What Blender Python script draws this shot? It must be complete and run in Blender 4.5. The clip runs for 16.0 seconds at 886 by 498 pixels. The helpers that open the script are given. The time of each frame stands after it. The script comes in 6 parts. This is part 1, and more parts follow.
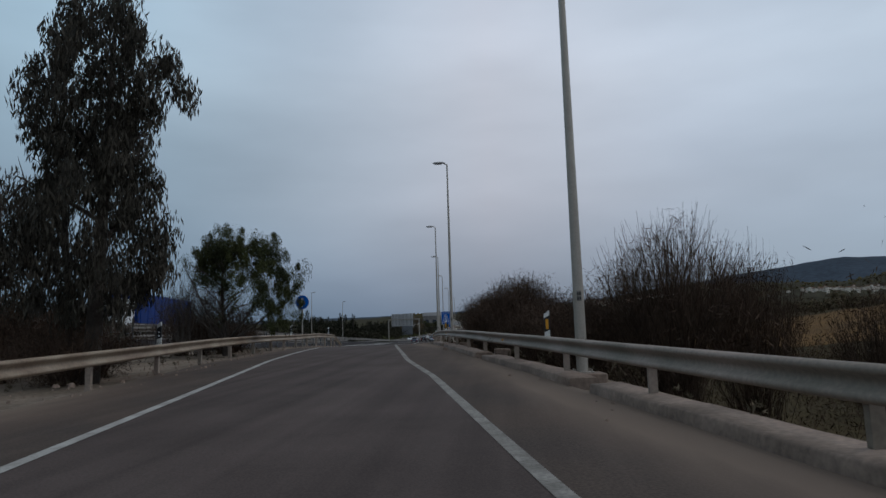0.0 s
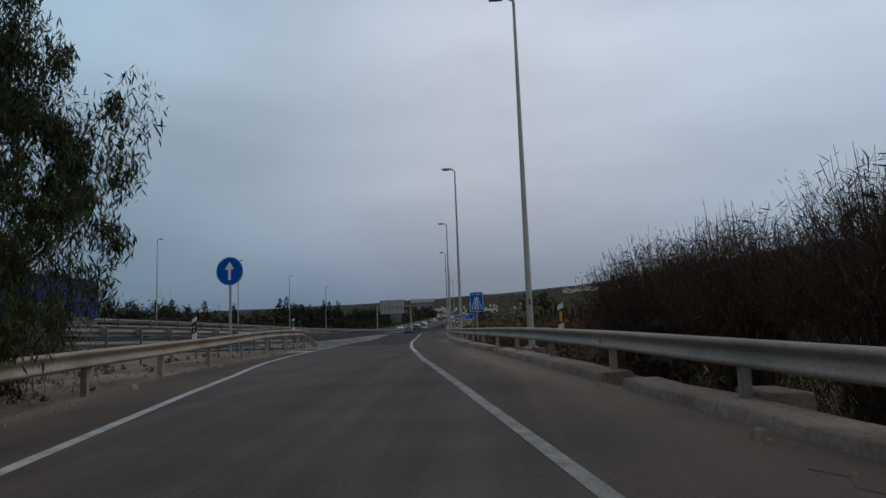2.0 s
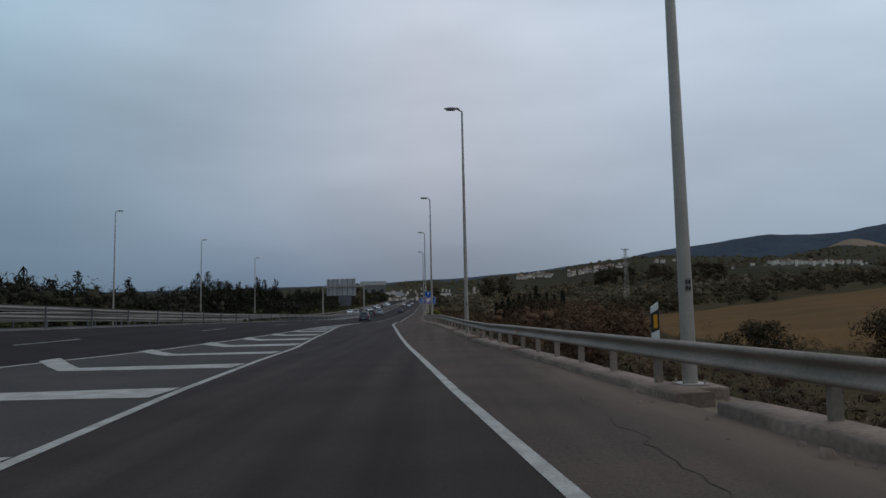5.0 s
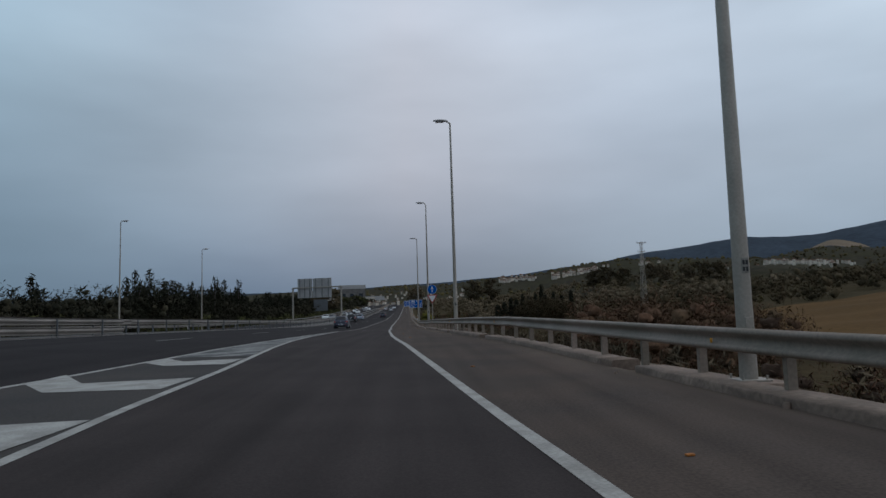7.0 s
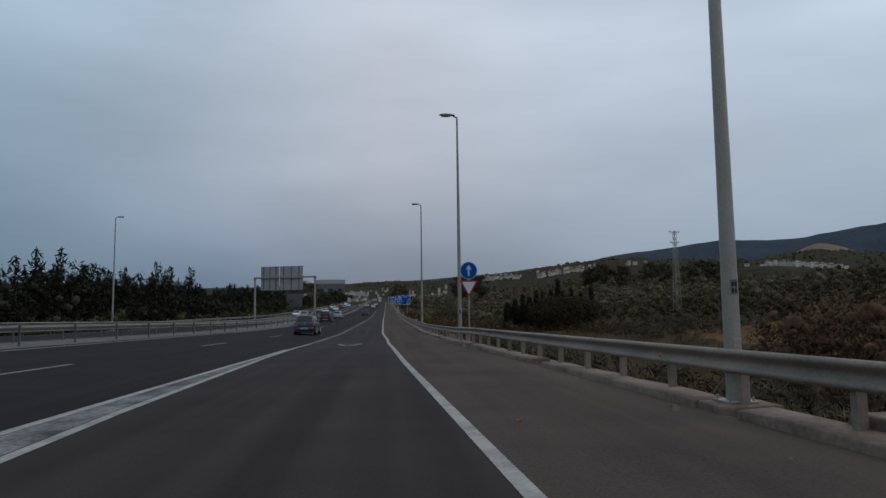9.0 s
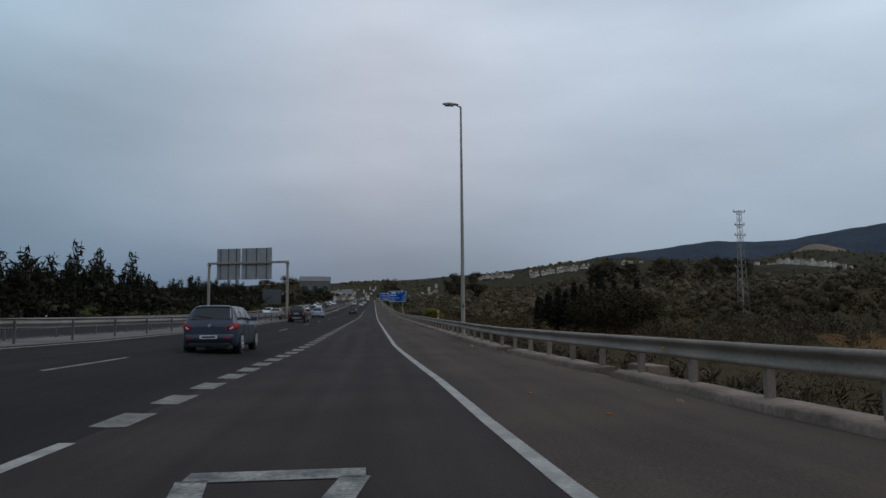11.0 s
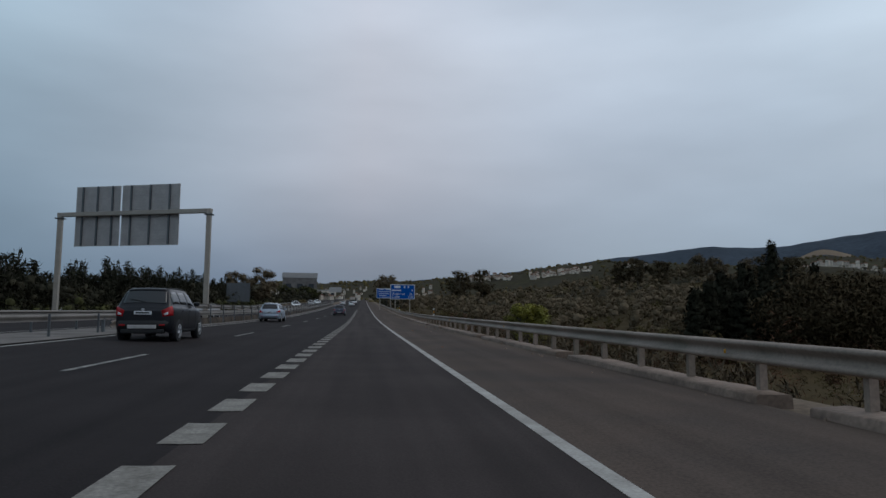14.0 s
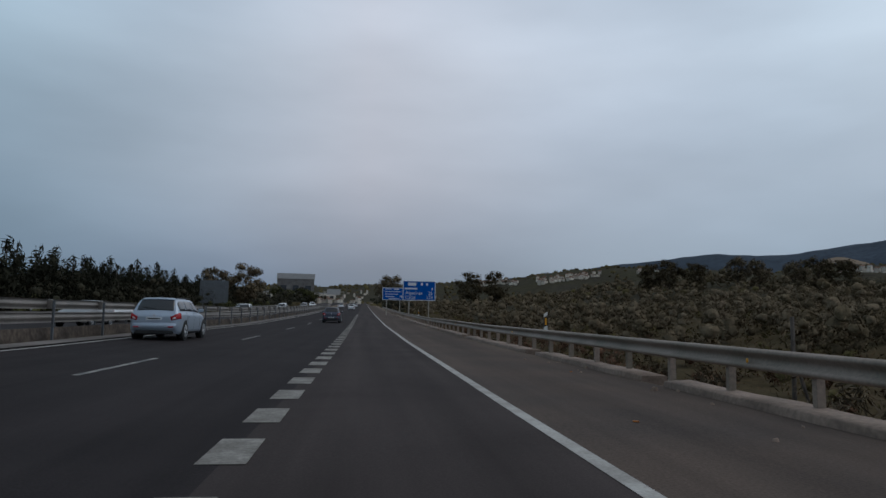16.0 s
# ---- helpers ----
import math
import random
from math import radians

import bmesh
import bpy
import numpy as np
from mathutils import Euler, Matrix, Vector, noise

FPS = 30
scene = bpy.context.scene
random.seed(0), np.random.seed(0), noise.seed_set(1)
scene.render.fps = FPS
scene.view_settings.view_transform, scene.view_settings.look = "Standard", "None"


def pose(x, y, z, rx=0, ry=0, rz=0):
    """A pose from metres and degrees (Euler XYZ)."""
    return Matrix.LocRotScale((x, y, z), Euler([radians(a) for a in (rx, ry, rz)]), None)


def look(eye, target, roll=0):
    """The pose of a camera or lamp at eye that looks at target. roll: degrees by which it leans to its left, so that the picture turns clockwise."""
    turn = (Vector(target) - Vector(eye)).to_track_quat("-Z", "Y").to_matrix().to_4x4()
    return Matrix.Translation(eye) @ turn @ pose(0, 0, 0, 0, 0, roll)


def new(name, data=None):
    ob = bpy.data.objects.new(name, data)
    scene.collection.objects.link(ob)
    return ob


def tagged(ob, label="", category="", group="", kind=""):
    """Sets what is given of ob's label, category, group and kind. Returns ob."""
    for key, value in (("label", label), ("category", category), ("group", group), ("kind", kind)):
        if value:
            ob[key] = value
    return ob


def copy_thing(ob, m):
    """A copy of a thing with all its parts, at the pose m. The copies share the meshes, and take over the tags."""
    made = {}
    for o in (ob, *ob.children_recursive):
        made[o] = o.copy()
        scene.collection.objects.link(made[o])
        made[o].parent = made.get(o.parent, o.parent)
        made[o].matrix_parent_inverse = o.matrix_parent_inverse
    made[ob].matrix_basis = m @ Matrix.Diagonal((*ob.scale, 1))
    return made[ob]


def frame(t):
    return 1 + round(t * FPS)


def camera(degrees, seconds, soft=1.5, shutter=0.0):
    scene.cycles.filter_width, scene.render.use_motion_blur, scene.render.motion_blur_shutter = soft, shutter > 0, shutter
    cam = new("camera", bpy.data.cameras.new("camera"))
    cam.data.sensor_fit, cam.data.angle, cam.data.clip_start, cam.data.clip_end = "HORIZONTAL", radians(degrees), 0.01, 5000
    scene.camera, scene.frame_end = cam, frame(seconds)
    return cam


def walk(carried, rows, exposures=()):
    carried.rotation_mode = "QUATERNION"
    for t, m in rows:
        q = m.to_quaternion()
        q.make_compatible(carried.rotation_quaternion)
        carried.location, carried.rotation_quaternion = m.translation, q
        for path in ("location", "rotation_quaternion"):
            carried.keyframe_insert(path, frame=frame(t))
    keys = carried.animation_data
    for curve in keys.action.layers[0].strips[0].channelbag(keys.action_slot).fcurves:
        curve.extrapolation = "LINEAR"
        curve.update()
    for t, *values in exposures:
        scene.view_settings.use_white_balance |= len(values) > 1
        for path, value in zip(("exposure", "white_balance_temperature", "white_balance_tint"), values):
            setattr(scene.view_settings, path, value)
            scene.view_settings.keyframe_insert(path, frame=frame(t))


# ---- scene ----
cam = camera(67.7, 16.0)
PATH = [
    (0, (15.179, -2.884, 0.454), (15.031, -0.907, 0.722), -1.7),
    (0.5, (14.076, 2.534, 0.573), (13.938, 4.512, 0.835), -1.8),
    (1, (12.922, 7.993, 0.729), (12.795, 9.973, 0.985), -2.0),
    (1.5, (11.809, 13.539, 0.889), (11.693, 15.52, 1.138), -2.1),
    (2, (10.677, 19.096, 1.071), (10.572, 21.08, 1.298), -2.2),
    (2.5, (9.561, 24.636, 1.193), (9.472, 26.621, 1.416), -2.5),
    (3, (8.544, 30.434, 1.278), (8.481, 32.422, 1.488), -2.3),
    (3.5, (7.595, 36.496, 1.33), (7.562, 38.486, 1.527), -2.1),
    (4, (6.809, 42.866, 1.323), (6.801, 44.857, 1.511), -1.9),
    (4.2, (6.513, 45.478, 1.321), (6.518, 47.471, 1.497), -1.6),
    (6.5, (3.329, 76.286, 1.074), (3.426, 78.275, 1.262), -1.8),
    (7, (2.859, 83.02, 0.982), (2.971, 85.008, 1.173), -1.7),
    (7.5, (2.308, 90.074, 1.065), (2.435, 92.061, 1.253), -1.6),
    (8, (1.772, 97.381, 1.109), (1.914, 99.368, 1.293), -1.6),
    (8.5, (1.379, 104.815, 1.227), (1.535, 106.8, 1.413), -1.2),
    (8.7, (1.24, 107.799, 1.223), (1.402, 109.784, 1.406), -1.0),
    (11, (-0.194, 142.413, 0.668), (0.015, 144.394, 0.852), -0.5),
    (11.5, (-0.36, 150.144, 0.591), (-0.145, 152.124, 0.772), -1.0),
    (12, (-0.768, 157.975, 0.523), (-0.549, 159.954, 0.708), -0.7),
    (12.5, (-0.882, 165.837, 0.395), (-0.659, 167.815, 0.584), -0.2),
    (13, (-1.015, 173.872, 0.429), (-0.781, 175.85, 0.614), -0.4),
    (13.5, (-1.14, 181.887, 0.465), (-0.904, 183.864, 0.65), 0.1),
    (14, (-1.254, 189.765, 0.471), (-1.017, 191.741, 0.663), 0.3),
    (14.5, (-1.332, 197.528, 0.478), (-1.093, 199.504, 0.672), -0.1),
    (15, (-1.388, 205.178, 0.512), (-1.152, 207.154, 0.709), 0.3),
    (15.5, (-1.494, 212.849, 0.561), (-1.257, 214.824, 0.763), 0.5),
    (16, (-1.586, 220.666, 0.586), (-1.352, 222.641, 0.794), 0.9),
]
walk(cam, [(t, look(e, g, r)) for t, e, g, r in PATH])
# ---------- world, sun, exposure ----------
def sky_world():
    w = bpy.data.worlds.new("overcast_sky")
    scene.world = w
    w.use_nodes = True
    nt = w.node_tree
    nt.nodes.clear()
    out = nt.nodes.new("ShaderNodeOutputWorld")
    bg = nt.nodes.new("ShaderNodeBackground")
    sky = nt.nodes.new("ShaderNodeTexSky")
    sky.sky_type = "NISHITA"
    sky.sun_disc = False
    sky.sun_elevation, sky.sun_rotation = radians(42), radians(60)
    skyk = nt.nodes.new("ShaderNodeVectorMath")
    skyk.operation = "SCALE"
    skyk.inputs["Scale"].default_value = 0.055
    nt.links.new(sky.outputs[0], skyk.inputs[0])
    tc = nt.nodes.new("ShaderNodeTexCoord")
    sep = nt.nodes.new("ShaderNodeSeparateXYZ")
    nt.links.new(tc.outputs["Generated"], sep.inputs[0])
    ramp = nt.nodes.new("ShaderNodeValToRGB")
    ramp.color_ramp.elements[0].position = 0.0
    ramp.color_ramp.elements[0].color = (0.14, 0.195, 0.28, 1)
    ramp.color_ramp.elements[1].position = 1.0
    ramp.color_ramp.elements[1].color = (0.34, 0.38, 0.45, 1)
    for p, c in ((0.09, (0.235, 0.283, 0.365, 1)), (0.2, (0.385, 0.43, 0.51, 1)), (0.36, (0.56, 0.625, 0.72, 1)), (0.48, (0.58, 0.665, 0.78, 1)), (0.66, (0.40, 0.46, 0.54, 1))):
        e = ramp.color_ramp.elements.new(p)
        e.color = c
    nt.links.new(sep.outputs["Z"], ramp.inputs[0])
    # stratus sheets stretched along the horizon
    mp = nt.nodes.new("ShaderNodeMapping")
    mp.inputs["Scale"].default_value = (1.0, 1.0, 3.2)
    nt.links.new(tc.outputs["Generated"], mp.inputs[0])
    nz = nt.nodes.new("ShaderNodeTexNoise")
    nz.inputs["Scale"].default_value = 2.1
    nz.inputs["Detail"].default_value = 5
    nz.inputs["Roughness"].default_value = 0.45
    nt.links.new(mp.outputs[0], nz.inputs["Vector"])
    cr = nt.nodes.new("ShaderNodeMapRange")
    cr.inputs["From Min"].default_value = 0.3
    cr.inputs["From Max"].default_value = 0.7
    cr.inputs["To Min"].default_value = 0.84
    cr.inputs["To Max"].default_value = 1.14
    nt.links.new(nz.outputs["Fac"], cr.inputs["Value"])
    mul = nt.nodes.new("ShaderNodeVectorMath")
    mul.operation = "SCALE"
    nt.links.new(ramp.outputs[0], mul.inputs[0])
    # the cloud is thinner and brighter on the sun's side
    side = nt.nodes.new("ShaderNodeMapRange")
    side.inputs["From Min"].default_value, side.inputs["From Max"].default_value = -0.7, 0.7
    side.inputs["To Min"].default_value, side.inputs["To Max"].default_value = 0.85, 1.34
    nt.links.new(sep.outputs["X"], side.inputs["Value"])
    both = nt.nodes.new("ShaderNodeMath")
    both.operation = "MULTIPLY"
    nt.links.new(cr.outputs[0], both.inputs[0])
    nt.links.new(side.outputs[0], both.inputs[1])
    nt.links.new(both.outputs[0], mul.inputs["Scale"])
    add = nt.nodes.new("ShaderNodeMix")
    add.data_type = "RGBA"
    # the blue sky shows a little through the thin cloud
    nz2 = nt.nodes.new("ShaderNodeTexNoise")
    nz2.inputs["Scale"].default_value = 1.1
    nt.links.new(tc.outputs["Generated"], nz2.inputs["Vector"])
    mr = nt.nodes.new("ShaderNodeMapRange")
    mr.inputs["From Min"].default_value = 0.4
    mr.inputs["From Max"].default_value = 0.7
    mr.inputs["To Min"].default_value = 0.0
    mr.inputs["To Max"].default_value = 0.3
    nt.links.new(nz2.outputs["Fac"], mr.inputs["Value"])
    nt.links.new(mr.outputs[0], add.inputs["Factor"])
    tone = nt.nodes.new("ShaderNodeValToRGB")
    tone.color_ramp.elements[0].position, tone.color_ramp.elements[0].color = 0.18, (0.76, 0.94, 1.0, 1)
    tone.color_ramp.elements[1].position, tone.color_ramp.elements[1].color = 0.85, (0.935, 1.0, 1.01, 1)
    e = tone.color_ramp.elements.new(0.5)
    e.color = (1.05, 0.99, 0.962, 1)
    east = nt.nodes.new("ShaderNodeMapRange")
    east.inputs["From Min"].default_value, east.inputs["From Max"].default_value = -0.8, 0.8
    nt.links.new(sep.outputs["X"], east.inputs["Value"])
    nt.links.new(east.outputs[0], tone.inputs[0])
    tinted = nt.nodes.new("ShaderNodeVectorMath")
    tinted.operation = "MULTIPLY"
    nt.links.new(mul.outputs[0], tinted.inputs[0])
    nt.links.new(tone.outputs[0], tinted.inputs[1])
    nt.links.new(tinted.outputs[0], add.inputs["A"])
    nt.links.new(skyk.outputs[0], add.inputs["B"])
    nt.links.new(add.outputs["Result"], bg.inputs["Color"])
    bg.inputs["Strength"].default_value = 1.0
    nt.links.new(bg.outputs[0], out.inputs[0])


sky_world()
sun = new("sun", bpy.data.lights.new("sun", "SUN"))
sun.data.energy, sun.data.angle, sun.data.color = 0.5, radians(35), (1.0, 0.96, 0.9)
sun.matrix_world = look((60, 20, 80), (0, 0, 0))


# ---------- materials ----------
def mat(name, color, rough=0.7, metal=0.0, var=0.25, scale=3.0, fine=60.0, bump=0.2, tint=None, spec=0.4, island=0.0, obj_rand=0.0, tone=False, streak=0.0):
    """Base colour broken up by coarse stains and fine grain, with relief."""
    m = bpy.data.materials.new(name)
    m.use_nodes = True
    nt = m.node_tree
    b = nt.nodes["Principled BSDF"]
    b.inputs["Roughness"].default_value = rough
    b.inputs["Metallic"].default_value = metal
    b.inputs["Specular IOR Level"].default_value = spec
    geo = nt.nodes.new("ShaderNodeNewGeometry")
    n1 = nt.nodes.new("ShaderNodeTexNoise")
    n1.inputs["Scale"].default_value = scale
    n1.inputs["Detail"].default_value = 4
    n2 = nt.nodes.new("ShaderNodeTexNoise")
    n2.inputs["Scale"].default_value = fine
    n2.inputs["Detail"].default_value = 3
    nt.links.new(geo.outputs["Position"], n1.inputs["Vector"])
    nt.links.new(geo.outputs["Position"], n2.inputs["Vector"])
    mix = nt.nodes.new("ShaderNodeMix")
    mix.data_type = "RGBA"
    t = tint or tuple(c * (1 - var) for c in color)
    mix.inputs["A"].default_value = (*color, 1)
    mix.inputs["B"].default_value = (*t, 1)
    mr = nt.nodes.new("ShaderNodeMapRange")
    mr.inputs["From Min"].default_value, mr.inputs["From Max"].default_value = 0.35, 0.65
    nt.links.new(n1.outputs["Fac"], mr.inputs["Value"])
    if tone:
        at = nt.nodes.new("ShaderNodeAttribute")
        at.attribute_name = "tone"
        nt.links.new(at.outputs["Fac"], mix.inputs["Factor"])
    else:
        nt.links.new(mr.outputs[0], mix.inputs["Factor"])
    k = nt.nodes.new("ShaderNodeMapRange")
    k.inputs["To Min"].default_value, k.inputs["To Max"].default_value = 1 - var * 0.8, 1 + var * 0.8
    k.inputs["From Min"].default_value, k.inputs["From Max"].default_value = 0.3, 0.7
    nt.links.new(n2.outputs["Fac"], k.inputs["Value"])
    sc = nt.nodes.new("ShaderNodeVectorMath")
    sc.operation = "SCALE"
    nt.links.new(mix.outputs["Result"], sc.inputs[0])
    last = k.outputs[0]
    for amount, socket in ((island, geo.outputs["Random Per Island"]), (obj_rand, None)):
        if not amount:
            continue
        if socket is None:
            socket = nt.nodes.new("ShaderNodeObjectInfo").outputs["Random"]
        r = nt.nodes.new("ShaderNodeMapRange")
        r.inputs["To Min"].default_value, r.inputs["To Max"].default_value = 1 - amount, 1 + amount
        nt.links.new(socket, r.inputs["Value"])
        mm = nt.nodes.new("ShaderNodeMath")
        mm.operation = "MULTIPLY"
        nt.links.new(last, mm.inputs[0])
        nt.links.new(r.outputs[0], mm.inputs[1])
        last = mm.outputs[0]
    if streak:
        # long streaks of wear and oil drawn out along the way of travel
        mp = nt.nodes.new("ShaderNodeMapping")
        mp.inputs["Scale"].default_value = (1.5, 0.035, 1.0)
        nt.links.new(geo.outputs["Position"], mp.inputs[0])
        n3 = nt.nodes.new("ShaderNodeTexNoise")
        n3.inputs["Scale"].default_value = 1.3
        n3.inputs["Detail"].default_value = 5
        nt.links.new(mp.outputs[0], n3.inputs["Vector"])
        r = nt.nodes.new("ShaderNodeMapRange")
        r.inputs["From Min"].default_value, r.inputs["From Max"].default_value = 0.3, 0.7
        r.inputs["To Min"].default_value, r.inputs["To Max"].default_value = 1 - streak, 1 + streak
        nt.links.new(n3.outputs["Fac"], r.inputs["Value"])
        mm = nt.nodes.new("ShaderNodeMath")
        mm.operation = "MULTIPLY"
        nt.links.new(last, mm.inputs[0])
        nt.links.new(r.outputs[0], mm.inputs[1])
        last = mm.outputs[0]
    nt.links.new(last, sc.inputs["Scale"])
    nt.links.new(sc.outputs[0], b.inputs["Base Color"])
    if bump:
        bp = nt.nodes.new("ShaderNodeBump")
        bp.inputs["Strength"].default_value = bump
        bp.inputs["Distance"].default_value = 0.01
        nt.links.new(n2.outputs["Fac"], bp.inputs["Height"])
        nt.links.new(bp.outputs[0], b.inputs["Normal"])
    return m


ASPHALT = mat("asphalt_dark", (0.02589, 0.0214, 0.02201), 0.88, var=0.2, scale=0.5, fine=45, bump=0.25, spec=0.07, streak=0.22)
ASPHALT_RAMP = mat("asphalt_ramp", (0.08362, 0.06447, 0.05861), 0.88, var=0.22, scale=0.6, fine=45, bump=0.25, spec=0.07, streak=0.22)
ASPHALT_MERGE = mat("asphalt_merge", (0.04605, 0.03679, 0.0351), 0.88, var=0.2, scale=0.5, fine=45, bump=0.25, spec=0.07, streak=0.22)
PAINT_GHOST = mat("road_paint_ghost", (0.21, 0.205, 0.195), 0.8, var=0.75, scale=1.1, fine=14, bump=0.15, tint=(0.03, 0.03, 0.03))
ASPHALT_WORN = mat("asphalt_worn", (0.05, 0.0455, 0.0445), 0.88, var=0.25, scale=0.45, fine=35, bump=0.25, tint=(0.064, 0.0565, 0.053), spec=0.07)
PAINT = mat("road_paint", (0.365, 0.35, 0.325), 0.7, var=0.22, scale=2.5, fine=30, bump=0.15, tint=(0.235, 0.22, 0.2))
PAINT_FADED = mat("road_paint_faded", (0.24, 0.226, 0.205), 0.8, var=0.3, scale=3.0, fine=28, bump=0.15, tint=(0.15, 0.138, 0.124), spec=0.1)
PAINT_WORN = mat("road_paint_worn", (0.27, 0.255, 0.235), 0.75, var=0.5, scale=3.5, fine=25, bump=0.15, tint=(0.08, 0.08, 0.08))
CONCRETE = mat("concrete_kerb", (0.225, 0.162, 0.127), 0.9, var=0.3, scale=1.2, fine=14, bump=0.3, tint=(0.13, 0.092, 0.07))
CONCRETE_STAINED = mat("concrete_stained", (0.085, 0.068, 0.056), 0.95, var=0.45, scale=0.9, fine=7, bump=0.5, tint=(0.035, 0.03, 0.027), spec=0.05)
RAIL = mat("galvanised_rail", (0.285, 0.218, 0.178), 0.6, 0.1, var=0.2, scale=0.8, fine=18, bump=0.08, tint=(0.1819, 0.148, 0.1141))
RAIL_RUST = mat("rusty_rail", (0.2889, 0.228, 0.1656), 0.6, 0.2, var=0.25, scale=1.0, fine=16, bump=0.1, tint=(0.1766, 0.12, 0.08096))
RAIL_GREY = mat("grey_rail", (0.215, 0.19, 0.172), 0.5, 0.25, var=0.2, scale=0.8, fine=18, bump=0.08, tint=(0.15, 0.135, 0.12))
STEEL = mat("galvanised_steel", (0.3531, 0.315, 0.2714), 0.5, 0.35, var=0.12, scale=2, fine=30, bump=0.05)
STEEL_DARK = mat("dark_steel", (0.12, 0.13, 0.14), 0.5, 0.4, var=0.15, scale=2, fine=30, bump=0.05)
SIGN_BLUE = mat("sign_blue", (0.002, 0.085, 0.36), 0.65, spec=0.06, var=0.08, scale=1.5, fine=30, bump=0.0)
SIGN_WHITE = mat("sign_white", (0.62, 0.64, 0.66), 0.45, var=0.06, scale=2, fine=30, bump=0.0)
SIGN_RED = mat("sign_red", (0.42, 0.02, 0.03), 0.45, var=0.08, scale=2, fine=30, bump=0.0)
SIGN_BACK = mat("sign_back", (0.43, 0.41, 0.40), 0.55, 0.2, var=0.15, scale=1.5, fine=12, bump=0.05)
BLACK = mat("black_film", (0.015, 0.015, 0.016), 0.5, var=0.1, scale=3, fine=40, bump=0)
AMBER = mat("amber_reflector", (0.62, 0.27, 0.01), 0.35, var=0.1, scale=3, fine=40, bump=0)
WHITE_PLASTIC = mat("white_plastic", (0.62, 0.62, 0.6), 0.5, var=0.12, scale=4, fine=40, bump=0.05)
DIRT = mat("dry_earth", (0.205, 0.16, 0.125), 0.95, var=0.35, scale=0.35, fine=9, bump=0.6, tint=(0.1, 0.077, 0.058), spec=0.05)
GROUND = mat("scrub_ground", (0.06251, 0.0455, 0.02436), 0.95, var=0.4, scale=0.06, fine=2.5, bump=0.5, tint=(0.04763, 0.0377, 0.01972), spec=0.02)
FIELD = mat("ploughed_field", (0.135, 0.078, 0.034), 0.95, var=0.15, scale=0.04, fine=1.5, bump=0.3, tint=(0.1, 0.06, 0.028), spec=0.02)
# far ridge: the haze of distance is mixed into this blue-grey base colour
HILL_HAZY = mat("hazy_wooded_hill", (0.05, 0.064, 0.084), 0.95, var=0.25, scale=0.008, fine=0.06, bump=0.2, tint=(0.038, 0.05, 0.066), spec=0.02)
HILL_NEAR = mat("scrub_hill", (0.04, 0.035, 0.0255), 0.95, var=0.45, scale=0.02, fine=0.15, bump=0.3, tint=(0.0415, 0.0377, 0.0207), spec=0.02)
QUARRY = mat("bare_slope", (0.19, 0.145, 0.105), 0.95, var=0.2, scale=0.02, fine=0.2, bump=0.2, spec=0.02)
BARK = mat("bark", (0.075, 0.06, 0.05), 0.9, var=0.35, scale=4, fine=30, bump=0.5)
LEAF_DARK = mat("eucalyptus_leaf", (0.062, 0.053, 0.041), 0.7, var=0.2, scale=0.8, fine=8, bump=0, island=0.5, tint=(0.033, 0.03, 0.023), spec=0.12)
LEAF_GREEN = mat("pepper_leaf", (0.0648, 0.06912, 0.02376), 0.7, var=0.25, scale=0.6, fine=6, bump=0, island=0.5, tint=(0.0324, 0.03672, 0.01728), spec=0.12)
LEAF_BROWN = mat("bare_twig", (0.078, 0.05, 0.036), 0.9, var=0.3, scale=0.5, fine=6, bump=0, island=0.35, tint=(0.046, 0.032, 0.024), spec=0.04)
SCRUB_BROWN = mat("brown_scrub", (0.1155, 0.0612, 0.04018), 0.9, var=0.3, scale=0.5, fine=5, bump=0.4, island=0.25, tint=(0.0726, 0.04794, 0.02842), spec=0.04, tone=True)
LEAF_PINE = mat("cypress_leaf", (0.0299, 0.0299, 0.02013), 0.85, var=0.25, scale=0.3, fine=4, bump=0.4, island=0.3, spec=0.04)
WOOD_DARK = mat("dark_wood_leaf", (0.0484, 0.03876, 0.02254), 0.85, var=0.3, scale=0.3, fine=3, bump=0.4, island=0.25, tint=(0.077, 0.05712, 0.03332), spec=0.04, tone=True)
LEAF_OLIVE = mat("olive_leaf", (0.1419, 0.1088, 0.07248), 0.85, var=0.3, scale=0.2, fine=4, bump=0.4, island=0.2, tint=(0.08514, 0.06491, 0.03877), spec=0.04, tone=True)
LEAF_SHRUB = mat("shrub_leaf", (0.09504, 0.07752, 0.03156), 0.85, var=0.3, scale=0.15, fine=4, bump=0.4, island=0.2, tint=(0.06336, 0.04845, 0.02524), spec=0.04, tone=True)
LEAF_REED = mat("dry_reed", (0.12, 0.096, 0.066), 0.9, var=0.3, scale=0.5, fine=6, bump=0, island=0.4, spec=0.04)
LEAF_YELLOW = mat("broom_leaf", (0.2, 0.185, 0.02), 0.8, var=0.25, scale=0.8, fine=6, bump=0, island=0.35, tint=(0.13, 0.125, 0.02))
HOUSE_WALL = mat("lime_wall", (0.6, 0.53, 0.45), 0.85, var=0.15, scale=0.1, fine=1.5, bump=0.1, obj_rand=0.3)
ROOF = mat("clay_roof", (0.17, 0.09, 0.06), 0.9, var=0.25, scale=0.3, fine=3, bump=0.3)
WOOD_LEFT = mat("roadside_wood_leaf", (0.03, 0.029, 0.02), 0.85, var=0.2, scale=0.3, fine=3, bump=0.4, island=0.3, tint=(0.043, 0.038, 0.025), spec=0.04, tone=True)
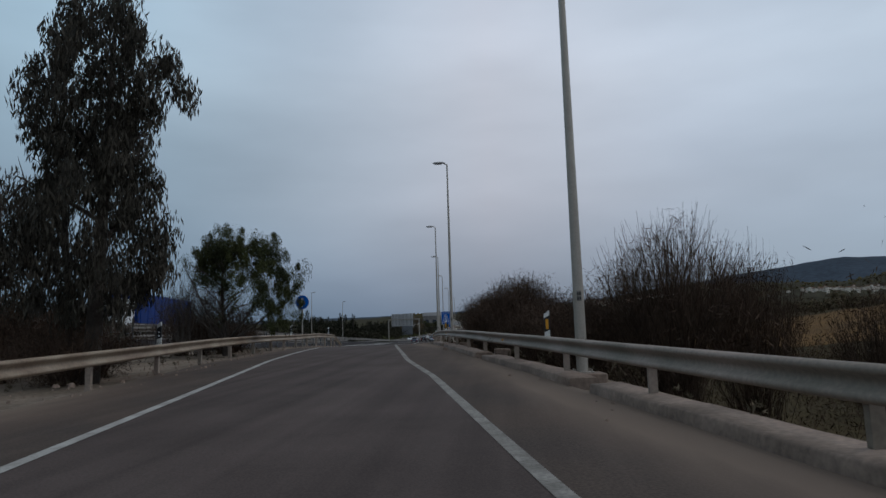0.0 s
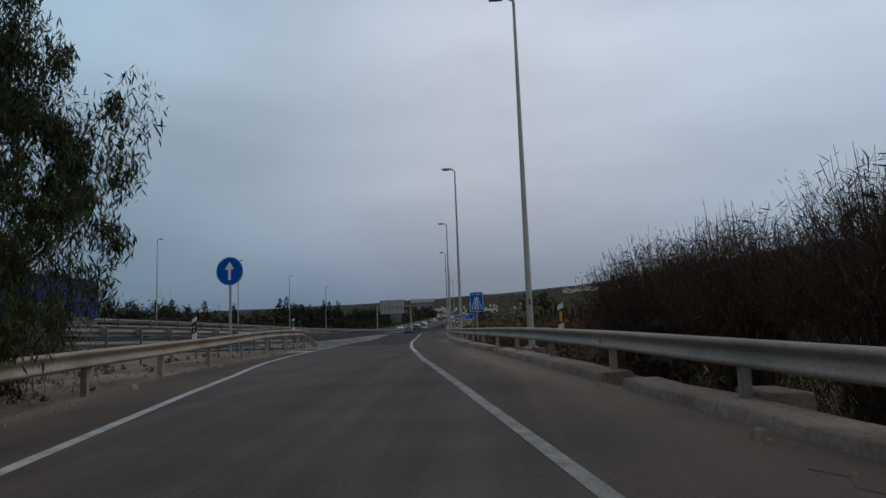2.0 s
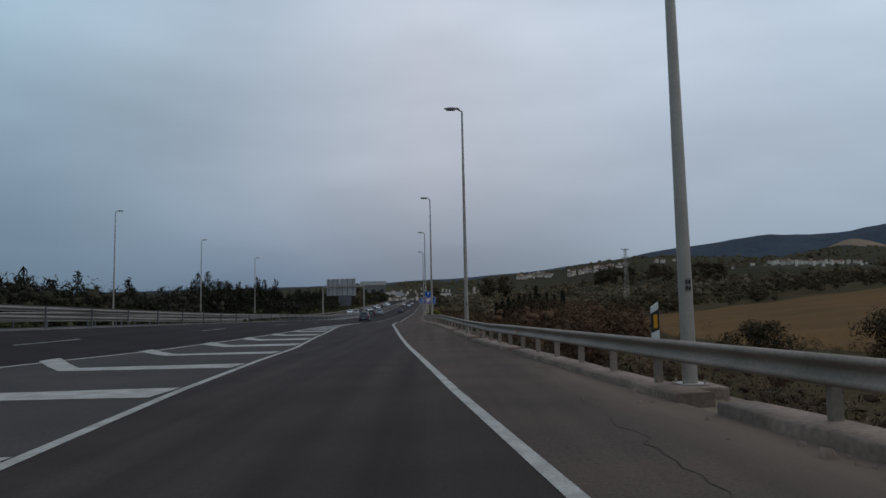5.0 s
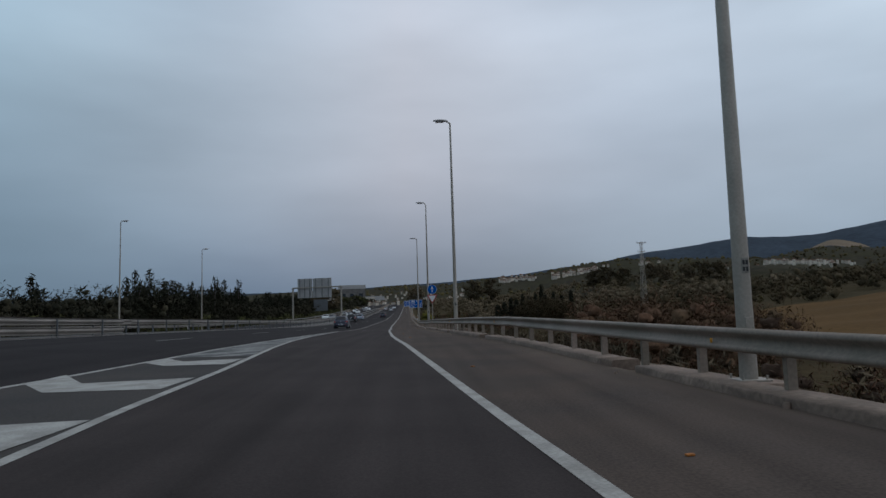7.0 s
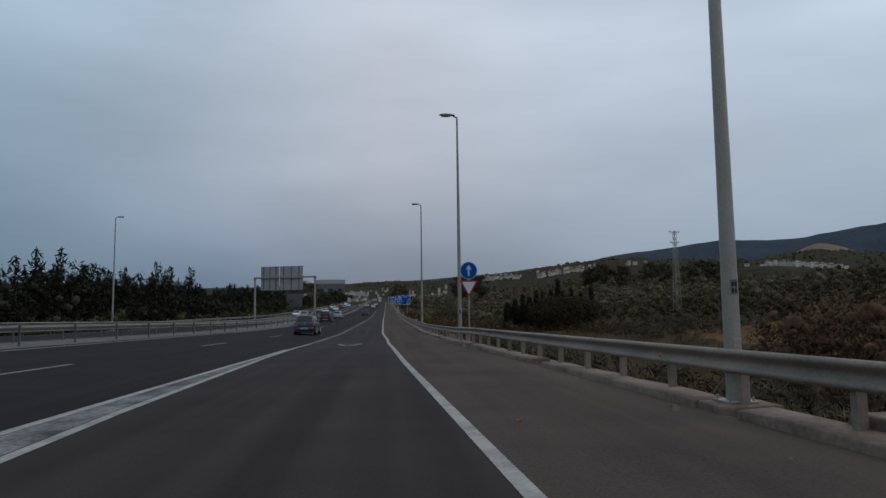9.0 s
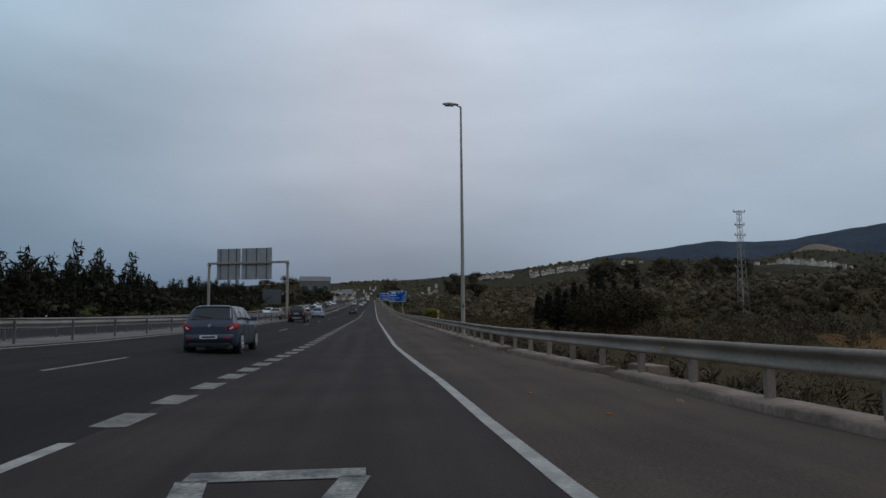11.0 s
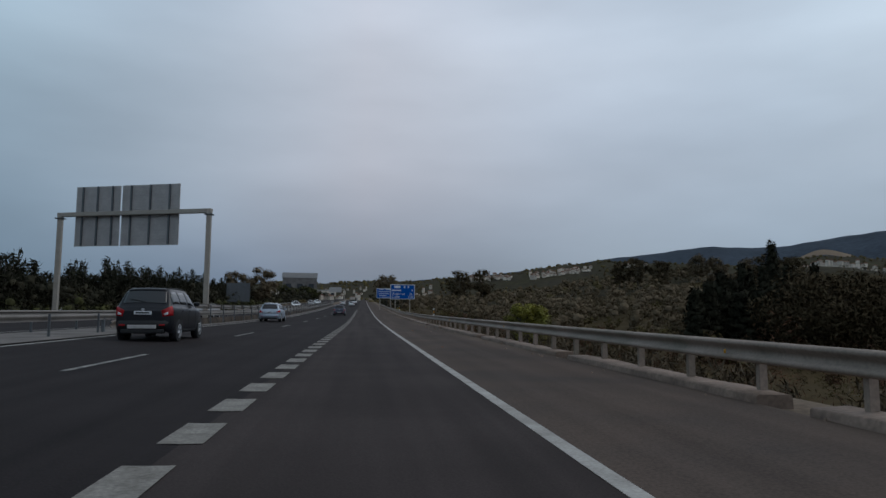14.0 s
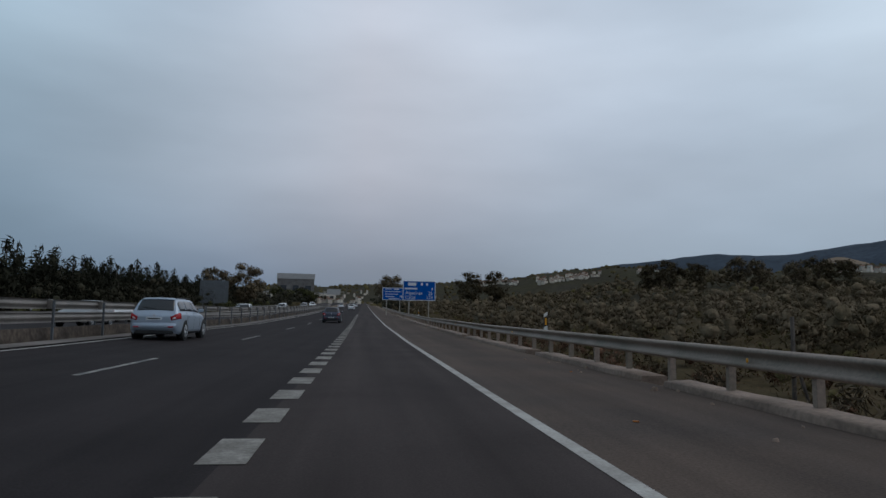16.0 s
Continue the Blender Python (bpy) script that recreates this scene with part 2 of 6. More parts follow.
LEAF_HEDGE = mat("hedge_leaf", (0.074, 0.074, 0.03), 0.85, var=0.3, scale=0.15, fine=4, bump=0.4, island=0.25, tint=(0.05, 0.05, 0.024), spec=0.04, tone=True)
MEDIAN_PALE = mat("pale_concrete", (0.2, 0.185, 0.175), 0.9, var=0.2, scale=0.5, fine=12, bump=0.3, tint=(0.13, 0.12, 0.113), spec=0.05)
GLASS_DARK = mat("window_dark", (0.02, 0.024, 0.03), 0.15, var=0.1, scale=1, fine=5, bump=0, spec=0.6)


def shoulder_material():
    """Worn asphalt under blown sand; the sand's cover comes from the mesh and breaks up in patches."""
    m = mat("asphalt_shoulder", (0.06378, 0.05086, 0.04498), 0.9, var=0.25, scale=0.45, fine=35, bump=0.25, tint=(0.08432, 0.06331, 0.05248), spec=0.06, streak=0.16)
    nt = m.node_tree
    b = nt.nodes["Principled BSDF"]
    base = b.inputs["Base Color"].links[0].from_socket
    at = nt.nodes.new("ShaderNodeAttribute")
    at.attribute_name = "dust"
    geo = nt.nodes.new("ShaderNodeNewGeometry")
    mp = nt.nodes.new("ShaderNodeMapping")
    mp.inputs["Scale"].default_value = (1.6, 0.35, 1)
    nt.links.new(geo.outputs["Position"], mp.inputs[0])
    nz = nt.nodes.new("ShaderNodeTexNoise")
    nz.inputs["Scale"].default_value = 1.6
    nz.inputs["Detail"].default_value = 6
    nt.links.new(mp.outputs[0], nz.inputs["Vector"])
    add = nt.nodes.new("ShaderNodeMath")
    add.operation = "MULTIPLY_ADD"
    nt.links.new(nz.outputs["Fac"], add.inputs[0])
    add.inputs[1].default_value = 0.9
    add.inputs[2].default_value = -0.45
    tot = nt.nodes.new("ShaderNodeMath")
    nt.links.new(add.outputs[0], tot.inputs[0])
    nt.links.new(at.outputs["Fac"], tot.inputs[1])
    mul = nt.nodes.new("ShaderNodeMath")
    mul.operation = "MULTIPLY"
    mul.use_clamp = True
    nt.links.new(tot.outputs[0], mul.inputs[0])
    nt.links.new(at.outputs["Fac"], mul.inputs[1])
    mix = nt.nodes.new("ShaderNodeMix")
    mix.data_type = "RGBA"
    mix.inputs["B"].default_value = (0.165, 0.124, 0.099, 1)
    nt.links.new(base, mix.inputs["A"])
    nt.links.new(mul.outputs[0], mix.inputs["Factor"])
    nt.links.new(mix.outputs["Result"], b.inputs["Base Color"])
    return m


SHOULDER = shoulder_material()


# ---------- mesh helpers ----------
def part(name, bm, material, parent=None, label=""):
    """Links a bmesh as one mesh object under a thing or a part."""
    me = bpy.data.meshes.new(name)
    bm.to_mesh(me)
    bm.free()
    me.materials.append(material)
    ob = new(name, me)
    ob.parent = parent
    if label:
        ob["label"] = label
    return ob


def thing(name, label, category, group="", kind="", at=None):
    e = new(name)
    e.empty_display_size = 0.2
    if at is not None:
        e.matrix_world = at
    return tagged(e, label, category, group, kind)


def array_mesh(name, verts, faces, material, smooth=False):
    """A mesh from numpy vertices (n, 3) and quads (m, 4)."""
    me = bpy.data.meshes.new(name)
    verts = np.asarray(verts, dtype=np.float32)
    faces = np.asarray(faces, dtype=np.int32)
    me.vertices.add(len(verts))
    me.vertices.foreach_set("co", verts.ravel())
    k = faces.shape[1]
    me.loops.add(faces.size)
    me.loops.foreach_set("vertex_index", faces.ravel())
    me.polygons.add(len(faces))
    me.polygons.foreach_set("loop_start", np.arange(0, faces.size, k, dtype=np.int32))
    if smooth:
        me.polygons.foreach_set("use_smooth", np.ones(len(faces), dtype=bool))
    me.update(calc_edges=True)
    me.materials.append(material)
    return me


def box(bm, x0, y0, z0, x1, y1, z1, bevel=0.0):
    r = bmesh.ops.create_cube(bm, size=1)
    vs = r["verts"]
    for v in vs:
        v.co = Vector((x0 + (v.co.x + 0.5) * (x1 - x0), y0 + (v.co.y + 0.5) * (y1 - y0), z0 + (v.co.z + 0.5) * (z1 - z0)))
    if bevel:
        es = list({e for v in vs for e in v.link_edges})
        bmesh.ops.bevel(bm, geom=es, offset=bevel, segments=2, affect="EDGES", profile=0.5)
    return bm


def tube(bm, a, b, ra, rb, n=10, cap=True):
    a, b = Vector(a), Vector(b)
    d = (b - a).normalized()
    u = d.orthogonal().normalized()
    w = d.cross(u)
    ring = []
    for p, r in ((a, ra), (b, rb)):
        ring.append([bm.verts.new(p + r * (math.cos(2 * math.pi * i / n) * u + math.sin(2 * math.pi * i / n) * w)) for i in range(n)])
    for i in range(n):
        f = bm.faces.new((ring[0][i], ring[0][(i + 1) % n], ring[1][(i + 1) % n], ring[1][i]))
        f.smooth = n > 6
    if cap:
        bm.faces.new(ring[0][::-1])
        bm.faces.new(ring[1])
    return bm


def prism(bm, pts, y0, y1):
    """An outline in x, z drawn out from y0 to y1."""
    a = [bm.verts.new((x, y0, z)) for x, z in pts]
    b = [bm.verts.new((x, y1, z)) for x, z in pts]
    n = len(pts)
    for i in range(n):
        bm.faces.new((a[i], a[(i + 1) % n], b[(i + 1) % n], b[i]))
    bm.faces.new(a[::-1])
    bm.faces.new(b)
    bmesh.ops.recalc_face_normals(bm, faces=bm.faces)
    return bm


# ---------- the lie of the land ----------
def knots(*pairs):
    xs = np.array(pairs[0::2], dtype=float)
    ys = np.array(pairs[1::2], dtype=float)

    def f(y):
        return np.interp(y, xs, ys)
    return f


z_ramp = knots(-60, -2.6, -2.9, -0.73, 2.5, -0.62, 8, -0.47, 13.5, -0.31, 19.1, -0.14, 24.6, -0.02, 30.4, 0.07, 36.5, 0.12, 45, 0.09,
               76.3, -0.10, 83, -0.16, 90, -0.14, 97, -0.08, 105, -0.02, 112, -0.06, 142, -0.42, 150, -0.59, 158, -0.69, 166, -0.76, 182, -0.74,
               205, -0.68, 221, -0.62, 250, -0.48, 280, -0.15, 320, 0.6, 400, 2.4, 500, 4.9, 700, 10.5, 1000, 18, 3000, 18)
z_median = knots(-60, 2.0, 40, 1.25, 62, 1.0, 79, 0.77, 100, 0.55, 125, 0.25, 150, -0.08, 167, -0.34, 185, -0.45, 215, -0.38, 240, -0.33, 275, -0.1,
                 320, 0.7, 400, 2.5, 500, 5.0, 700, 10.6, 1000, 18, 3000, 18)
x_right = knots(-60, 27.9, -10, 17.9, 1.8, 15.62, 11.8, 13.78, 17.9, 12.4, 28, 10.65, 37.6, 9.05, 50, 7.4, 60, 6.35, 67, 5.7, 81, 4.55, 93.3, 3.6, 110, 2.4,
                116, 2.08, 131.7, 1.52, 147, 1.12, 155, 1.05, 170, 0.66, 200, 0.52, 230, 0.38, 3000, 0.38)
x_left = knots(-60, 23.5, -10, 13.2, 2.9, 10.7, 8, 9.7, 19, 7.55, 24, 6.7, 30, 5.7, 34, 5.05, 39.5, 4.0, 45, 3.3, 51, 2.6, 58, 1.95, 67.7, 0.95, 75, 0.45, 81.7, 0.08, 91.6, -0.75, 97, -1.0, 104, -1.52,
               112, -2.17, 122, -2.72, 135, -3.05, 149, -3.1, 160, -3.1, 172, -2.88, 200, -2.84, 215, -2.75, 230, -2.66, 240, -2.6, 3000, -2.6)
x_edge = knots(-60, -21, 0, -14, 40, -9.8, 62, -7.8, 72, -6.8, 80, -5.8, 90, -4.75, 97, -3.95, 104, -3.5, 110, -3.42, 120, -3.4, 130, -3.35, 140, -3.2, 149, -3.1, 160, -3.1, 172, -2.88, 3000, -2.7)
x_median = knots(-60, -27, 0, -20, 40, -15.6, 62, -13.6, 72, -12.9, 90, -11.7, 108, -11.0, 125, -10.5, 150, -10.1, 180, -9.92, 3000, -9.88)
rail_off = knots(-60, 2.35, 25, 2.4, 41, 2.65, 60, 2.9, 85, 3.2, 100, 3.4, 120, 3.5, 150, 3.6, 3000, 3.65)
x_left_rail = knots(-60, 21.0, -10, 10.6, 0, 8.7, 10, 6.95, 22.7, 4.95, 30, 3.95, 33.5, 3.4, 37.1, 2.9, 41, 2.45, 45, 2.0, 51, 1.45, 55, 1.15, 58, 0.95, 60, 0.8)


def x_rail(y):
    return x_right(y) + rail_off(y)


def surf(x, y):
    """Height of the paved surfaces."""
    xl, xm, zr, zm = np.minimum(x_left(y), x_edge(y)), x_median(y), z_ramp(y), z_median(y)
    k = np.clip((xl - x) / (xl - xm), 0, 1)
    return zr + (zm - zr) * k


def smooth01(t):
    t = np.clip(t, 0, 1)
    return t * t * (3 - 2 * t)


def bank(x, y):
    """Height of the low earth bank behind the rail beside the slip road."""
    d = np.asarray(x, dtype=float) - x_left_rail(y)
    along = smooth01((np.asarray(y, dtype=float) - 26) / 14) * (1 - smooth01((np.asarray(y, dtype=float) - 54) / 4))
    return 0.1 * along * smooth01((0.12 - d) / 0.4) * smooth01((d + 3.4) / 1.6) - 0.05


def land(x, y):
    """Height of the open ground."""
    x, y = np.asarray(x, dtype=float), np.asarray(y, dtype=float)
    base = surf(x, y) - 0.07
    xr = x_rail(y) + 0.7
    d = x - xr
    far = -3.0 + np.clip(z_ramp(y), -1, 30) * smooth01((y - 200) / 300) + 0.105 * np.clip(x - 42, 0, 90) + 0.03 * np.clip(x - 132, 0, 900)
    drop = smooth01(d / 6.5)
    z = np.where(d > 0, base * (1 - drop) + far * drop, base)
    # beyond the oncoming carriageway
    dl = x_median(y) - 16.5 - x
    z = np.where(dl > 0, z - 0.8 * smooth01(dl / 8) + 0.006 * np.clip(dl - 20, 0, 400), z)
    wob = np.sin(x * 0.31 + y * 0.17) * np.sin(y * 0.23 - x * 0.11) * 0.25
    z = z + np.where(d > 4, wob, 0) + np.where(dl > 6, wob, 0)
    return z


def ribbon(name, xa, xb, ys, nx, material, dz=0.0, kind="structure", label="", category="", parent=None):
    """A strip of paving between two lines of the plan."""
    ys = np.asarray(ys, dtype=float)
    a, b = xa(ys), xb(ys)
    t = np.linspace(0, 1, nx + 1)
    X = a[:, None] + (b - a)[:, None] * t[None, :]
    Y = np.repeat(ys[:, None], nx + 1, axis=1)
    Z = surf(X, Y) + dz
    V = np.stack([X, Y, Z], -1).reshape(-1, 3)
    i = np.arange(len(ys) - 1)[:, None] * (nx + 1) + np.arange(nx)[None, :]
    Fq = np.stack([i, i + 1, i + nx + 2, i + nx + 1], -1).reshape(-1, 4)
    ob = new(name, array_mesh(name, V, Fq, material))
    ob.parent = parent
    return tagged(ob, label, category, "", kind) if parent is None else ob


def off(f, d):
    return lambda y: f(y) + d


def steps(y0, y1, near=1.0):
    ys = [y0]
    while ys[-1] < y1:
        ys.append(min(y1, ys[-1] + (near if ys[-1] < 320 else 8.0)))
    return ys


# ---------- ground ----------
gx = np.concatenate([np.linspace(-3500, -300, 17)[:-1], np.linspace(-300, -60, 25)[:-1], np.linspace(-60, -26, 18)[:-1], np.linspace(-26, 32, 88)[:-1],
                     np.linspace(32, 140, 73)[:-1], np.linspace(140, 500, 25)[:-1], np.linspace(500, 3500, 16)])
gy = np.concatenate([np.linspace(-1500, -60, 13)[:-1], np.linspace(-60, 330, 211)[:-1], np.linspace(330, 1000, 46)[:-1], np.linspace(1000, 4000, 13)])
GX, GY = np.meshgrid(gx, gy)
GZ = land(GX, GY)
idx = np.arange(len(gx) * len(gy)).reshape(len(gy), len(gx))
quads = np.stack([idx[:-1, :-1], idx[:-1, 1:], idx[1:, 1:], idx[1:, :-1]], -1).reshape(-1, 4)
me = array_mesh("ground", np.stack([GX, GY, GZ], -1).reshape(-1, 3), quads, GROUND, smooth=True)
me.materials.append(DIRT)
cx, cy = (GX[:-1, :-1] + GX[1:, 1:]).ravel() / 2, (GY[:-1, :-1] + GY[1:, 1:]).ravel() / 2
mi = np.zeros(len(cx), dtype=np.int32)
mi[(cx > x_edge(cy) - 1) & (cx < x_rail(cy) + 1.6)] = 1
mi[(cx < x_median(cy)) & (cx > x_median(cy) - 18)] = 1
me.polygons.foreach_set("material_index", mi)
tagged(new("ground", me), "dry scrubby earth with an ochre ploughed field", "ground", "", "structure")

# ochre field draped on the slope
fy = np.linspace(66, 206, 71)
fa = 33 + 3 * np.sin(fy * 0.05) + 0.0045 * (fy - 150) ** 2
ft = np.linspace(0, 1, 60)
FX = fa[:, None] + (215 - fa)[:, None] * ft[None, :]
FY = np.repeat(fy[:, None], 60, axis=1) + 6 * np.sin(FX * 0.05)
i = np.arange(71 * 60).reshape(71, 60)
fq = np.stack([i[:-1, :-1], i[:-1, 1:], i[1:, 1:], i[1:, :-1]], -1).reshape(-1, 4)
fz = land(FX, FY) + 0.18 - 0.35 * (np.abs(ft[None, :] - 0.5) > 0.49) - 0.35 * (np.abs(fy - 136)[:, None] > 69)
tagged(new("field", array_mesh("field", np.stack([FX, FY, fz], -1).reshape(-1, 3), fq, FIELD, True)), "ochre ploughed field on the slope", "field", "", "structure")

# low earth bank under the rail beside the slip road
by_ = np.linspace(25, 58.5, 90)
bt = np.linspace(-3.5, 0.4, 40)
BX = x_left_rail(by_)[:, None] + bt[None, :]
BY = np.repeat(by_[:, None], 40, axis=1)
BZ = surf(BX, BY) + bank(BX, BY) + 0.025 * np.sin(BX * 5.1 + BY * 3.3) * np.sin(BY * 2.1 - BX * 4.0) * (bank(BX, BY) > 0.05)
i = np.arange(90 * 40).reshape(90, 40)
tagged(new("earth_bank", array_mesh("earth_bank", np.stack([BX, BY, BZ], -1).reshape(-1, 3), np.stack([i[:-1, :-1], i[:-1, 1:], i[1:, 1:], i[1:, :-1]], -1).reshape(-1, 4), DIRT, True)), "low bank of dry earth and rubble", "ground", "", "structure")

# ---------- paving ----------
near = steps(-60, 150)
ribbon("road_ramp", x_left, x_right, steps(-60, 58), 6, ASPHALT_RAMP, 0, label="grey asphalt slip road curving onto the motorway", category="road")
ribbon("road_motorway", off(x_median, -1.0), x_edge, near, 8, ASPHALT, 0, label="dark asphalt motorway carriageway", category="road")
ribbon("road_gore", x_edge, x_left, steps(60, 150), 6, ASPHALT_WORN, 0, label="worn asphalt gore between slip road and motorway", category="road")
ribbon("road_motorway_far", off(x_median, -1.0), x_left, steps(150, 1000), 8, ASPHALT, 0, label="dark asphalt motorway carriageway", category="road")
ribbon("road_merge", x_left, x_right, steps(58, 1000), 4, ASPHALT_MERGE, 0, label="dark asphalt acceleration lane", category="road")
def dusty(ob, amount):
    """Lays wind-blown sand on a strip: amount runs across it from 0 to 1."""
    n = len(ob.data.vertices)
    a = ob.data.attributes.new("dust", "FLOAT", "POINT")
    a.data.foreach_set("value", np.array([amount(i_ % 13 / 12, ob.data.vertices[i_].co.y) for i_ in range(n)], dtype=np.float32))


dusty(ribbon("shoulder_right", x_right, off(x_rail, -0.2), steps(-60, 1000), 12, SHOULDER, 0, label="dusty grey asphalt hard shoulder", category="road"),
      lambda t_, y_: max(0.0, (t_ - 0.56 + 0.36 * (1 - float(smooth01((y_ - 50) / 30)))) / 0.48) * (0.75 + 0.3 * math.sin(y_ * 0.21)))
dusty(ribbon("shoulder_left", off(x_left_rail, -0.1), x_left, steps(-60, 60), 12, SHOULDER, 0, label="dusty asphalt verge beside the slip road", category="road"),
      lambda t_, y_: max(0.0, 1 - t_ / 0.7) * (0.85 + 0.3 * math.sin(y_ * 0.3)))
ribbon("road_oncoming", off(x_median, -15.5), off(x_median, -4.2), steps(-60, 1000, 2.0), 4, ASPHALT, 0, label="asphalt carriageway for oncoming traffic", category="road")


# ---------- road markings ----------
marks = thing("road_marking", "white painted edge lines, dashes and chevrons", "road marking", "", "structure")


def line(f, w, ys, material=PAINT, dz=0.005):
    return ribbon("line", off(f, -w / 2), off(f, w / 2), ys, 1, material, dz, parent=marks)


line(off(x_right, 0.0), 0.16, steps(-60, 44, 1.0), PAINT_FADED)
line(off(x_right, 0.0), 0.16, steps(44, 700, 1.0))
line(off(x_left, 0.0), 0.16, steps(-60, 149.2, 1.0))
line(off(x_edge, 0.0), 0.15, steps(60, 141, 1.0))
line(off(x_median, 0.0), 0.15, steps(-60, 700, 1.0))
line(off(x_median, -5.2), 0.15, steps(-60, 500, 2.0))
line(off(x_median, -14.6), 0.15, steps(-60, 500, 2.0))


def mark_piece(name, pts, material=PAINT, dz=0.008):
    """A painted patch given by plan corners (quad), draped on the road."""
    p = [Vector((x, y, float(surf(x, y)) + dz)) for x, y in pts]
    bm = bmesh.new()
    n = 4
    rows = []
    for i in range(n + 1):
        s = i / n
        a, b = p[0].lerp(p[3], s), p[1].lerp(p[2], s)
        rows.append([bm.verts.new((q.x, q.y, float(surf(q.x, q.y)) + dz)) for q in (a, a.lerp(b, 0.5), b)])
    for r0, r1 in zip(rows, rows[1:]):
        for j in range(2):
            bm.faces.new((r0[j], r0[j + 1], r1[j + 1], r1[j]))
    return part(name, bm, material, marks)


# broad dashes between the acceleration lane and the motorway
dash_far = knots(0, 149.24, 4, 157.24, 8, 164.44, 12, 171.56, 16, 179.39, 20, 187.24, 24, 195.14, 28, 202.81, 32, 210.15, 36, 217.7, 40, 225.24, 100, 347.0)
for k in range(1, 96):
    yd, xd = float(dash_far(k)), float(x_left(dash_far(k)))
    mark_piece("dash", [(xd - 0.2, yd - 1.08), (xd + 0.2, yd - 1.08), (xd + 0.2, yd), (xd - 0.2, yd)], PAINT_FADED)
# thin dashes between the motorway lanes
yd = 18.2
while yd < 420:
    xd = float(x_median(yd)) * 0.5 + float(min(x_edge(yd), x_left(yd))) * 0.5 + 0.1
    mark_piece("dash", [(xd - 0.06, yd), (xd + 0.06, yd), (xd + 0.06, yd + 4.4), (xd - 0.06, yd + 4.4)], PAINT_WORN)
    yd += 15.3
# cracks in the worn shoulder
crk = random.Random(3)
for y0, y1, u0, u1 in ((44, 50, 0.3, 0.75), (47, 55, 0.8, 0.35), (51, 58, 0.45, 0.8), (33, 38, 0.4, 0.7), (60, 66, 0.35, 0.6), (18, 24, 0.5, 0.75)):
    bm = bmesh.new()
    last = None
    for k in range(26):
        s_ = k / 25
        q = y0 + (y1 - y0) * s_
        u_ = u0 + (u1 - u0) * s_ + crk.uniform(-0.035, 0.035)
        xx = float(x_right(q)) + (float(x_rail(q)) - 0.2 - float(x_right(q))) * u_
        zz = float(surf(xx, q)) + 0.004
        w_ = crk.uniform(0.002, 0.009)
        pair = (bm.verts.new((xx - w_, q, zz)), bm.verts.new((xx + w_, q + 0.01, zz)))
        if last:
            bm.faces.new((last[0], last[1], pair[1], pair[0]))
        last = pair
    part("crack", bm, ASPHALT_MERGE, bpy.data.objects["shoulder_right"])
# chevrons of the gore
for y0 in (55.2, 61.05, 66.9, 72.75, 78.6, 84.2, 89.2, 93.9, 98.7):
    xl_, xe = float(x_left(y0)) - 0.25, float(x_edge(y0)) + 0.2
    wdt = xl_ - xe
    if y0 < 61:
        mark_piece("chevron", [(0.8, y0), (xl_ - 0.1, y0 - 0.3), (xl_ - 0.1, y0 + 1.2), (0.7, y0 + 1.5)])
        continue
    if wdt < 0.3:
        continue
    ap = xl_ - wdt * 0.62
    s = 1.2 if y0 < 80 else 1.5
    mark_piece("chevron", [(ap, y0 + 0.1), (xl_, y0 - 0.25 + 0.3), (xl_, y0 + s + 0.25), (ap, y0 + s - 0.1)])
    if y0 > 64:
        mark_piece("chevron", [(xe, y0 + 0.55 * wdt), (ap, y0 + 0.1), (ap, y0 + s - 0.1), (xe, y0 + s + 0.55 * wdt)])
ribbon("hatching", off(x_edge, 0.1), off(x_left, -0.1), steps(101.6, 138, 0.5), 2, PAINT_GHOST, 0.006, parent=marks)
mark_piece("chevron", [(1.75, 49.0), (2.85, 48.9), (2.75, 50.4), (1.65, 50.5)])
# give-way triangle on the acceleration lane
for a, b in (((-1.55, 147.5), (-0.25, 147.5)), ((-0.32, 147.4), (-0.78, 144.4)), ((-0.98, 144.4), (-1.48, 147.4))):
    dx, dy = b[0] - a[0], b[1] - a[1]
    ln = math.hypot(dx, dy)
    nx_, ny_ = (-dy / ln * 0.11, dx / ln * 0.11) if abs(dy) > abs(dx) else (0, 0.16)
    mark_piece("triangle_stroke", [(a[0] - nx_, a[1] - ny_), (b[0] - nx_, b[1] - ny_), (b[0] + nx_, b[1] + ny_), (a[0] + nx_, a[1] + ny_)], PAINT_WORN, 0.008)
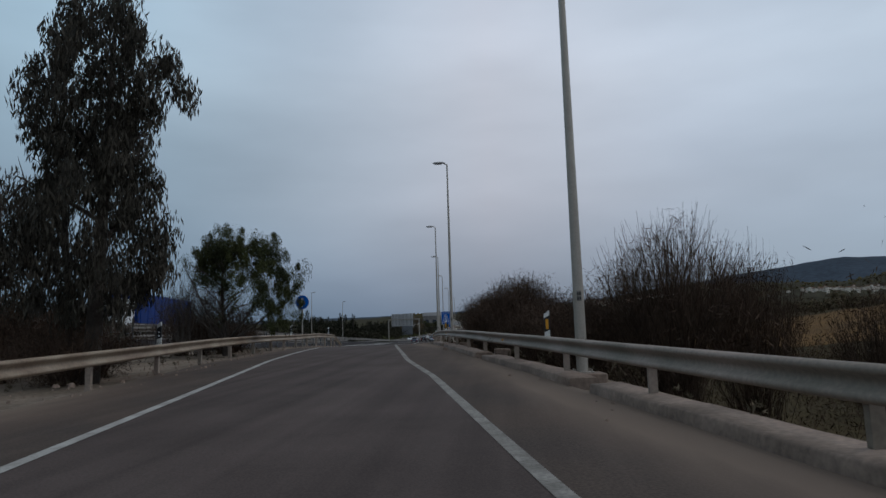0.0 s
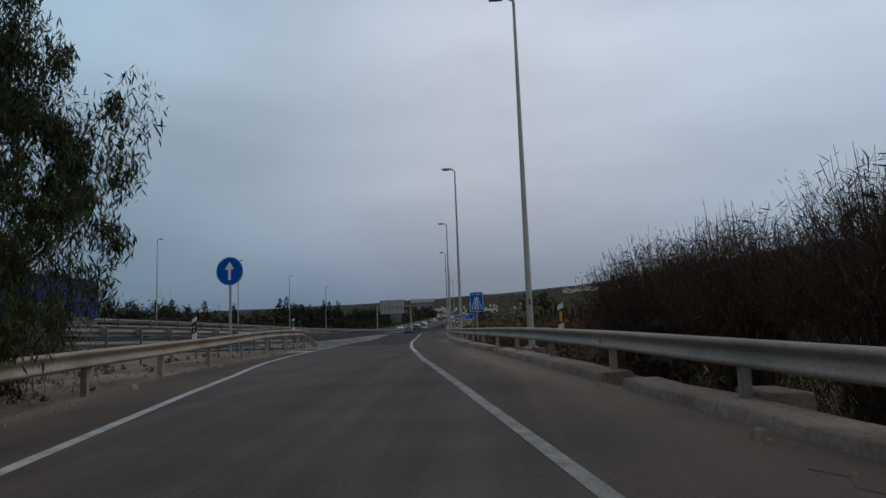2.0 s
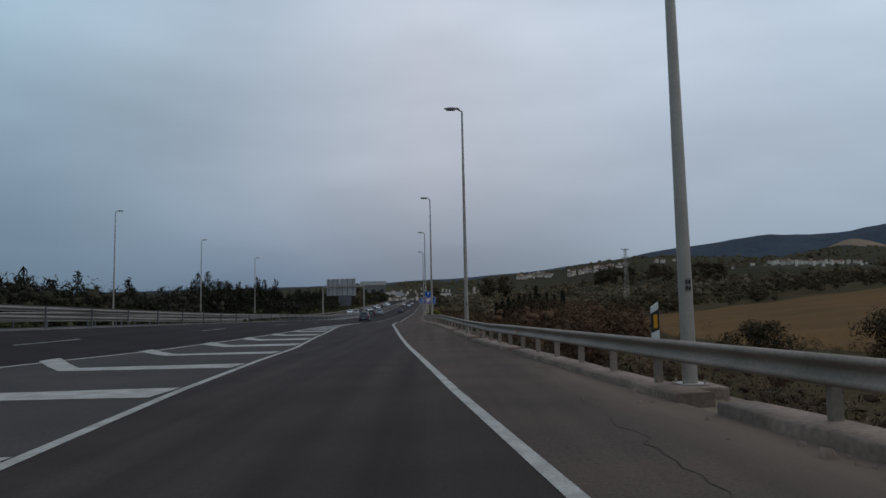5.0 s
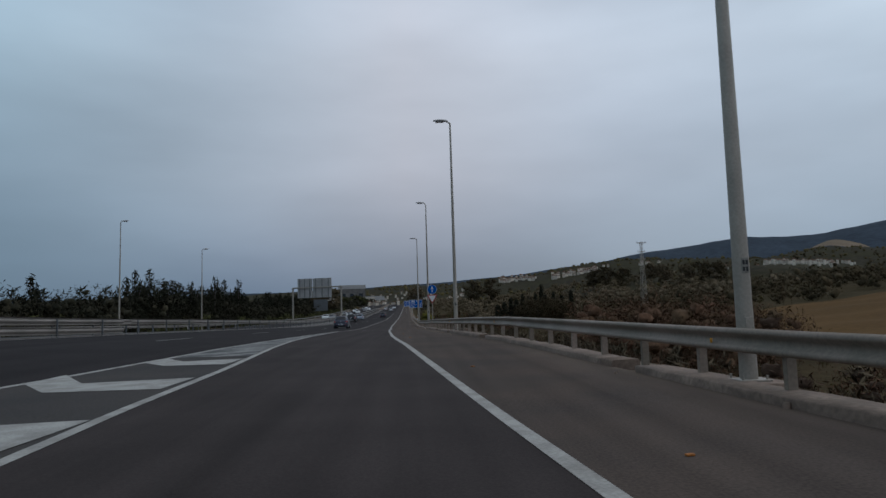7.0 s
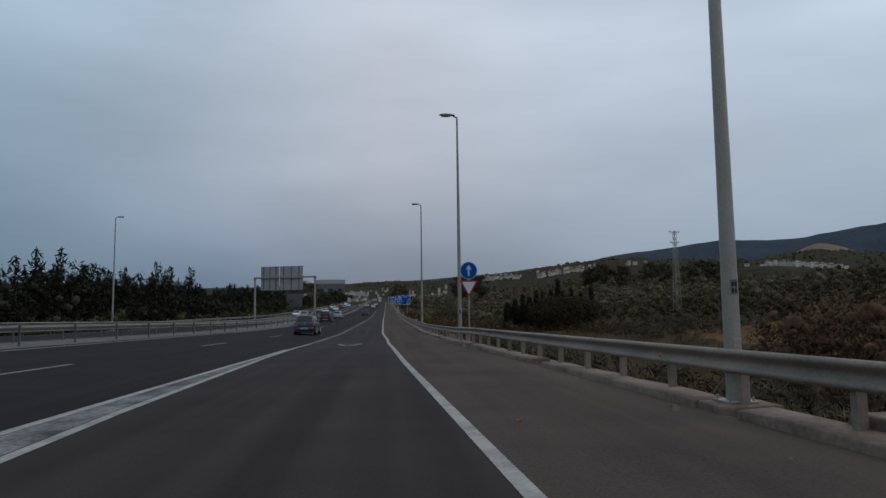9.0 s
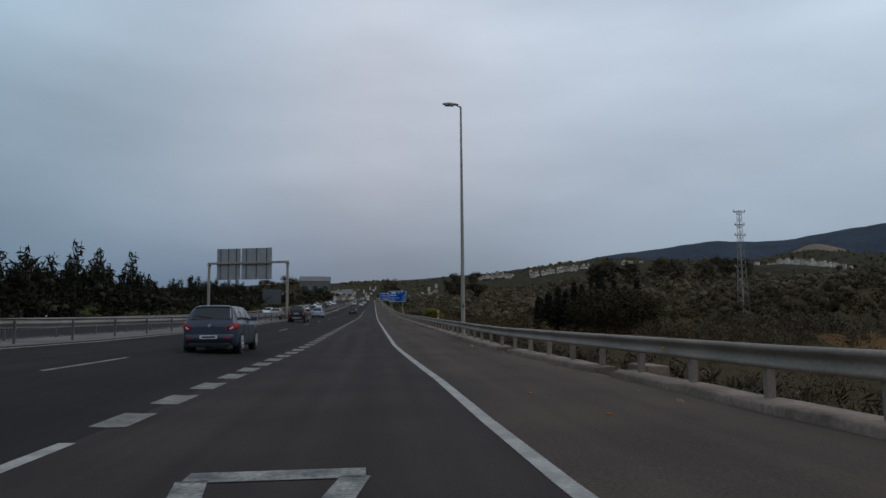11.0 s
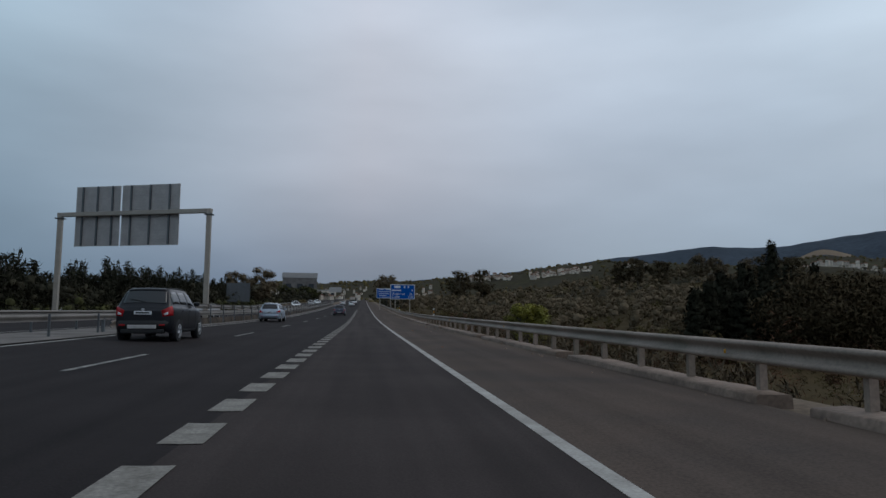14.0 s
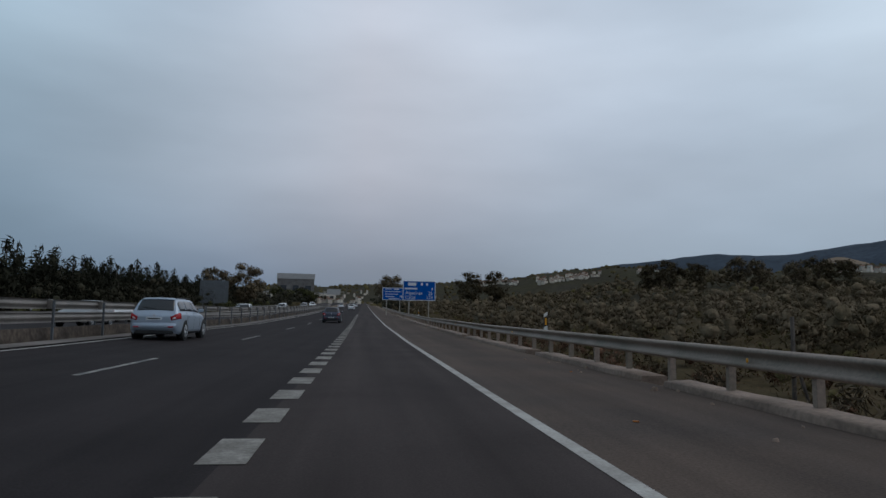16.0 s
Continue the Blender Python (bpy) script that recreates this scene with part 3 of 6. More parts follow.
# ---------- kerb ----------
def kerb_run(y0, y1, h, parent):
    """One stretch of concrete kerb under the rail, with a chamfered inner edge and uneven top."""
    ys = np.arange(y0, y1 + 0.01, 1.0)
    prof = ((-0.25, -0.05), (-0.235, h - 0.022), (-0.215, h), (0.25, h + 0.012), (0.275, h - 0.02), (0.30, -0.5))
    V, Fq = [], []
    for i, y in enumerate(ys):
        xr, z = float(x_rail(y)), float(z_ramp(y))
        for dx, dz in prof:
            V.append((xr + dx + 0.02 * math.sin(y * 1.7 + dz * 9), y, z + dz + 0.012 * math.sin(y * 2.3 + dx * 11)))
    n = len(prof)
    for i in range(len(ys) - 1):
        for j in range(n - 1):
            Fq.append((i * n + j, i * n + j + 1, i * n + n + j + 1, i * n + n + j))
    me = array_mesh("kerb_run", V, Fq, CONCRETE)
    bm = bmesh.new()
    bm.from_mesh(me)
    for e in (bm.verts[:] and (0, len(ys) - 1)):
        bm.verts.ensure_lookup_table()
        bm.faces.new([bm.verts[e * n + j] for j in range(n)])
    bmesh.ops.recalc_face_normals(bm, faces=bm.faces)
    bm.to_mesh(me)
    bm.free()
    ob = new("kerb_run", me)
    ob.parent = parent
    return ob


kerb = thing("kerb", "weathered concrete kerb under the guardrail", "kerb", "", "structure")
kr = random.Random(4)
y = -30.0
while y < 330:
    ln = kr.choice((9.0, 12.0, 14.0))
    kerb_run(y, y + ln - kr.choice((0.15, 0.3, 0.6)), 0.14 if y < 55 else 0.11, kerb)
    y += ln


# ---------- guardrails ----------
W_BEAM = ((0.055, 0.0), (0.0, -0.018), (-0.012, -0.05), (0.0, -0.078), (0.07, -0.12), (0.075, -0.155), (0.07, -0.19), (0.0, -0.232), (-0.012, -0.26), (0.0, -0.292), (0.055, -0.31))


def beam_mesh(path, side, material):
    """The double-wave beam swept along points of its top edge; side +1 faces -x."""
    V, Fq = [], []
    n = len(W_BEAM)
    for p in path:
        for dx, dz in W_BEAM:
            V.append((p[0] + side * dx, p[1], p[2] + dz))
    for i in range(len(path) - 1):
        for j in range(n - 1):
            Fq.append((i * n + j, i * n + j + 1, i * n + n + j + 1, i * n + n + j))
    m = len(V)
    V += [(x + side * 0.006, y_, z) for x, y_, z in V]
    Fq += [tuple(m + q for q in f[::-1]) for f in Fq]
    return array_mesh("beam", V, Fq, material, smooth=True)


post_bm = bmesh.new()
post_me = bpy.data.meshes.new("post")
box(post_bm, -0.06, -0.045, -1.0, 0.06, 0.045, 0, 0.008)
post_bm.to_mesh(post_me)
post_bm.free()
post_me.materials.append(RAIL)
thin_bm = bmesh.new()
box(thin_bm, -0.035, -0.03, -1.1, 0.035, 0.03, 0, 0.006)
thin_me = bpy.data.meshes.new("thin_post")
thin_bm.to_mesh(thin_me)
thin_bm.free()
thin_me.materials.append(STEEL_DARK)
spacer_bm = bmesh.new()
box(spacer_bm, -0.07, -0.05, -0.3, 0.07, 0.05, 0, 0.01)
spacer_me = bpy.data.meshes.new("spacer")
spacer_bm.to_mesh(spacer_me)
spacer_bm.free()
spacer_me.materials.append(RAIL_GREY)


def guardrail(label, fx, fz, y0, y1, post_step, side, top=0.8, material=RAIL, spacer=0.13, double=False, posts_to=400, post=None):
    g = thing("guardrail", label, "guardrail")
    ft = top if callable(top) else (lambda q: top)
    y = y0
    while y < y1 - 0.5:
        ye = min(y1, y + 12.0)
        pts = [(float(fx(q)), q, float(fz(q)) + float(ft(q))) for q in np.arange(y, ye + 0.3, 1.5)]
        ob = new("beam", beam_mesh(pts, side, material))
        ob.parent = g
        if double:
            ob = new("beam", beam_mesh([(p[0], p[1], p[2] - 0.42) for p in pts], side, material))
            ob.parent = g
        y = ye
    y = y0 + 0.5
    i = 0
    while y < min(y1, posts_to):
        step = post_step(y) if callable(post_step) else post_step
        x, z, tp = float(fx(y)), float(fz(y)), float(ft(y))
        ob = new("post", post or post_me)
        ob.matrix_world = pose(x + side * (0.07 + spacer + 0.06), y, z + tp - 0.06) @ Matrix.Diagonal((1, 1, max(1.0, tp + 0.15), 1))
        ob.parent = g
        if spacer > 0.05:
            ob = new("spacer", spacer_me)
            ob.matrix_world = pose(x + side * 0.135, y, z + tp - 0.01)
            ob.parent = g
        y += step
        i += 1
    return g


long_rail = guardrail("long weathered galvanised guardrail on a concrete kerb", x_rail, z_ramp, -30, 420, lambda q: 4.0 if q < 66 else 2.0, 1, 0.80, RAIL, 0.02)
for k in range(20):
    yy = 15.3 + 15.32 * k
    bm = bmesh.new()
    prism(bm, [(-0.022, -0.03), (0.022, -0.03), (0.032, 0.0), (0.022, 0.03), (-0.022, 0.03), (-0.032, 0.0)], -0.014, 0.014)
    ob = part("reflector", bm, AMBER, long_rail, "small amber reflector")
    ob.matrix_world = pose(float(x_rail(yy)) - 0.015, yy, float(z_ramp(yy)) + 0.62, 0, 0, 60)
# left of the slip road, with its end turned down into the ground
z_left = lambda q: surf(x_left_rail(q), q) + 0.24 * smooth01((q - 34) / 16)
guardrail("rust-stained guardrail beside the slip road", x_left_rail, z_left, -30, 52.5, 4.0, -1, 0.80, RAIL_RUST, 0.05)
g_end = thing("guardrail_terminal", "guardrail end sloping down into the ground", "guardrail")
pts = []
for q in np.arange(52.5, 58.3, 0.475):
    s = max(0.0, (q - 54.2) / 4.0)
    pts.append((float(x_left_rail(q)), q, float(z_left(q)) + 0.8 - 0.86 * min(1.0, s)))
ob = new("beam", beam_mesh(pts, -1, RAIL_RUST))
ob.parent = g_end
for q in (53.2, 55.0):
    bm = bmesh.new()
    x, z = float(x_left_rail(q)), float(z_left(q))
    box(bm, x - 0.2, q - 0.045, z - 0.2, x - 0.08, q + 0.045, z + 0.55 - 0.08 * (q - 52.5), 0.006)
    part("post", bm, RAIL, g_end)
# right edge of the motorway, running back from the nose
x_nose = knots(-60, -9.2, 0, -4.8, 44, -1.75, 57, -0.85)
guardrail("galvanised guardrail along the motorway edge", x_nose, lambda q: surf(x_nose(q), q), -40, 58.8, 2.0, 1, lambda q: min(1.5, 1.02 + 0.0185 * (57 - q)), RAIL_GREY, 0.13, True, post=thin_me)
# beam ends crossing where the median guardrail changes height
t = thing("guardrail_terminal", "crossed guardrail ends on the median", "guardrail")
for y0, z0, y1, z1, dx in ((219.0, 0.1, 229.0, 1.25, -1.75), (231.0, 0.75, 221.5, 0.0, -2.3)):
    pts = []
    for k in range(8):
        s_ = k / 7
        q = y0 + (y1 - y0) * s_
        pts.append((float(x_median(q)) + dx, q, float(z_median(q)) + 0.31 + z0 + (z1 - z0) * s_))
    if pts[0][1] > pts[-1][1]:
        pts = pts[::-1]
    ob = new("beam", beam_mesh(pts, -1, RAIL))
    ob.parent = t
bm = bmesh.new()
q = 217.5
box(bm, float(x_median(q)) - 1.6, q - 0.06, float(z_median(q)) - 0.2, float(x_median(q)) - 1.48, q + 0.06, float(z_median(q)) + 0.7, 0.01)
part("marker_post", bm, STEEL_DARK, t)
# pale strip between the carriageways
ribbon("median_strip", off(x_median, -4.1), off(x_median, -0.3), steps(-40, 420, 2.0), 3, MEDIAN_PALE, 0.03, label="pale concrete strip between the carriageways", category="median")
# low concrete wall that carries the taller rails
ys_w = np.array(steps(224, 420, 2.0))
prof = ((-1.62, 0.0), (-1.58, 0.46), (-1.38, 0.46), (-1.28, 0.0))
V = [(float(x_median(q)) + dx, q, float(z_median(q)) - 0.05 + dz) for q in ys_w for dx, dz in prof]
Fq = [(4 * k + j, 4 * k + j + 1, 4 * k + j + 5, 4 * k + j + 4) for k in range(len(ys_w) - 1) for j in range(3)]
tagged(new("median_wall", array_mesh("median_wall", V, Fq, CONCRETE_STAINED)), "low stained concrete wall on the median", "wall", "", "structure")
# median
x_med_rail = off(x_median, -1.5)
guardrail("grey galvanised guardrail on thin posts along the median", x_med_rail, z_median, 120, 226, 4.0, 1, 0.82, RAIL_GREY, 0.02, post=thin_me)
guardrail("tall two-tier grey guardrail along the median", x_med_rail, z_median, -40, 120, 4.0, 1, lambda q: 0.82 + 0.62 * (1 - float(smooth01((q - 58) / 62))), RAIL_GREY, 0.02, True, post=thin_me)
guardrail("two-tier galvanised guardrail on the median", off(x_median, -1.45), z_median, 226, 420, 4.0, 1, 1.3, RAIL_GREY, 0.13, True, post=thin_me)
guardrail("galvanised guardrail facing the oncoming carriageway", off(x_median, -3.6), z_median, 60, 420, 4.0, -1, 0.86, RAIL_GREY, 0.02, post=thin_me)
guardrail("galvanised guardrail beyond the oncoming carriageway", off(x_median, -16.2), z_median, -20, 420, 4.0, 1, 0.74, RAIL_GREY, 0.02, post=thin_me)


# ---------- street lamps ----------
def street_lamp(h=12.3, side=-1, label="tall galvanised street lamp with a single flat head"):
    t = thing("street_lamp", label, "street lamp", "lamps along the road")
    bm = bmesh.new()
    box(bm, -0.42, -0.42, -0.9, 0.42, 0.42, 0.12, 0.03)
    part("footing", bm, CONCRETE, t, "square concrete footing")
    bm = bmesh.new()
    box(bm, -0.21, -0.21, 0.12, 0.21, 0.21, 0.145, 0.005)
    for sx in (-1, 1):
        for sy in (-1, 1):
            tube(bm, (sx * 0.16, sy * 0.16, 0.14), (sx * 0.16, sy * 0.16, 0.2), 0.016, 0.016, 6)
    part("base_plate", bm, STEEL, t)
    bm = bmesh.new()
    zs = [0.14, 1.0, 3.0, 6.0, 9.0, h - 0.25]
    for a, b in zip(zs, zs[1:]):
        ra, rb = 0.115 - 0.068 * a / h, 0.115 - 0.068 * b / h
        tube(bm, (0, 0, a), (0, 0, b), ra, rb, 14, False)
    bmesh.ops.remove_doubles(bm, verts=bm.verts, dist=0.0005)
    part("pole", bm, STEEL, t)
    bm = bmesh.new()
    box(bm, -0.055, -0.122, 0.5, 0.055, -0.09, 0.95, 0.008)
    part("access_door", bm, STEEL, t)
    bm = bmesh.new()
    box(bm, -0.045, -0.119, 1.53, 0.045, -0.1, 1.73, 0.003)
    sticker = part("sticker", bm, PAINT_FADED, t, "faded sticker with plain dark bars")
    for zz in (1.55, 1.64):
        for x0 in (-0.036, 0.006):
            bm = bmesh.new()
            box(bm, x0, -0.1225, zz, x0 + 0.03, -0.1185, zz + 0.06)
            part("bar", bm, BLACK, sticker)
    bm = bmesh.new()
    tube(bm, (0, 0, h - 0.3), (0.0, 0, h - 0.08), 0.05, 0.045, 10)
    tube(bm, (0.02 * side, 0, h - 0.1), (0.22 * side, 0, h - 0.02), 0.042, 0.036, 10)
    part("arm", bm, STEEL, t)
    bm = bmesh.new()
    r = bmesh.ops.create_uvsphere(bm, u_segments=16, v_segments=10, radius=1)
    for v in r["verts"]:
        x, y_, z = v.co
        v.co = Vector((side * (0.55 + x * 0.45), y_ * 0.16, h + 0.02 + (z * 0.1 if z > 0 else z * 0.05) + 0.06 * (0.55 + x * 0.45) * 0.3))
    for f in bm.faces:
        f.smooth = True
    part("lamp_head", bm, SIGN_BACK, t, "flat grey lamp head")
    bm = bmesh.new()
    box(bm, side * 0.62 - 0.24, -0.1, h - 0.055, side * 0.62 + 0.24, 0.1, h - 0.03, 0.01)
    part("lens", bm, SIGN_WHITE, t, "clear lamp lens")
    return t


lamp = street_lamp()
lamp_ys = ((10.5, 0.45), (41.3, 1.1), (66.2, 0.5), (91.6, 0.3), (120.8, 0.2), (147.4, 0.19), (176.5, 0.19))
for i, (y, dx) in enumerate(lamp_ys):
    x = float(x_rail(y)) + dx
    z = float(z_ramp(y)) - 0.02
    m = pose(x, y, z)
    if i == 0:
        lamp.matrix_world = m
    else:
        copy_thing(lamp, m)
for x, y, top in ((-38.3, 117.0, 15.7), (-34.6, 140.9, 14.5), (-31.8, 164.9, 13.2), (-29.2, 188.5, 12.0), (-42.0, 93.0, 16.6)):
    z = float(land(x, y))
    street_lamp(top - z, 1, "tall galvanised street lamp beyond the oncoming carriageway").matrix_world = pose(x, y, z)


# ---------- signs ----------
def disc(bm, r, y0, y1, n=40, cx=0, cz=0):
    return prism(bm, [(cx + r * math.cos(2 * math.pi * i / n), cz + r * math.sin(2 * math.pi * i / n)) for i in range(n)], y0, y1)


def arrow_up(bm, s, y0, y1, cz=0.0):
    pts = [(-0.09 * s, -0.62 * s), (0.09 * s, -0.62 * s), (0.09 * s, 0.12 * s), (0.34 * s, 0.12 * s), (0, 0.66 * s), (-0.34 * s, 0.12 * s), (-0.09 * s, 0.12 * s)]
    return prism(bm, [(x, cz + z) for x, z in pts], y0, y1)


def round_arrow_sign(parent, r, zc):
    bm = bmesh.new()
    disc(bm, r, -0.03, -0.01)
    for v in bm.verts:
        v.co.z += zc
    plate = part("plate", bm, SIGN_WHITE, parent, "round plate with a white rim")
    bm = bmesh.new()
    disc(bm, r * 0.955, -0.036, -0.0305, 40, 0, zc)
    face = part("face", bm, SIGN_BLUE, plate, "blue disc")
    bm = bmesh.new()
    arrow_up(bm, r, -0.041, -0.0365, zc)
    part("arrow", bm, SIGN_WHITE, plate, "white upright arrow")
    return plate


def box_post(parent, x, z0, z1, w=0.08, d=0.04):
    bm = bmesh.new()
    box(bm, x - w / 2, 0, z0, x + w / 2, d, z1, 0.005)
    return part("post", bm, STEEL, parent)


t = thing("ahead_only_sign", "round blue sign with a white upright arrow on a steel post", "traffic sign")
round_arrow_sign(t, 0.49, 2.8)
box_post(t, 0, -0.3, 3.1)
t.matrix_world = pose(2.22, 41.1, 0.35, 0, 0, -5)

t = thing("motorway_sign", "blue motorway entrance sign with a white road symbol", "traffic sign")
w, h, zc = 0.40, 0.61, 2.22
bm = bmesh.new()
box(bm, -w - 0.012, -0.03, zc - h - 0.012, w + 0.012, -0.008, zc + h + 0.012, 0.006)
plate = part("plate", bm, SIGN_WHITE, t, "white-rimmed plate")
bm = bmesh.new()
box(bm, -w + 0.012, -0.036, zc - h + 0.012, w - 0.012, -0.0305, zc + h - 0.012)
part("face", bm, SIGN_BLUE, plate, "blue face")
for x0, x1, wd in ((-0.31, -0.10, 0.026), (-0.11, -0.035, 0.034), (0.11, 0.035, 0.034), (0.31, 0.10, 0.026), (0.0, 0.0, 0.016)):
    bm = bmesh.new()
    prism(bm, [(x0 - wd, zc - 0.5), (x0 + wd, zc - 0.5), (x1 + wd * 0.4, zc + 0.3), (x1 - wd * 0.4, zc + 0.3)], -0.042, -0.0365)
    part("stripe", bm, SIGN_WHITE, plate)


def words(text, size, parent, x, y, z, material, name="lettering", rot=(90, 0, 0)):
    c = bpy.data.curves.new(name, "FONT")
    c.body, c.size, c.extrude = text, size, 0.002
    c.align_x, c.align_y = "CENTER", "CENTER"
    tmp = bpy.data.objects.new(name, c)
    scene.collection.objects.link(tmp)
    me_ = bpy.data.meshes.new_from_object(tmp.evaluated_get(bpy.context.evaluated_depsgraph_get()))
    bpy.data.objects.remove(tmp)
    me_.materials.clear()
    me_.materials.append(material)
    ob_ = new(name, me_)
    ob_.parent = parent
    ob_.matrix_local = pose(x, y, z, *rot)
    return ob_


words("AUTOV\u00cdA", 0.15, plate, 0, -0.041, zc + 0.47, SIGN_WHITE)
box_post(t, 0, -1.6, zc + 0.5)
MS = t
t.matrix_world = pose(10.45, 61.2, 0.2, 0, 0, 6)

t = thing("give_way_sign", "round blue arrow sign above a red-rimmed give-way triangle", "traffic sign")
round_arrow_sign(t, 0.45, 3.2)
bm = bmesh.new()
prism(bm, [(-0.48, 2.68), (0.48, 2.68), (0.0, 1.84)], -0.03, -0.01)
plate = part("triangle_plate", bm, SIGN_RED, t, "red-rimmed triangle")
bm = bmesh.new()
prism(bm, [(-0.36, 2.61), (0.36, 2.61), (0.0, 1.98)], -0.037, -0.0305)
part("face", bm, SIGN_WHITE, plate, "white triangle")
box_post(t, 0, -1.2, 3.4)
t.matrix_world = pose(5.25, 146.2, 0.0, 0, 0, 3)


# ---------- gantry over the oncoming carriageway ----------
t = thing("sign_gantry", "steel gantry with two large ribbed sign panels seen from behind", "gantry")
GA, GB = Vector((-24.4, 243.1, -0.4)), Vector((-12.5, 239.1, -0.4))
ztop = 7.82
for p in (GA, GB):
    bm = bmesh.new()
    box(bm, p.x - 0.17, p.y - 0.17, p.z - 0.5, p.x + 0.17, p.y + 0.17, ztop + 0.12, 0.03)
    part("column", bm, STEEL, t)
    bm = bmesh.new()
    box(bm, p.x - 0.3, p.y - 0.3, ztop - 0.35, p.x + 0.3, p.y + 0.3, ztop - 0.28, 0.01)
    part("flange", bm, STEEL_DARK, t)
ang = math.degrees(math.atan2(GB.y - GA.y, GB.x - GA.x))
L_ = (GB - GA).length
bm = bmesh.new()
box(bm, -0.2, -0.16, ztop - 0.2, L_ + 0.2, 0.16, ztop + 0.12, 0.03)
ob = part("beam", bm, STEEL, t)
ob.matrix_world = pose(GA.x, GA.y, 0, 0, 0, ang)
for u0, u1, zb, zt in ((1.1, 4.95, 5.35, 9.97), (5.1, 9.95, 5.35, 9.97)):
    bm = bmesh.new()
    box(bm, u0 + 0.02, 0.29, zb + 0.02, u1 - 0.02, 0.33, zt - 0.02)
    panel = part("panel", bm, SIGN_BACK, t, "grey ribbed sign back")
    panel.matrix_world = pose(GA.x, GA.y, 0, 0, 0, ang)
    nz_ = 22
    ph = (zt - zb) / nz_
    bm = bmesh.new()
    box(bm, u0, 0.24, 0, u1, 0.289, ph * 0.84, 0.008)
    plank = part("plank", bm, SIGN_BACK, panel)
    plank.location.z = zb
    for i in range(1, nz_):
        ob = new("plank", plank.data)
        ob.parent = panel
        ob.location.z = zb + ph * i
    npost = 3
    for k in range(npost):
        u = u0 + (u1 - u0) * (k + 0.5) / npost
        bm = bmesh.new()
        box(bm, u - 0.06, 0.14, zb + 0.05, u + 0.06, 0.235, zt - 0.05)
        st = part("upright", bm, STEEL_DARK, panel)


# ---------- direction signs ----------
def blue_board(name, label, w, h, z0, x, y, rz, lines, posts=2):
    t = thing(name, label, "road sign")
    bm = bmesh.new()
    box(bm, -w / 2, -0.05, z0, w / 2, 0, z0 + h, 0.02)
    plate = part("plate", bm, SIGN_WHITE, t, "white-rimmed board")
    bm = bmesh.new()
    box(bm, -w / 2 + 0.1, -0.058, z0 + 0.1, w / 2 - 0.1, -0.0505, z0 + h - 0.1)
    part("face", bm, SIGN_BLUE, plate, "blue face")
    for item in lines:
        if item[0] == "bar":
            _, bx, bz, bw, bh = item
            bm = bmesh.new()
            box(bm, bx - bw / 2, -0.064, z0 + bz - bh / 2, bx + bw / 2, -0.0585, z0 + bz + bh / 2)
            part("bar", bm, SIGN_WHITE, plate)
        else:
            s, sz, bx, bz = item
            words(s, sz, plate, bx, -0.063, z0 + bz, SIGN_WHITE)
    for k in range(posts):
        box_post(t, -w * 0.3 + w * 0.6 * k / max(1, posts - 1), -1.5, z0 + h * 0.9, 0.14, 0.1)
    t.matrix_world = pose(x, y, float(z_ramp(y)), 0, 0, rz)
    return t


blue_board("distance_sign", "blue distance board with white town names on two posts", 4.4, 2.65, 2.45, 5.75, 309.0, 2, [
    ("bar", -0.95, 2.2, 1.1, 0.42), ("bar", 0.35, 2.2, 0.3, 0.3), ("bar", 1.05, 2.2, 0.22, 0.3), ("bar", -1.1, 1.6, 1.7, 0.22), ("bar", 1.75, 1.6, 0.2, 0.3),
    ("Algeciras", 0.62, -0.72, 1.0), ("26", 0.62, 1.52, 1.0), ("C\u00e1diz", 0.62, -1.2, 0.42), ("124", 0.62, 1.4, 0.42)])
blue_board("exit_sign", "blue exit direction board with white lines of writing", 3.9, 2.2, 2.6, 3.6, 338.0, 2, [
    ("bar", 0.55, 1.95, 0.9, 0.2), ("bar", -0.9, 1.95, 1.1, 0.12), ("bar", -0.1, 1.5, 2.9, 0.1), ("bar", -0.3, 1.05, 2.4, 0.1), ("bar", -0.6, 0.62, 1.6, 0.12), ("bar", 1.3, 0.75, 0.5, 0.14), ("bar", 1.45, 0.6, 0.14, 0.4), ("bar", 0.1, 0.28, 1.9, 0.1)])
# ---------- hills ----------
hill_scale = 1.32
hill_top = knots(-90, 20, -40, 26, -14, 33, -8, 37, -4, 39, 2, 40, 5, 43, 9, 47, 12, 52, 17, 62, 20, 66, 24, 65, 29, 58, 33, 62, 38, 66, 42, 60, 60, 60, 100, 50)
far_top = knots(-180, 60, -60, 75, -30, 95, -8, 118, 2, 140, 8, 158, 16, 200, 20, 232, 24, 258, 29, 282, 34, 268, 38, 305, 44, 322, 55, 330, 80, 240, 180, 60)

spur_top = knots(-90, 0, 3, 0, 8, 4, 12, 9, 18, 15, 22, 19, 28, 20, 32, 15, 38, 13, 44, 15, 60, 18, 100, 14)


def polar(x, y):
    dx, dy = np.asarray(x, dtype=float), np.asarray(y, dtype=float) - 170
    return np.hypot(dx, dy), np.degrees(np.arctan2(dx, dy))


def village_ridge(x, y):
    """A rise that carries the white village: height along a line on the plan, falling off to both sides."""
    ax, ay, bx, by = 251.0, 534.0, 481.0, 800.0
    dx, dy = bx - ax, by - ay
    L2 = dx * dx + dy * dy
    u = ((x - ax) * dx + (y - ay) * dy) / L2
    c = np.clip(u, 0, 1)
    d = np.hypot(x - ax - c * dx, y - ay - c * dy)
    return (28 + 15 * c) * np.exp(-(d / 80.0) ** 2)


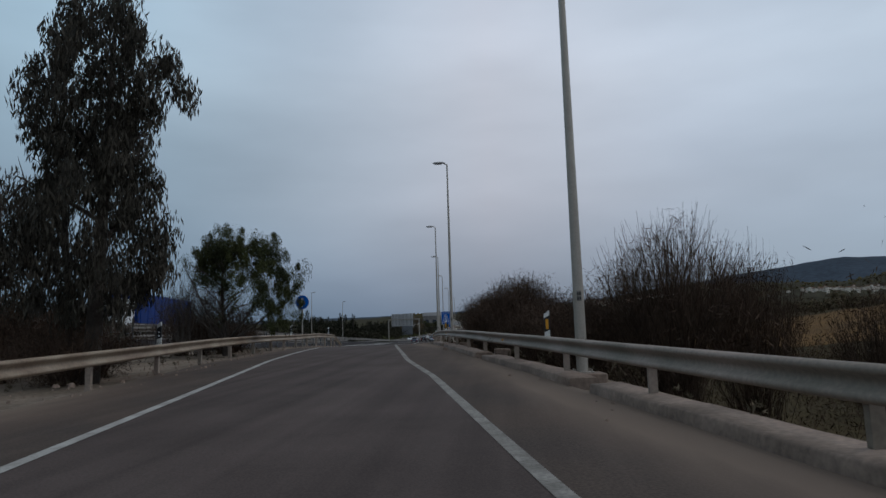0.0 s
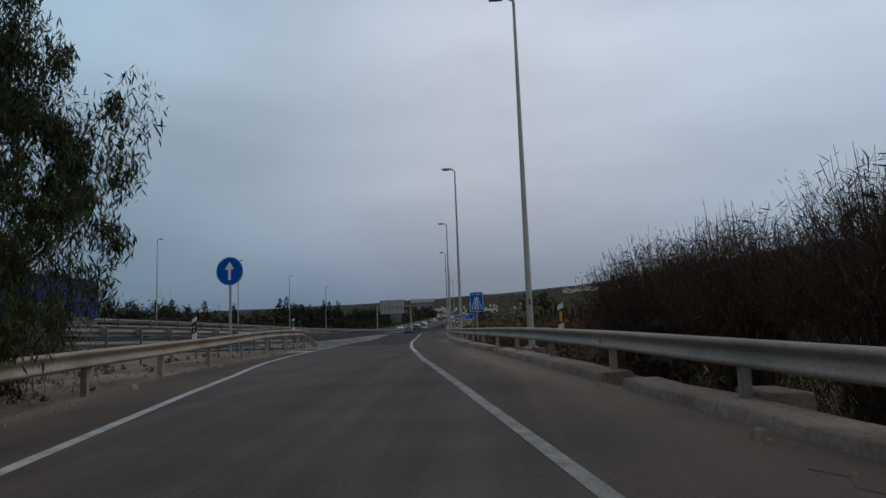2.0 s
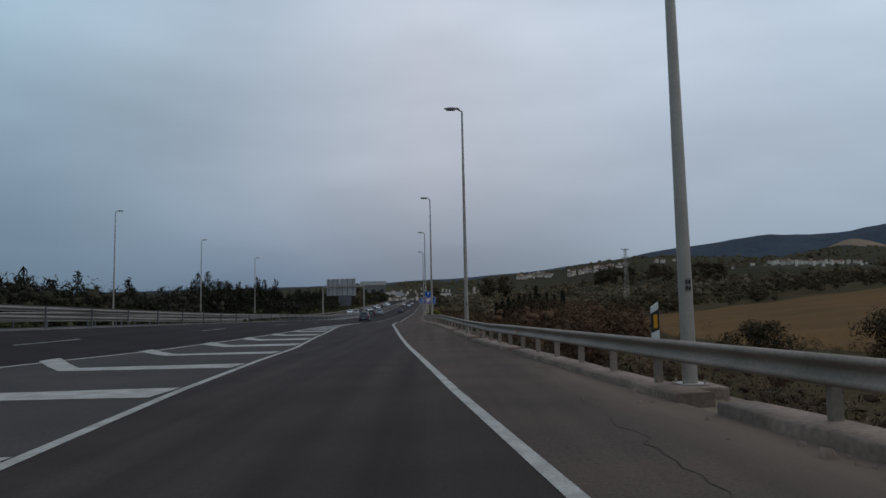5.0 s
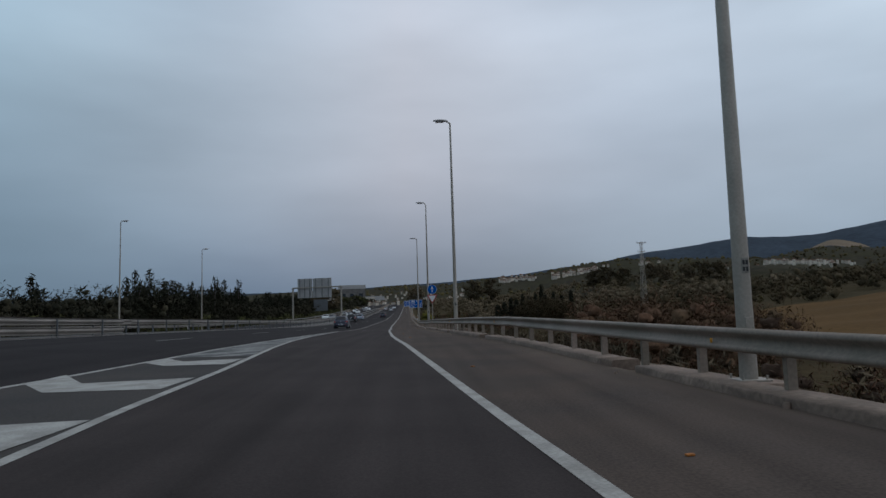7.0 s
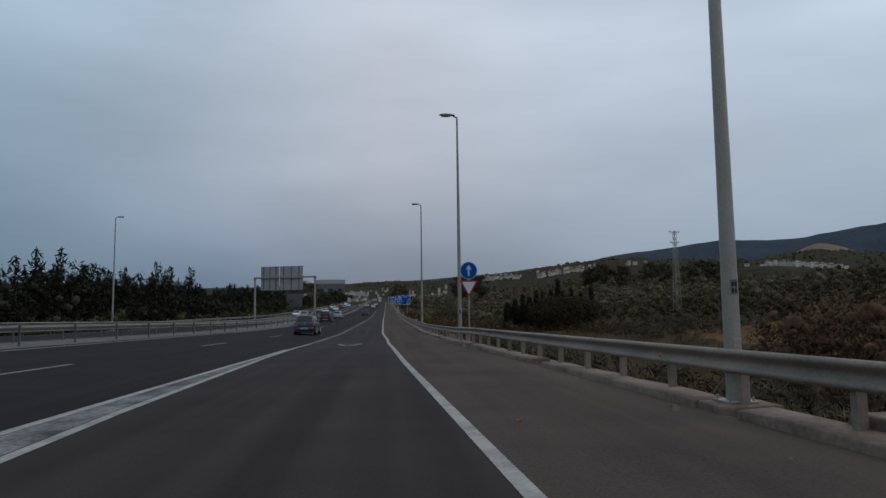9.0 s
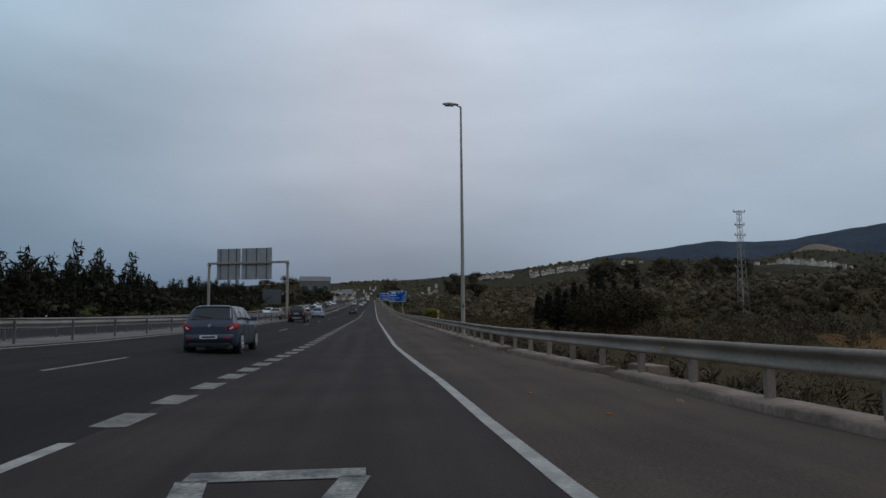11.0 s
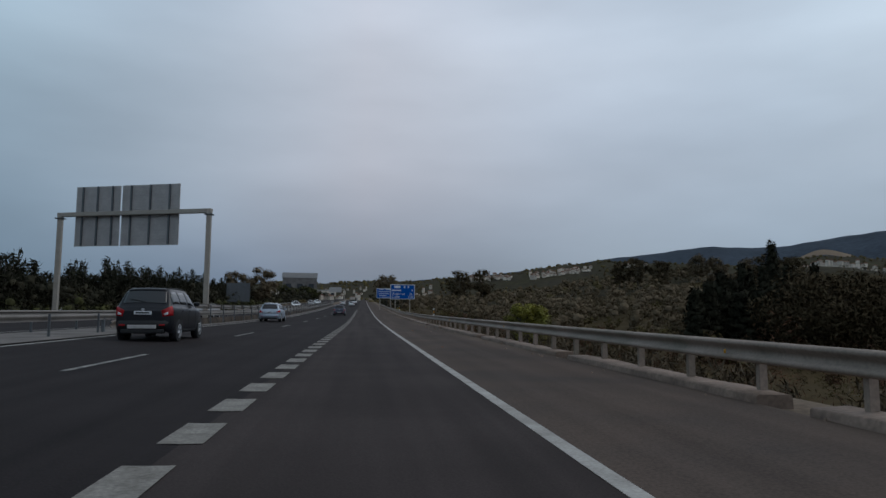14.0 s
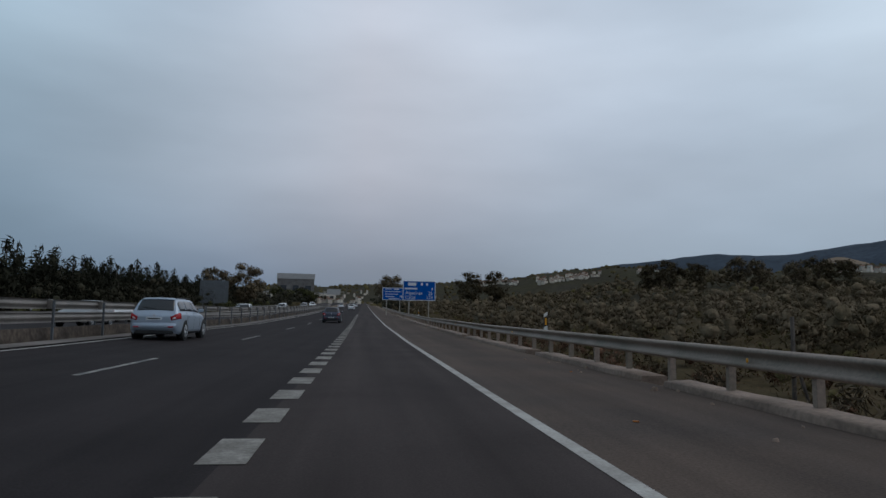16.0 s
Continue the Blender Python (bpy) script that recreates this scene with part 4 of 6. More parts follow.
def near_hill(x, y):
    r, az = polar(x, y)
    wob = 1 + 0.02 * np.sin(az * 0.9 + 1) + 0.012 * np.sin(az * 2.3) + 0.02 * np.sin(r * 0.013 + az * 0.7)
    up = smooth01((r - 420) / 760)
    spur = spur_top(az) * (1 + 0.12 * np.sin(az * 0.8) + 0.08 * np.sin(r * 0.03)) * smooth01((r - 235) / 150)
    spur = np.maximum(spur, village_ridge(np.asarray(x, dtype=float), np.asarray(y, dtype=float)))
    return np.maximum(np.maximum(land(x, y) - 1.0, spur - 0.5), -2 + hill_scale * hill_top(az) * wob * up * (1 - 0.5 * smooth01((r - 1250) / 300)))


def hill_mesh(name, r0, r1, nr, a0, a1, na, fz, material, label):
    r = np.linspace(r0, r1, nr)
    a = np.radians(np.linspace(a0, a1, na))
    R, A = np.meshgrid(r, a)
    X, Y = R * np.sin(A), 170 + R * np.cos(A)
    Z = fz(X, Y)
    i = np.arange(nr * na).reshape(na, nr)
    q = np.stack([i[:-1, :-1], i[:-1, 1:], i[1:, 1:], i[1:, :-1]], -1).reshape(-1, 4)
    return tagged(new(name, array_mesh(name, np.stack([X, Y, Z], -1).reshape(-1, 3), q, material, True)), label, "hill", "", "structure")


def far_hill(x, y):
    r, az = polar(x, y)
    wob = 1 + 0.01 * np.sin(az * 0.9 + 2) + 0.004 * np.sin(az * 2.7) + 0.003 * np.sin(az * 7.1)
    gully = 10 * np.sin(az * 2.3 + r * 0.004) * smooth01((2900 - r) / 900)
    return -5 + far_top(az) * wob * smooth01((r - 1500) / 1500) + gully * smooth01((r - 1500) / 400)


hill_mesh("hill_near", 225, 1600, 90, -42, 100, 180, near_hill, HILL_NEAR, "scrub-covered hillside with scattered white houses")
# the ridge takes its haze from the material's colour, not from the air
hill_mesh("hill_far", 1450, 3300, 30, -110, 110, 240, far_hill, HILL_HAZY, "distant mountain ridge with haze in its blue-grey colour")
# bare slope above the white village
rq = np.linspace(1080, 1300, 14)
aq = np.radians(np.linspace(33.6, 39.4, 22))
R, A = np.meshgrid(rq, aq)
X, Y = R * np.sin(A), 170 + R * np.cos(A)
u, v = (R - 1080) / 220, (np.degrees(A) - 36.5) / 2.9
Z = near_hill(X, Y) + 1.0 + 24 * smooth01(u) * np.clip(1 - v * v, 0, 1) - 6 * np.clip(v * v, 0, 1)
i = np.arange(14 * 22).reshape(22, 14)
q = np.stack([i[:-1, :-1], i[:-1, 1:], i[1:, 1:], i[1:, :-1]], -1).reshape(-1, 4)
tagged(new("bare_slope", array_mesh("bare_slope", np.stack([X, Y, Z], -1).reshape(-1, 3), q, QUARRY, True)), "pale bare knoll on the mountain side", "hill", "", "structure")


# ---------- foliage ----------
def leaves(rng, centers, radii, per, size, long=1.0, droop=0.0, shell=0.5):
    """Small rhombic leaves filling ellipsoid clumps; droop turns their long axis downward."""
    c = np.repeat(np.asarray(centers, float), per, axis=0)
    rad = np.repeat(np.asarray(radii, float), per, axis=0)
    n = len(c)
    d = rng.normal(size=(n, 3))
    d /= np.linalg.norm(d, axis=1)[:, None]
    p = c + d * rad * (rng.random(n) ** shell)[:, None]
    u = rng.normal(size=(n, 3))
    if droop:
        u = u * (1 - droop) + np.array([0, 0, -1.0]) * droop * 2
    u /= np.linalg.norm(u, axis=1)[:, None]
    w = np.cross(u, rng.normal(size=(n, 3)))
    w /= np.linalg.norm(w, axis=1)[:, None] + 1e-9
    s = size * (0.6 + 0.8 * rng.random(n))[:, None]
    a, b = u * s * long, w * s * 0.5
    V = np.stack([p - a, p + b, p + a, p - b], 1).reshape(-1, 3)
    return V, np.arange(4 * n).reshape(n, 4)


# a cube cut in four a side and blown up to a ball: the leafy heart of a clump
BALL_V = np.array([(x, y, z) for x in (-1, 0, 1) for y in (-1, 0, 1) for z in (-1, 0, 1) if (x, y, z) != (0, 0, 0)], float)
BALL_I = {tuple(int(q) for q in p): k for k, p in enumerate(BALL_V)}
BALL_Q = []
for ax in range(3):
    for side in (-1, 1):
        for a_ in (-1, 0):
            for b_ in (-1, 0):
                ring = [(a_, b_), (a_ + 1, b_), (a_ + 1, b_ + 1), (a_, b_ + 1)]
                if side < 0:
                    ring.reverse()
                BALL_Q.append([BALL_I[tuple(np.roll((side, p_, q_), ax).tolist())] for p_, q_ in ring])
BALL_Q = np.array(BALL_Q)
BALL_V /= np.linalg.norm(BALL_V, axis=1)[:, None]


def clump_mesh(name, centers, radii, tones, per, size, long, droop, material, shell=0.2, heart=0.5):
    """Leaf clumps round rough hearts, shaded as soft rounded masses."""
    c, rd, tn = np.asarray(centers, float), np.asarray(radii, float), np.asarray(tones, float)
    V1, F1 = leaves(rng, c, rd, per, size, long, droop, shell)
    ci = np.repeat(np.arange(len(c)), per * 4)
    # every leaf turns its face outward
    Q = V1.reshape(-1, 4, 3)
    face = np.cross(Q[:, 1] - Q[:, 0], Q[:, 3] - Q[:, 0])
    inward = np.einsum("ij,ij->i", face, (Q.mean(1) - c[ci[::4]]) / rd[ci[::4]] + np.array([0, 0, 0.3])) < 0
    F1[inward] = F1[inward][:, ::-1]
    m = len(BALL_V)
    V, Fq = V1, F1
    if heart:
        V2 = (c[:, None] + BALL_V[None] * rd[:, None] * heart * (0.65 + 0.65 * rng.random((len(c), m)))[..., None]).reshape(-1, 3)
        F2 = (BALL_Q[None] + (np.arange(len(c)) * m)[:, None, None]).reshape(-1, 4)
        V, Fq = np.concatenate([V1, V2]), np.concatenate([F1, F2 + len(V1)])
        ci = np.concatenate([ci, np.repeat(np.arange(len(c)), m)])
    me = array_mesh(name, V, Fq, material, True)
    N = (V - c[ci]) / rd[ci]
    N /= np.linalg.norm(N, axis=1)[:, None] + 1e-9
    N[:, 2] += 0.6
    N[:len(V1)] += 0.55 * np.repeat(rng.normal(size=(len(V1) // 4, 3)), 4, axis=0)
    N[len(V1):] += 0.4 * rng.normal(size=(len(V) - len(V1), 3))
    N /= np.linalg.norm(N, axis=1)[:, None] + 1e-9
    me.normals_split_custom_set_from_vertices(N.tolist())
    at = me.attributes.new("tone", "FLOAT", "POINT")
    at.data.foreach_set("value", tn[ci].astype(np.float32))
    return me


def stems(rng, base, spread, height, n, width=0.012, up=0.0, kids=3):
    """Thin upright stems that fan out and fork, as narrow tapering blades."""
    V, Fq = [], []
    for _ in range(n):
        a = rng.random() * 2 * math.pi
        lean = spread * math.sqrt(rng.random())
        h = height * (0.72 + 0.28 * rng.random()) * (1 - 0.36 * (lean / max(spread, 1e-6)) ** 2)
        p0 = np.array([base[0] + rng.normal() * 0.25, base[1] + rng.normal() * 0.25, base[2]])
        p3 = np.array([base[0] + math.cos(a) * lean, base[1] + math.sin(a) * lean, base[2] + h])
        p1 = p0 * 0.62 + p3 * 0.38
        p1[2] = base[2] + h * (0.42 + up)
        chain = [p0, p1, p0 * 0.25 + p3 * 0.75 + rng.normal(size=3) * 0.06, p3]
        branches = [chain]
        for _k in range(kids):
            s = chain[1] * 0.5 + chain[2] * 0.5 if rng.random() < 0.5 else chain[2]
            e = s + np.array([rng.normal() * 0.22, rng.normal() * 0.22, 0.35 + 0.5 * rng.random()]) * height / 4
            branches.append([s, s * 0.5 + e * 0.5 + rng.normal(size=3) * 0.03, e])
        for ch in branches:
            side = rng.normal(size=3)
            side[2] = 0
            side /= np.linalg.norm(side) + 1e-9
            m = len(ch)
            start = len(V)
            for k, p in enumerate(ch):
                wd = width * (1.25 - k / m) * (1.0 if ch is chain else 0.6)
                V.append(p - side * wd)
                V.append(p + side * wd)
            for k in range(m - 1):
                Fq.append((start + 2 * k, start + 2 * k + 1, start + 2 * k + 3, start + 2 * k + 2))
    return np.array(V), np.array(Fq)


def join(*sets):
    V, Fq, n = [], [], 0
    for v, f in sets:
        V.append(v)
        Fq.append(np.asarray(f) + n)
        n += len(v)
    return np.concatenate(V), np.concatenate(Fq)


def mesh_part(name, vf, material, parent, label=""):
    ob = new(name, array_mesh(name, vf[0], vf[1], material))
    ob.parent = parent
    if label:
        ob["label"] = label
    return ob


def limbs(rng, base, top, r, n, reach, twigs=5):
    """A forked tapered trunk with limbs; returns the bmesh and the limb ends."""
    bm = bmesh.new()
    ends = []
    base, top = Vector(base), Vector(top)
    mid = base.lerp(top, 0.4) + Vector((rng.normal() * 0.12, rng.normal() * 0.12, 0))
    tube(bm, base - Vector((0, 0, 0.3)), mid, r * 1.15, r * 0.75, 9)
    tube(bm, mid, top, r * 0.75, r * 0.25, 8)
    for k in range(n):
        s = 0.2 + 0.75 * (k + 0.5) / n
        p = base.lerp(mid, s / 0.4) if s < 0.4 else mid.lerp(top, (s - 0.4) / 0.6)
        a = k * 2.4 + rng.random()
        L = reach * (0.55 + 0.5 * rng.random()) * (1.15 - 0.5 * s)
        e = p + Vector((math.cos(a) * L, math.sin(a) * L, L * (0.35 + 0.5 * rng.random())))
        knee = p.lerp(e, 0.5) + Vector((rng.normal(), rng.normal(), 0.6)) * 0.12 * L
        rr = r * (0.5 - 0.3 * s)
        tube(bm, p, knee, rr, rr * 0.7, 6, False)
        tube(bm, knee, e, rr * 0.7, rr * 0.2, 6, False)
        ends.append(e)
        for _ in range(twigs):
            q = knee.lerp(e, rng.random())
            te = q + Vector((rng.normal(), rng.normal(), rng.normal() * 0.6 + 0.25)) * L * 0.28
            tube(bm, q, te, rr * 0.22, rr * 0.06, 4, False)
            ends.append(te)
    return bm, ends


rng = np.random.default_rng(7)


def eucalyptus(x, y, z, h, rad, label, n=140, per=270):
    t = thing("eucalyptus_tree", label, "tree")
    bm, ends = limbs(rng, (x, y, z), (x + 0.3, y, z + h * 0.9), 0.2, 14, rad * 0.8)
    tube(bm, (x - 0.6, y + 0.3, z - 0.3), (x - 1.0, y, z + h * 0.55), 0.14, 0.05, 8)
    part("trunk", bm, BARK, t)
    c, rd = [], []
    for k in range(n):
        s = (k + 0.5) / n
        zz = z + h * (0.17 + 0.79 * s)
        w = rad * (0.72 + 0.28 * math.sin(s * 9.0)) * (1.0 if s < 0.72 else max(0.25, 1.0 - (s - 0.72) * 2.4))
        w *= 1.12 if s > 0.55 else 0.6 + 0.95 * s
        a = k * 2.399
        rr = w * math.sqrt(0.15 + 0.85 * rng.random())
        c.append((x + math.cos(a) * rr, y + math.sin(a) * rr, zz + rng.normal() * 0.15))
        f = 0.55 + 0.45 * rng.random()
        rd.append((0.5 * f, 0.5 * f, 0.85 * f))
    mesh_part("crown", leaves(rng, c, rd, per, 0.04, 2.7, 0.65, 0.6), LEAF_DARK, t, "dark drooping leaves")
    return t


eucalyptus(5.2, 12.9, -0.3, 9.9, 2.55, "tall dark eucalyptus with drooping leaves beside the slip road")
eucalyptus(0.9, 14.6, -0.2, 5.7, 1.9, "smaller dark eucalyptus behind the tall one", 46, 200)


def pepper_tree(x, y, z, k):
    """k scales the crown; it leans a little towards the road."""
    t = thing("pepper_tree", "spreading green tree with bare lower branches behind the guardrail", "tree")
    bm, ends = limbs(rng, (x, y, z), (x - 0.2, y, z + 5.4 * k), 0.13, 22, 2.0 * k, 9)
    for dx, dz, r_ in ((-2.6, 4.6, 0.05), (1.6, 4.0, 0.06), (2.1, 2.7, 0.04), (-1.8, 2.4, 0.035), (-3.0, 3.3, 0.03)):
        dx, dz = dx * k + 0.5, dz * k
        k_ = Vector((x + dx * 0.45, y + 0.2 * dx, z + dz * 0.5))
        tube(bm, (x, y, z + 0.5), k_, r_ * 1.5, r_, 7)
        tube(bm, k_, (x + dx, y + 0.3 * dx, z + dz), r_, r_ * 0.25, 6)
    part("trunk", bm, BARK, t)
    c, rd = [], []
    # lobes: offset across, height, radius, clumps, looseness
    for dx, dz, r_, n, lo in ((-0.9, 5.15, 1.2, 32, 0.5), (-1.4, 4.4, 1.2, 24, 0.6), (0.7, 4.9, 1.35, 34, 0.5), (2.0, 3.5, 1.25, 26, 0.55), (-0.3, 3.3, 1.4, 14, 0.6), (1.9, 2.2, 1.2, 20, 0.55), (-1.9, 4.6, 0.6, 5, 0.3)):
        dx, dz, r_ = dx * k + 0.6, dz * k, r_ * k
        for _ in range(2 * n):
            d = Vector((rng.normal(), rng.normal(), rng.normal() * 0.9)) * (0.30 + 0.3 * lo)
            d = d * (r_ * min(1.0, 1.15 / max(d.length, 1e-6)))
            c.append((x + dx + d.x, y + 0.25 * rng.normal() + d.y, z + dz + d.z))
            f = 0.14 + 0.30 * rng.random() ** 1.4
            rd.append((f, f, f * 1.5))
    mesh_part("crown", leaves(rng, c, rd, 250, 0.019, 3.2, 0.5, 0.6), LEAF_GREEN, t, "olive-green feathery leaves")
    tw = [stems(rng, (x + dx, y + dy, z + 0.4), 1.5, hh, 60, 0.008, 0.0, 7) for dx, dy, hh in ((-1.6, -0.5, 3.9), (-0.8, 0.5, 3.6), (-0.2, -0.3, 3.0), (0.2, 0.6, 2.6), (-2.3, 0, 3.2))]
    mesh_part("brushwood", join(*tw), BARK, t, "dark bare twigs")
    return t


def broom_bush(x, y, h, rad, label, n=200, mat_=None, dense=True, per=100):
    z = float(land(x, y))
    t = thing("broom_bush", label, "bush", "brown bushes behind the guardrail")
    H = h - z
    mesh_part("brushwood", stems(rng, (x, y, z), rad, H, n, 0.0065, 0.0, 7), mat_ or LEAF_BROWN, t)
    if dense:
        c = [(x + rng.normal() * rad * 0.42, y + rng.normal() * rad * 0.42, z + H * (0.12 + 0.45 * rng.random())) for _ in range(16)]
        # fine twigs fill the rounded top of the fan
        for k in range(24):
            a, q = k * 2.399, math.sqrt((k + 0.5) / 24)
            c.append((x + math.cos(a) * q * rad * 0.9, y + math.sin(a) * q * rad * 0.9, z + H * (0.88 - 0.34 * q * q - 0.14 * rng.random())))
        rd = [(0.45 + 0.25 * rng.random(),) * 3 for _ in c]
        mesh_part("foliage", leaves(rng, c, rd, per, 0.013, 7.0, -0.6, 0.6), mat_ or LEAF_BROWN, t)
    return t


pepper_tree(3.0, 26.5, 0.0, 0.92)
bb = "leafless dark brown broom-like bush behind the guardrail"
broom_bush(19.8, 14.6, 4.1, 2.4, bb, 420)
broom_bush(21.9, 15.4, 3.3, 1.7, bb, 300)
broom_bush(24.5, 14.0, 2.1, 1.6, bb)
for k in range(6):
    yy = 15.5 + 1.5 * k
    broom_bush(float(x_rail(yy)) + 2.1 + 0.5 * ((k * 7) % 3), yy, 1.75 + 0.18 * math.sin(k * 1.9), 1.5, bb, 200)
for k in range(9):
    yy = 23.5 + 1.75 * k
    top = 3.3 - 0.9 * float(smooth01((yy - 35) / 5)) + 0.3 * math.sin(k * 2.7)
    broom_bush(float(x_rail(yy)) + 2.3 + 0.9 * (k % 2) + 0.7 * float(smooth01((yy - 33) / 4)), yy, top, 1.75, bb, 260)
for k in range(4):
    yy = 18.0 + 3.0 * k
    broom_bush(float(x_rail(yy)) + 5.6 + (k % 2), yy, 2.0 + 0.35 * k, 1.9, bb, 160)


def reed(x, y, h, n):
    """A tuft of tall stalks, each with a drooping plume."""
    t = thing("reed_tuft", "tall dry reed stalks with feathery plumes above the hedge", "reeds", "reeds in the hedge")
    z = float(land(x, y))
    for k in range(n):
        bm = bmesh.new()
        dx, dy = rng.normal() * 0.3, rng.normal() * 0.3
        tip = Vector((x + dx * 1.8 - 0.1, y + dy * 1.8, h - 0.35 * rng.random()))
        foot = Vector((x + dx, y + dy, z - 0.1))
        mid = foot.lerp(tip, 0.6) + Vector((dx * 0.1, dy * 0.1, 0))
        tube(bm, foot, mid, 0.014, 0.01, 5, False)
        tube(bm, mid, tip, 0.01, 0.004, 5)
        part("stalk", bm, LEAF_REED, t)
        c = [tuple(tip + Vector((0.03 * q, 0, -0.08 * q))) for q in range(5)]
        mesh_part("plume", leaves(rng, c, [(0.05, 0.05, 0.09)] * 5, 22, 0.008, 5.0, 0.3, 0.6), LEAF_REED, t, "pale feathery plume")
    return t


reed(20.3, 23.5, 2.95, 4)
reed(19.8, 20.3, 2.75, 4)


for bx, by, bh in ((1.7, 29.6, 1.9), (1.0, 28.6, 2.3), (-0.2, 28.8, 2.6), (1.5, 31.2, 1.6), (2.2, 13.5, 1.7), (4.7, 12.6, 1.1), (4.2, 14.6, 1.2), (0.2, 17.5, 2.4), (-0.4, 21.0, 2.6)):
    broom_bush(bx, by, bh, 1.7, "dark leafless undergrowth beside the slip road", 200)


def scatter(name, label, n, xr, yr, hr, material, per, leaf, fz=land, keep=None, squash=0.9, category="shrubs", long=1.3, droop=0.0, lumps=3, heart=0.4, shell=0.3):
    """Uncountable growth: one mesh of leaf clumps standing on the land."""
    c, rd, tn = [], [], []
    tries = 0
    while len(c) < n * lumps and tries < n * 20:
        tries += 1
        x, y = xr[0] + (xr[1] - xr[0]) * rng.random(), yr[0] + (yr[1] - yr[0]) * rng.random()
        if keep is not None and not keep(x, y):
            continue
        h = hr[0] + (hr[1] - hr[0]) * rng.random() ** 1.4
        z = float(fz(x, y))
        if h > 2.4 and x > 80 and hides_village(x, y, z + 0.9 * h):
            continue
        tone = rng.random()
        for k in range(lumps):
            f = (0.24 + 0.2 * rng.random()) * (1.5 if lumps == 1 else 1.0)
            c.append((x + rng.normal() * h * 0.26, y + rng.normal() * h * 0.26, z + h * (0.22 + 0.5 * k / max(1, lumps - 1) + 0.05 * rng.normal())))
            g = 0.75 + 0.5 * rng.random()
            rd.append((h * f * g, h * f / g, h * f * squash * (0.8 + 0.35 * rng.random())))
            tn.append(min(1, max(0, tone + 0.15 * rng.normal())))
    ob_ = new(name, clump_mesh(name, c, rd, tn, per, leaf, long, droop, material, shell, heart))
    return tagged(ob_, label, category, "", "stuff")


# sites of the white houses: bearing and angle of height from the road, met with the hillside
site_rng = np.random.default_rng(11)
sites = []
for n_, az0, az1, el0, el1, spread in ((44, 8.9, 12.4, 3.1, 3.15, 0.3), (60, 13.8, 19.0, 3.3, 3.95, 0.36), (8, 21.8, 23.4, 4.0, 4.1, 0.2), (60, -9.0, 6.0, 1.7, 2.3, 0.9)):
    for _ in range(n_):
        u = site_rng.random()
        az_, el_ = math.radians(az0 + (az1 - az0) * u), el0 + (el1 - el0) * u - spread * site_rng.random()
        r_ = np.linspace(430, 1300, 120)
        hx, hy = r_ * math.sin(az_), 170 + r_ * math.cos(az_)
        ang = np.degrees(np.arctan2(near_hill(hx, hy) + 3.0, r_))
        k = int(np.argmax(ang >= el_)) if (ang >= el_).any() else int(np.argmax(ang > 0.93 * ang.max()))
        sites.append((float(hx[k]), float(hy[k])))
village_from = len(sites)
for _ in range(120):
    u, w = site_rng.random(), site_rng.normal() * 16
    sites.append((251 + 230 * u + 0.76 * w, 534 + 266 * u - 0.65 * w))
site_xy = np.array(sites)


def open_view(x, y):
    """False on the slope just below a house, where the ground is kept clear."""
    r0, a0 = polar(x, y)
    r1, a1 = polar(site_xy[:, 0], site_xy[:, 1])
    return not bool(np.any((np.abs(a1 - a0) < 0.9) & (r1 - r0 > -8) & (r1 - r0 < 90)))


def hides_village(x, y, top):
    """True where a tree top would stand before the white village as seen from the road."""
    for vx, vy in ((8.5, 30.0), (2.3, 90.0), (0.0, 185.0)):
        a0 = math.atan2(x - vx, y - vy)
        if math.atan2(246 - vx, 534 - vy) - 0.01 < a0 < math.atan2(486 - vx, 796 - vy) + 0.02 and y < 620:
            if top - 1.2 > 0.057 * math.hypot(x - vx, y - vy):
                return True
    return False


in_field = lambda x, y: x > 31 + 0.0045 * (y - 150) ** 2 and x < 216 and 62 < y < 208
clear_right = lambda x, y: x > x_rail(y) + 3.0 and not in_field(x, y)
scatter("scrub", "reddish brown roadside scrub below the embankment", 240, (8, 48), (36, 235), (1.1, 2.6), SCRUB_BROWN, 74, 0.034, keep=lambda x, y: x > x_rail(y) + 5.0 and not in_field(x, y), long=2.2, droop=-0.3, heart=0, shell=0.4)
scatter("scrub", "fine brown twigs and weeds close behind the guardrail", 250, (5, 22), (30, 290), (0.8, 1.8), SCRUB_BROWN, 80, 0.016, keep=lambda x, y: 1.6 < x - x_rail(y) < 5.5, long=3.4, droop=-0.5, heart=0, shell=0.45)
scatter("scrub", "olive-green roadside scrub below the embankment", 230, (9, 60), (36, 260), (0.9, 2.3), LEAF_SHRUB, 72, 0.036, keep=lambda x, y: clear_right(x, y) and x > x_rail(y) + 5.0, long=1.8, droop=-0.2, heart=0, shell=0.4)
scatter("scrub", "reddish brown scrub on the slope beside the motorway", 300, (8, 40), (215, 420), (0.8, 1.9), SCRUB_BROWN, 50, 0.07, keep=clear_right, long=2.0, droop=-0.3)
scatter("scrub", "dark green scrub on the slope beside the motorway", 350, (14, 90), (225, 420), (0.9, 2.6), LEAF_SHRUB, 50, 0.085, keep=clear_right, long=1.6)
scatter("olive_trees", "grey-green olive trees on the slope beside the motorway", 130, (17, 120), (268, 430), (3.6, 6.4), LEAF_OLIVE, 56, 0.15, keep=lambda x, y: x > 17 + 0.12 * (y - 262), category="trees", lumps=7, long=1.6)
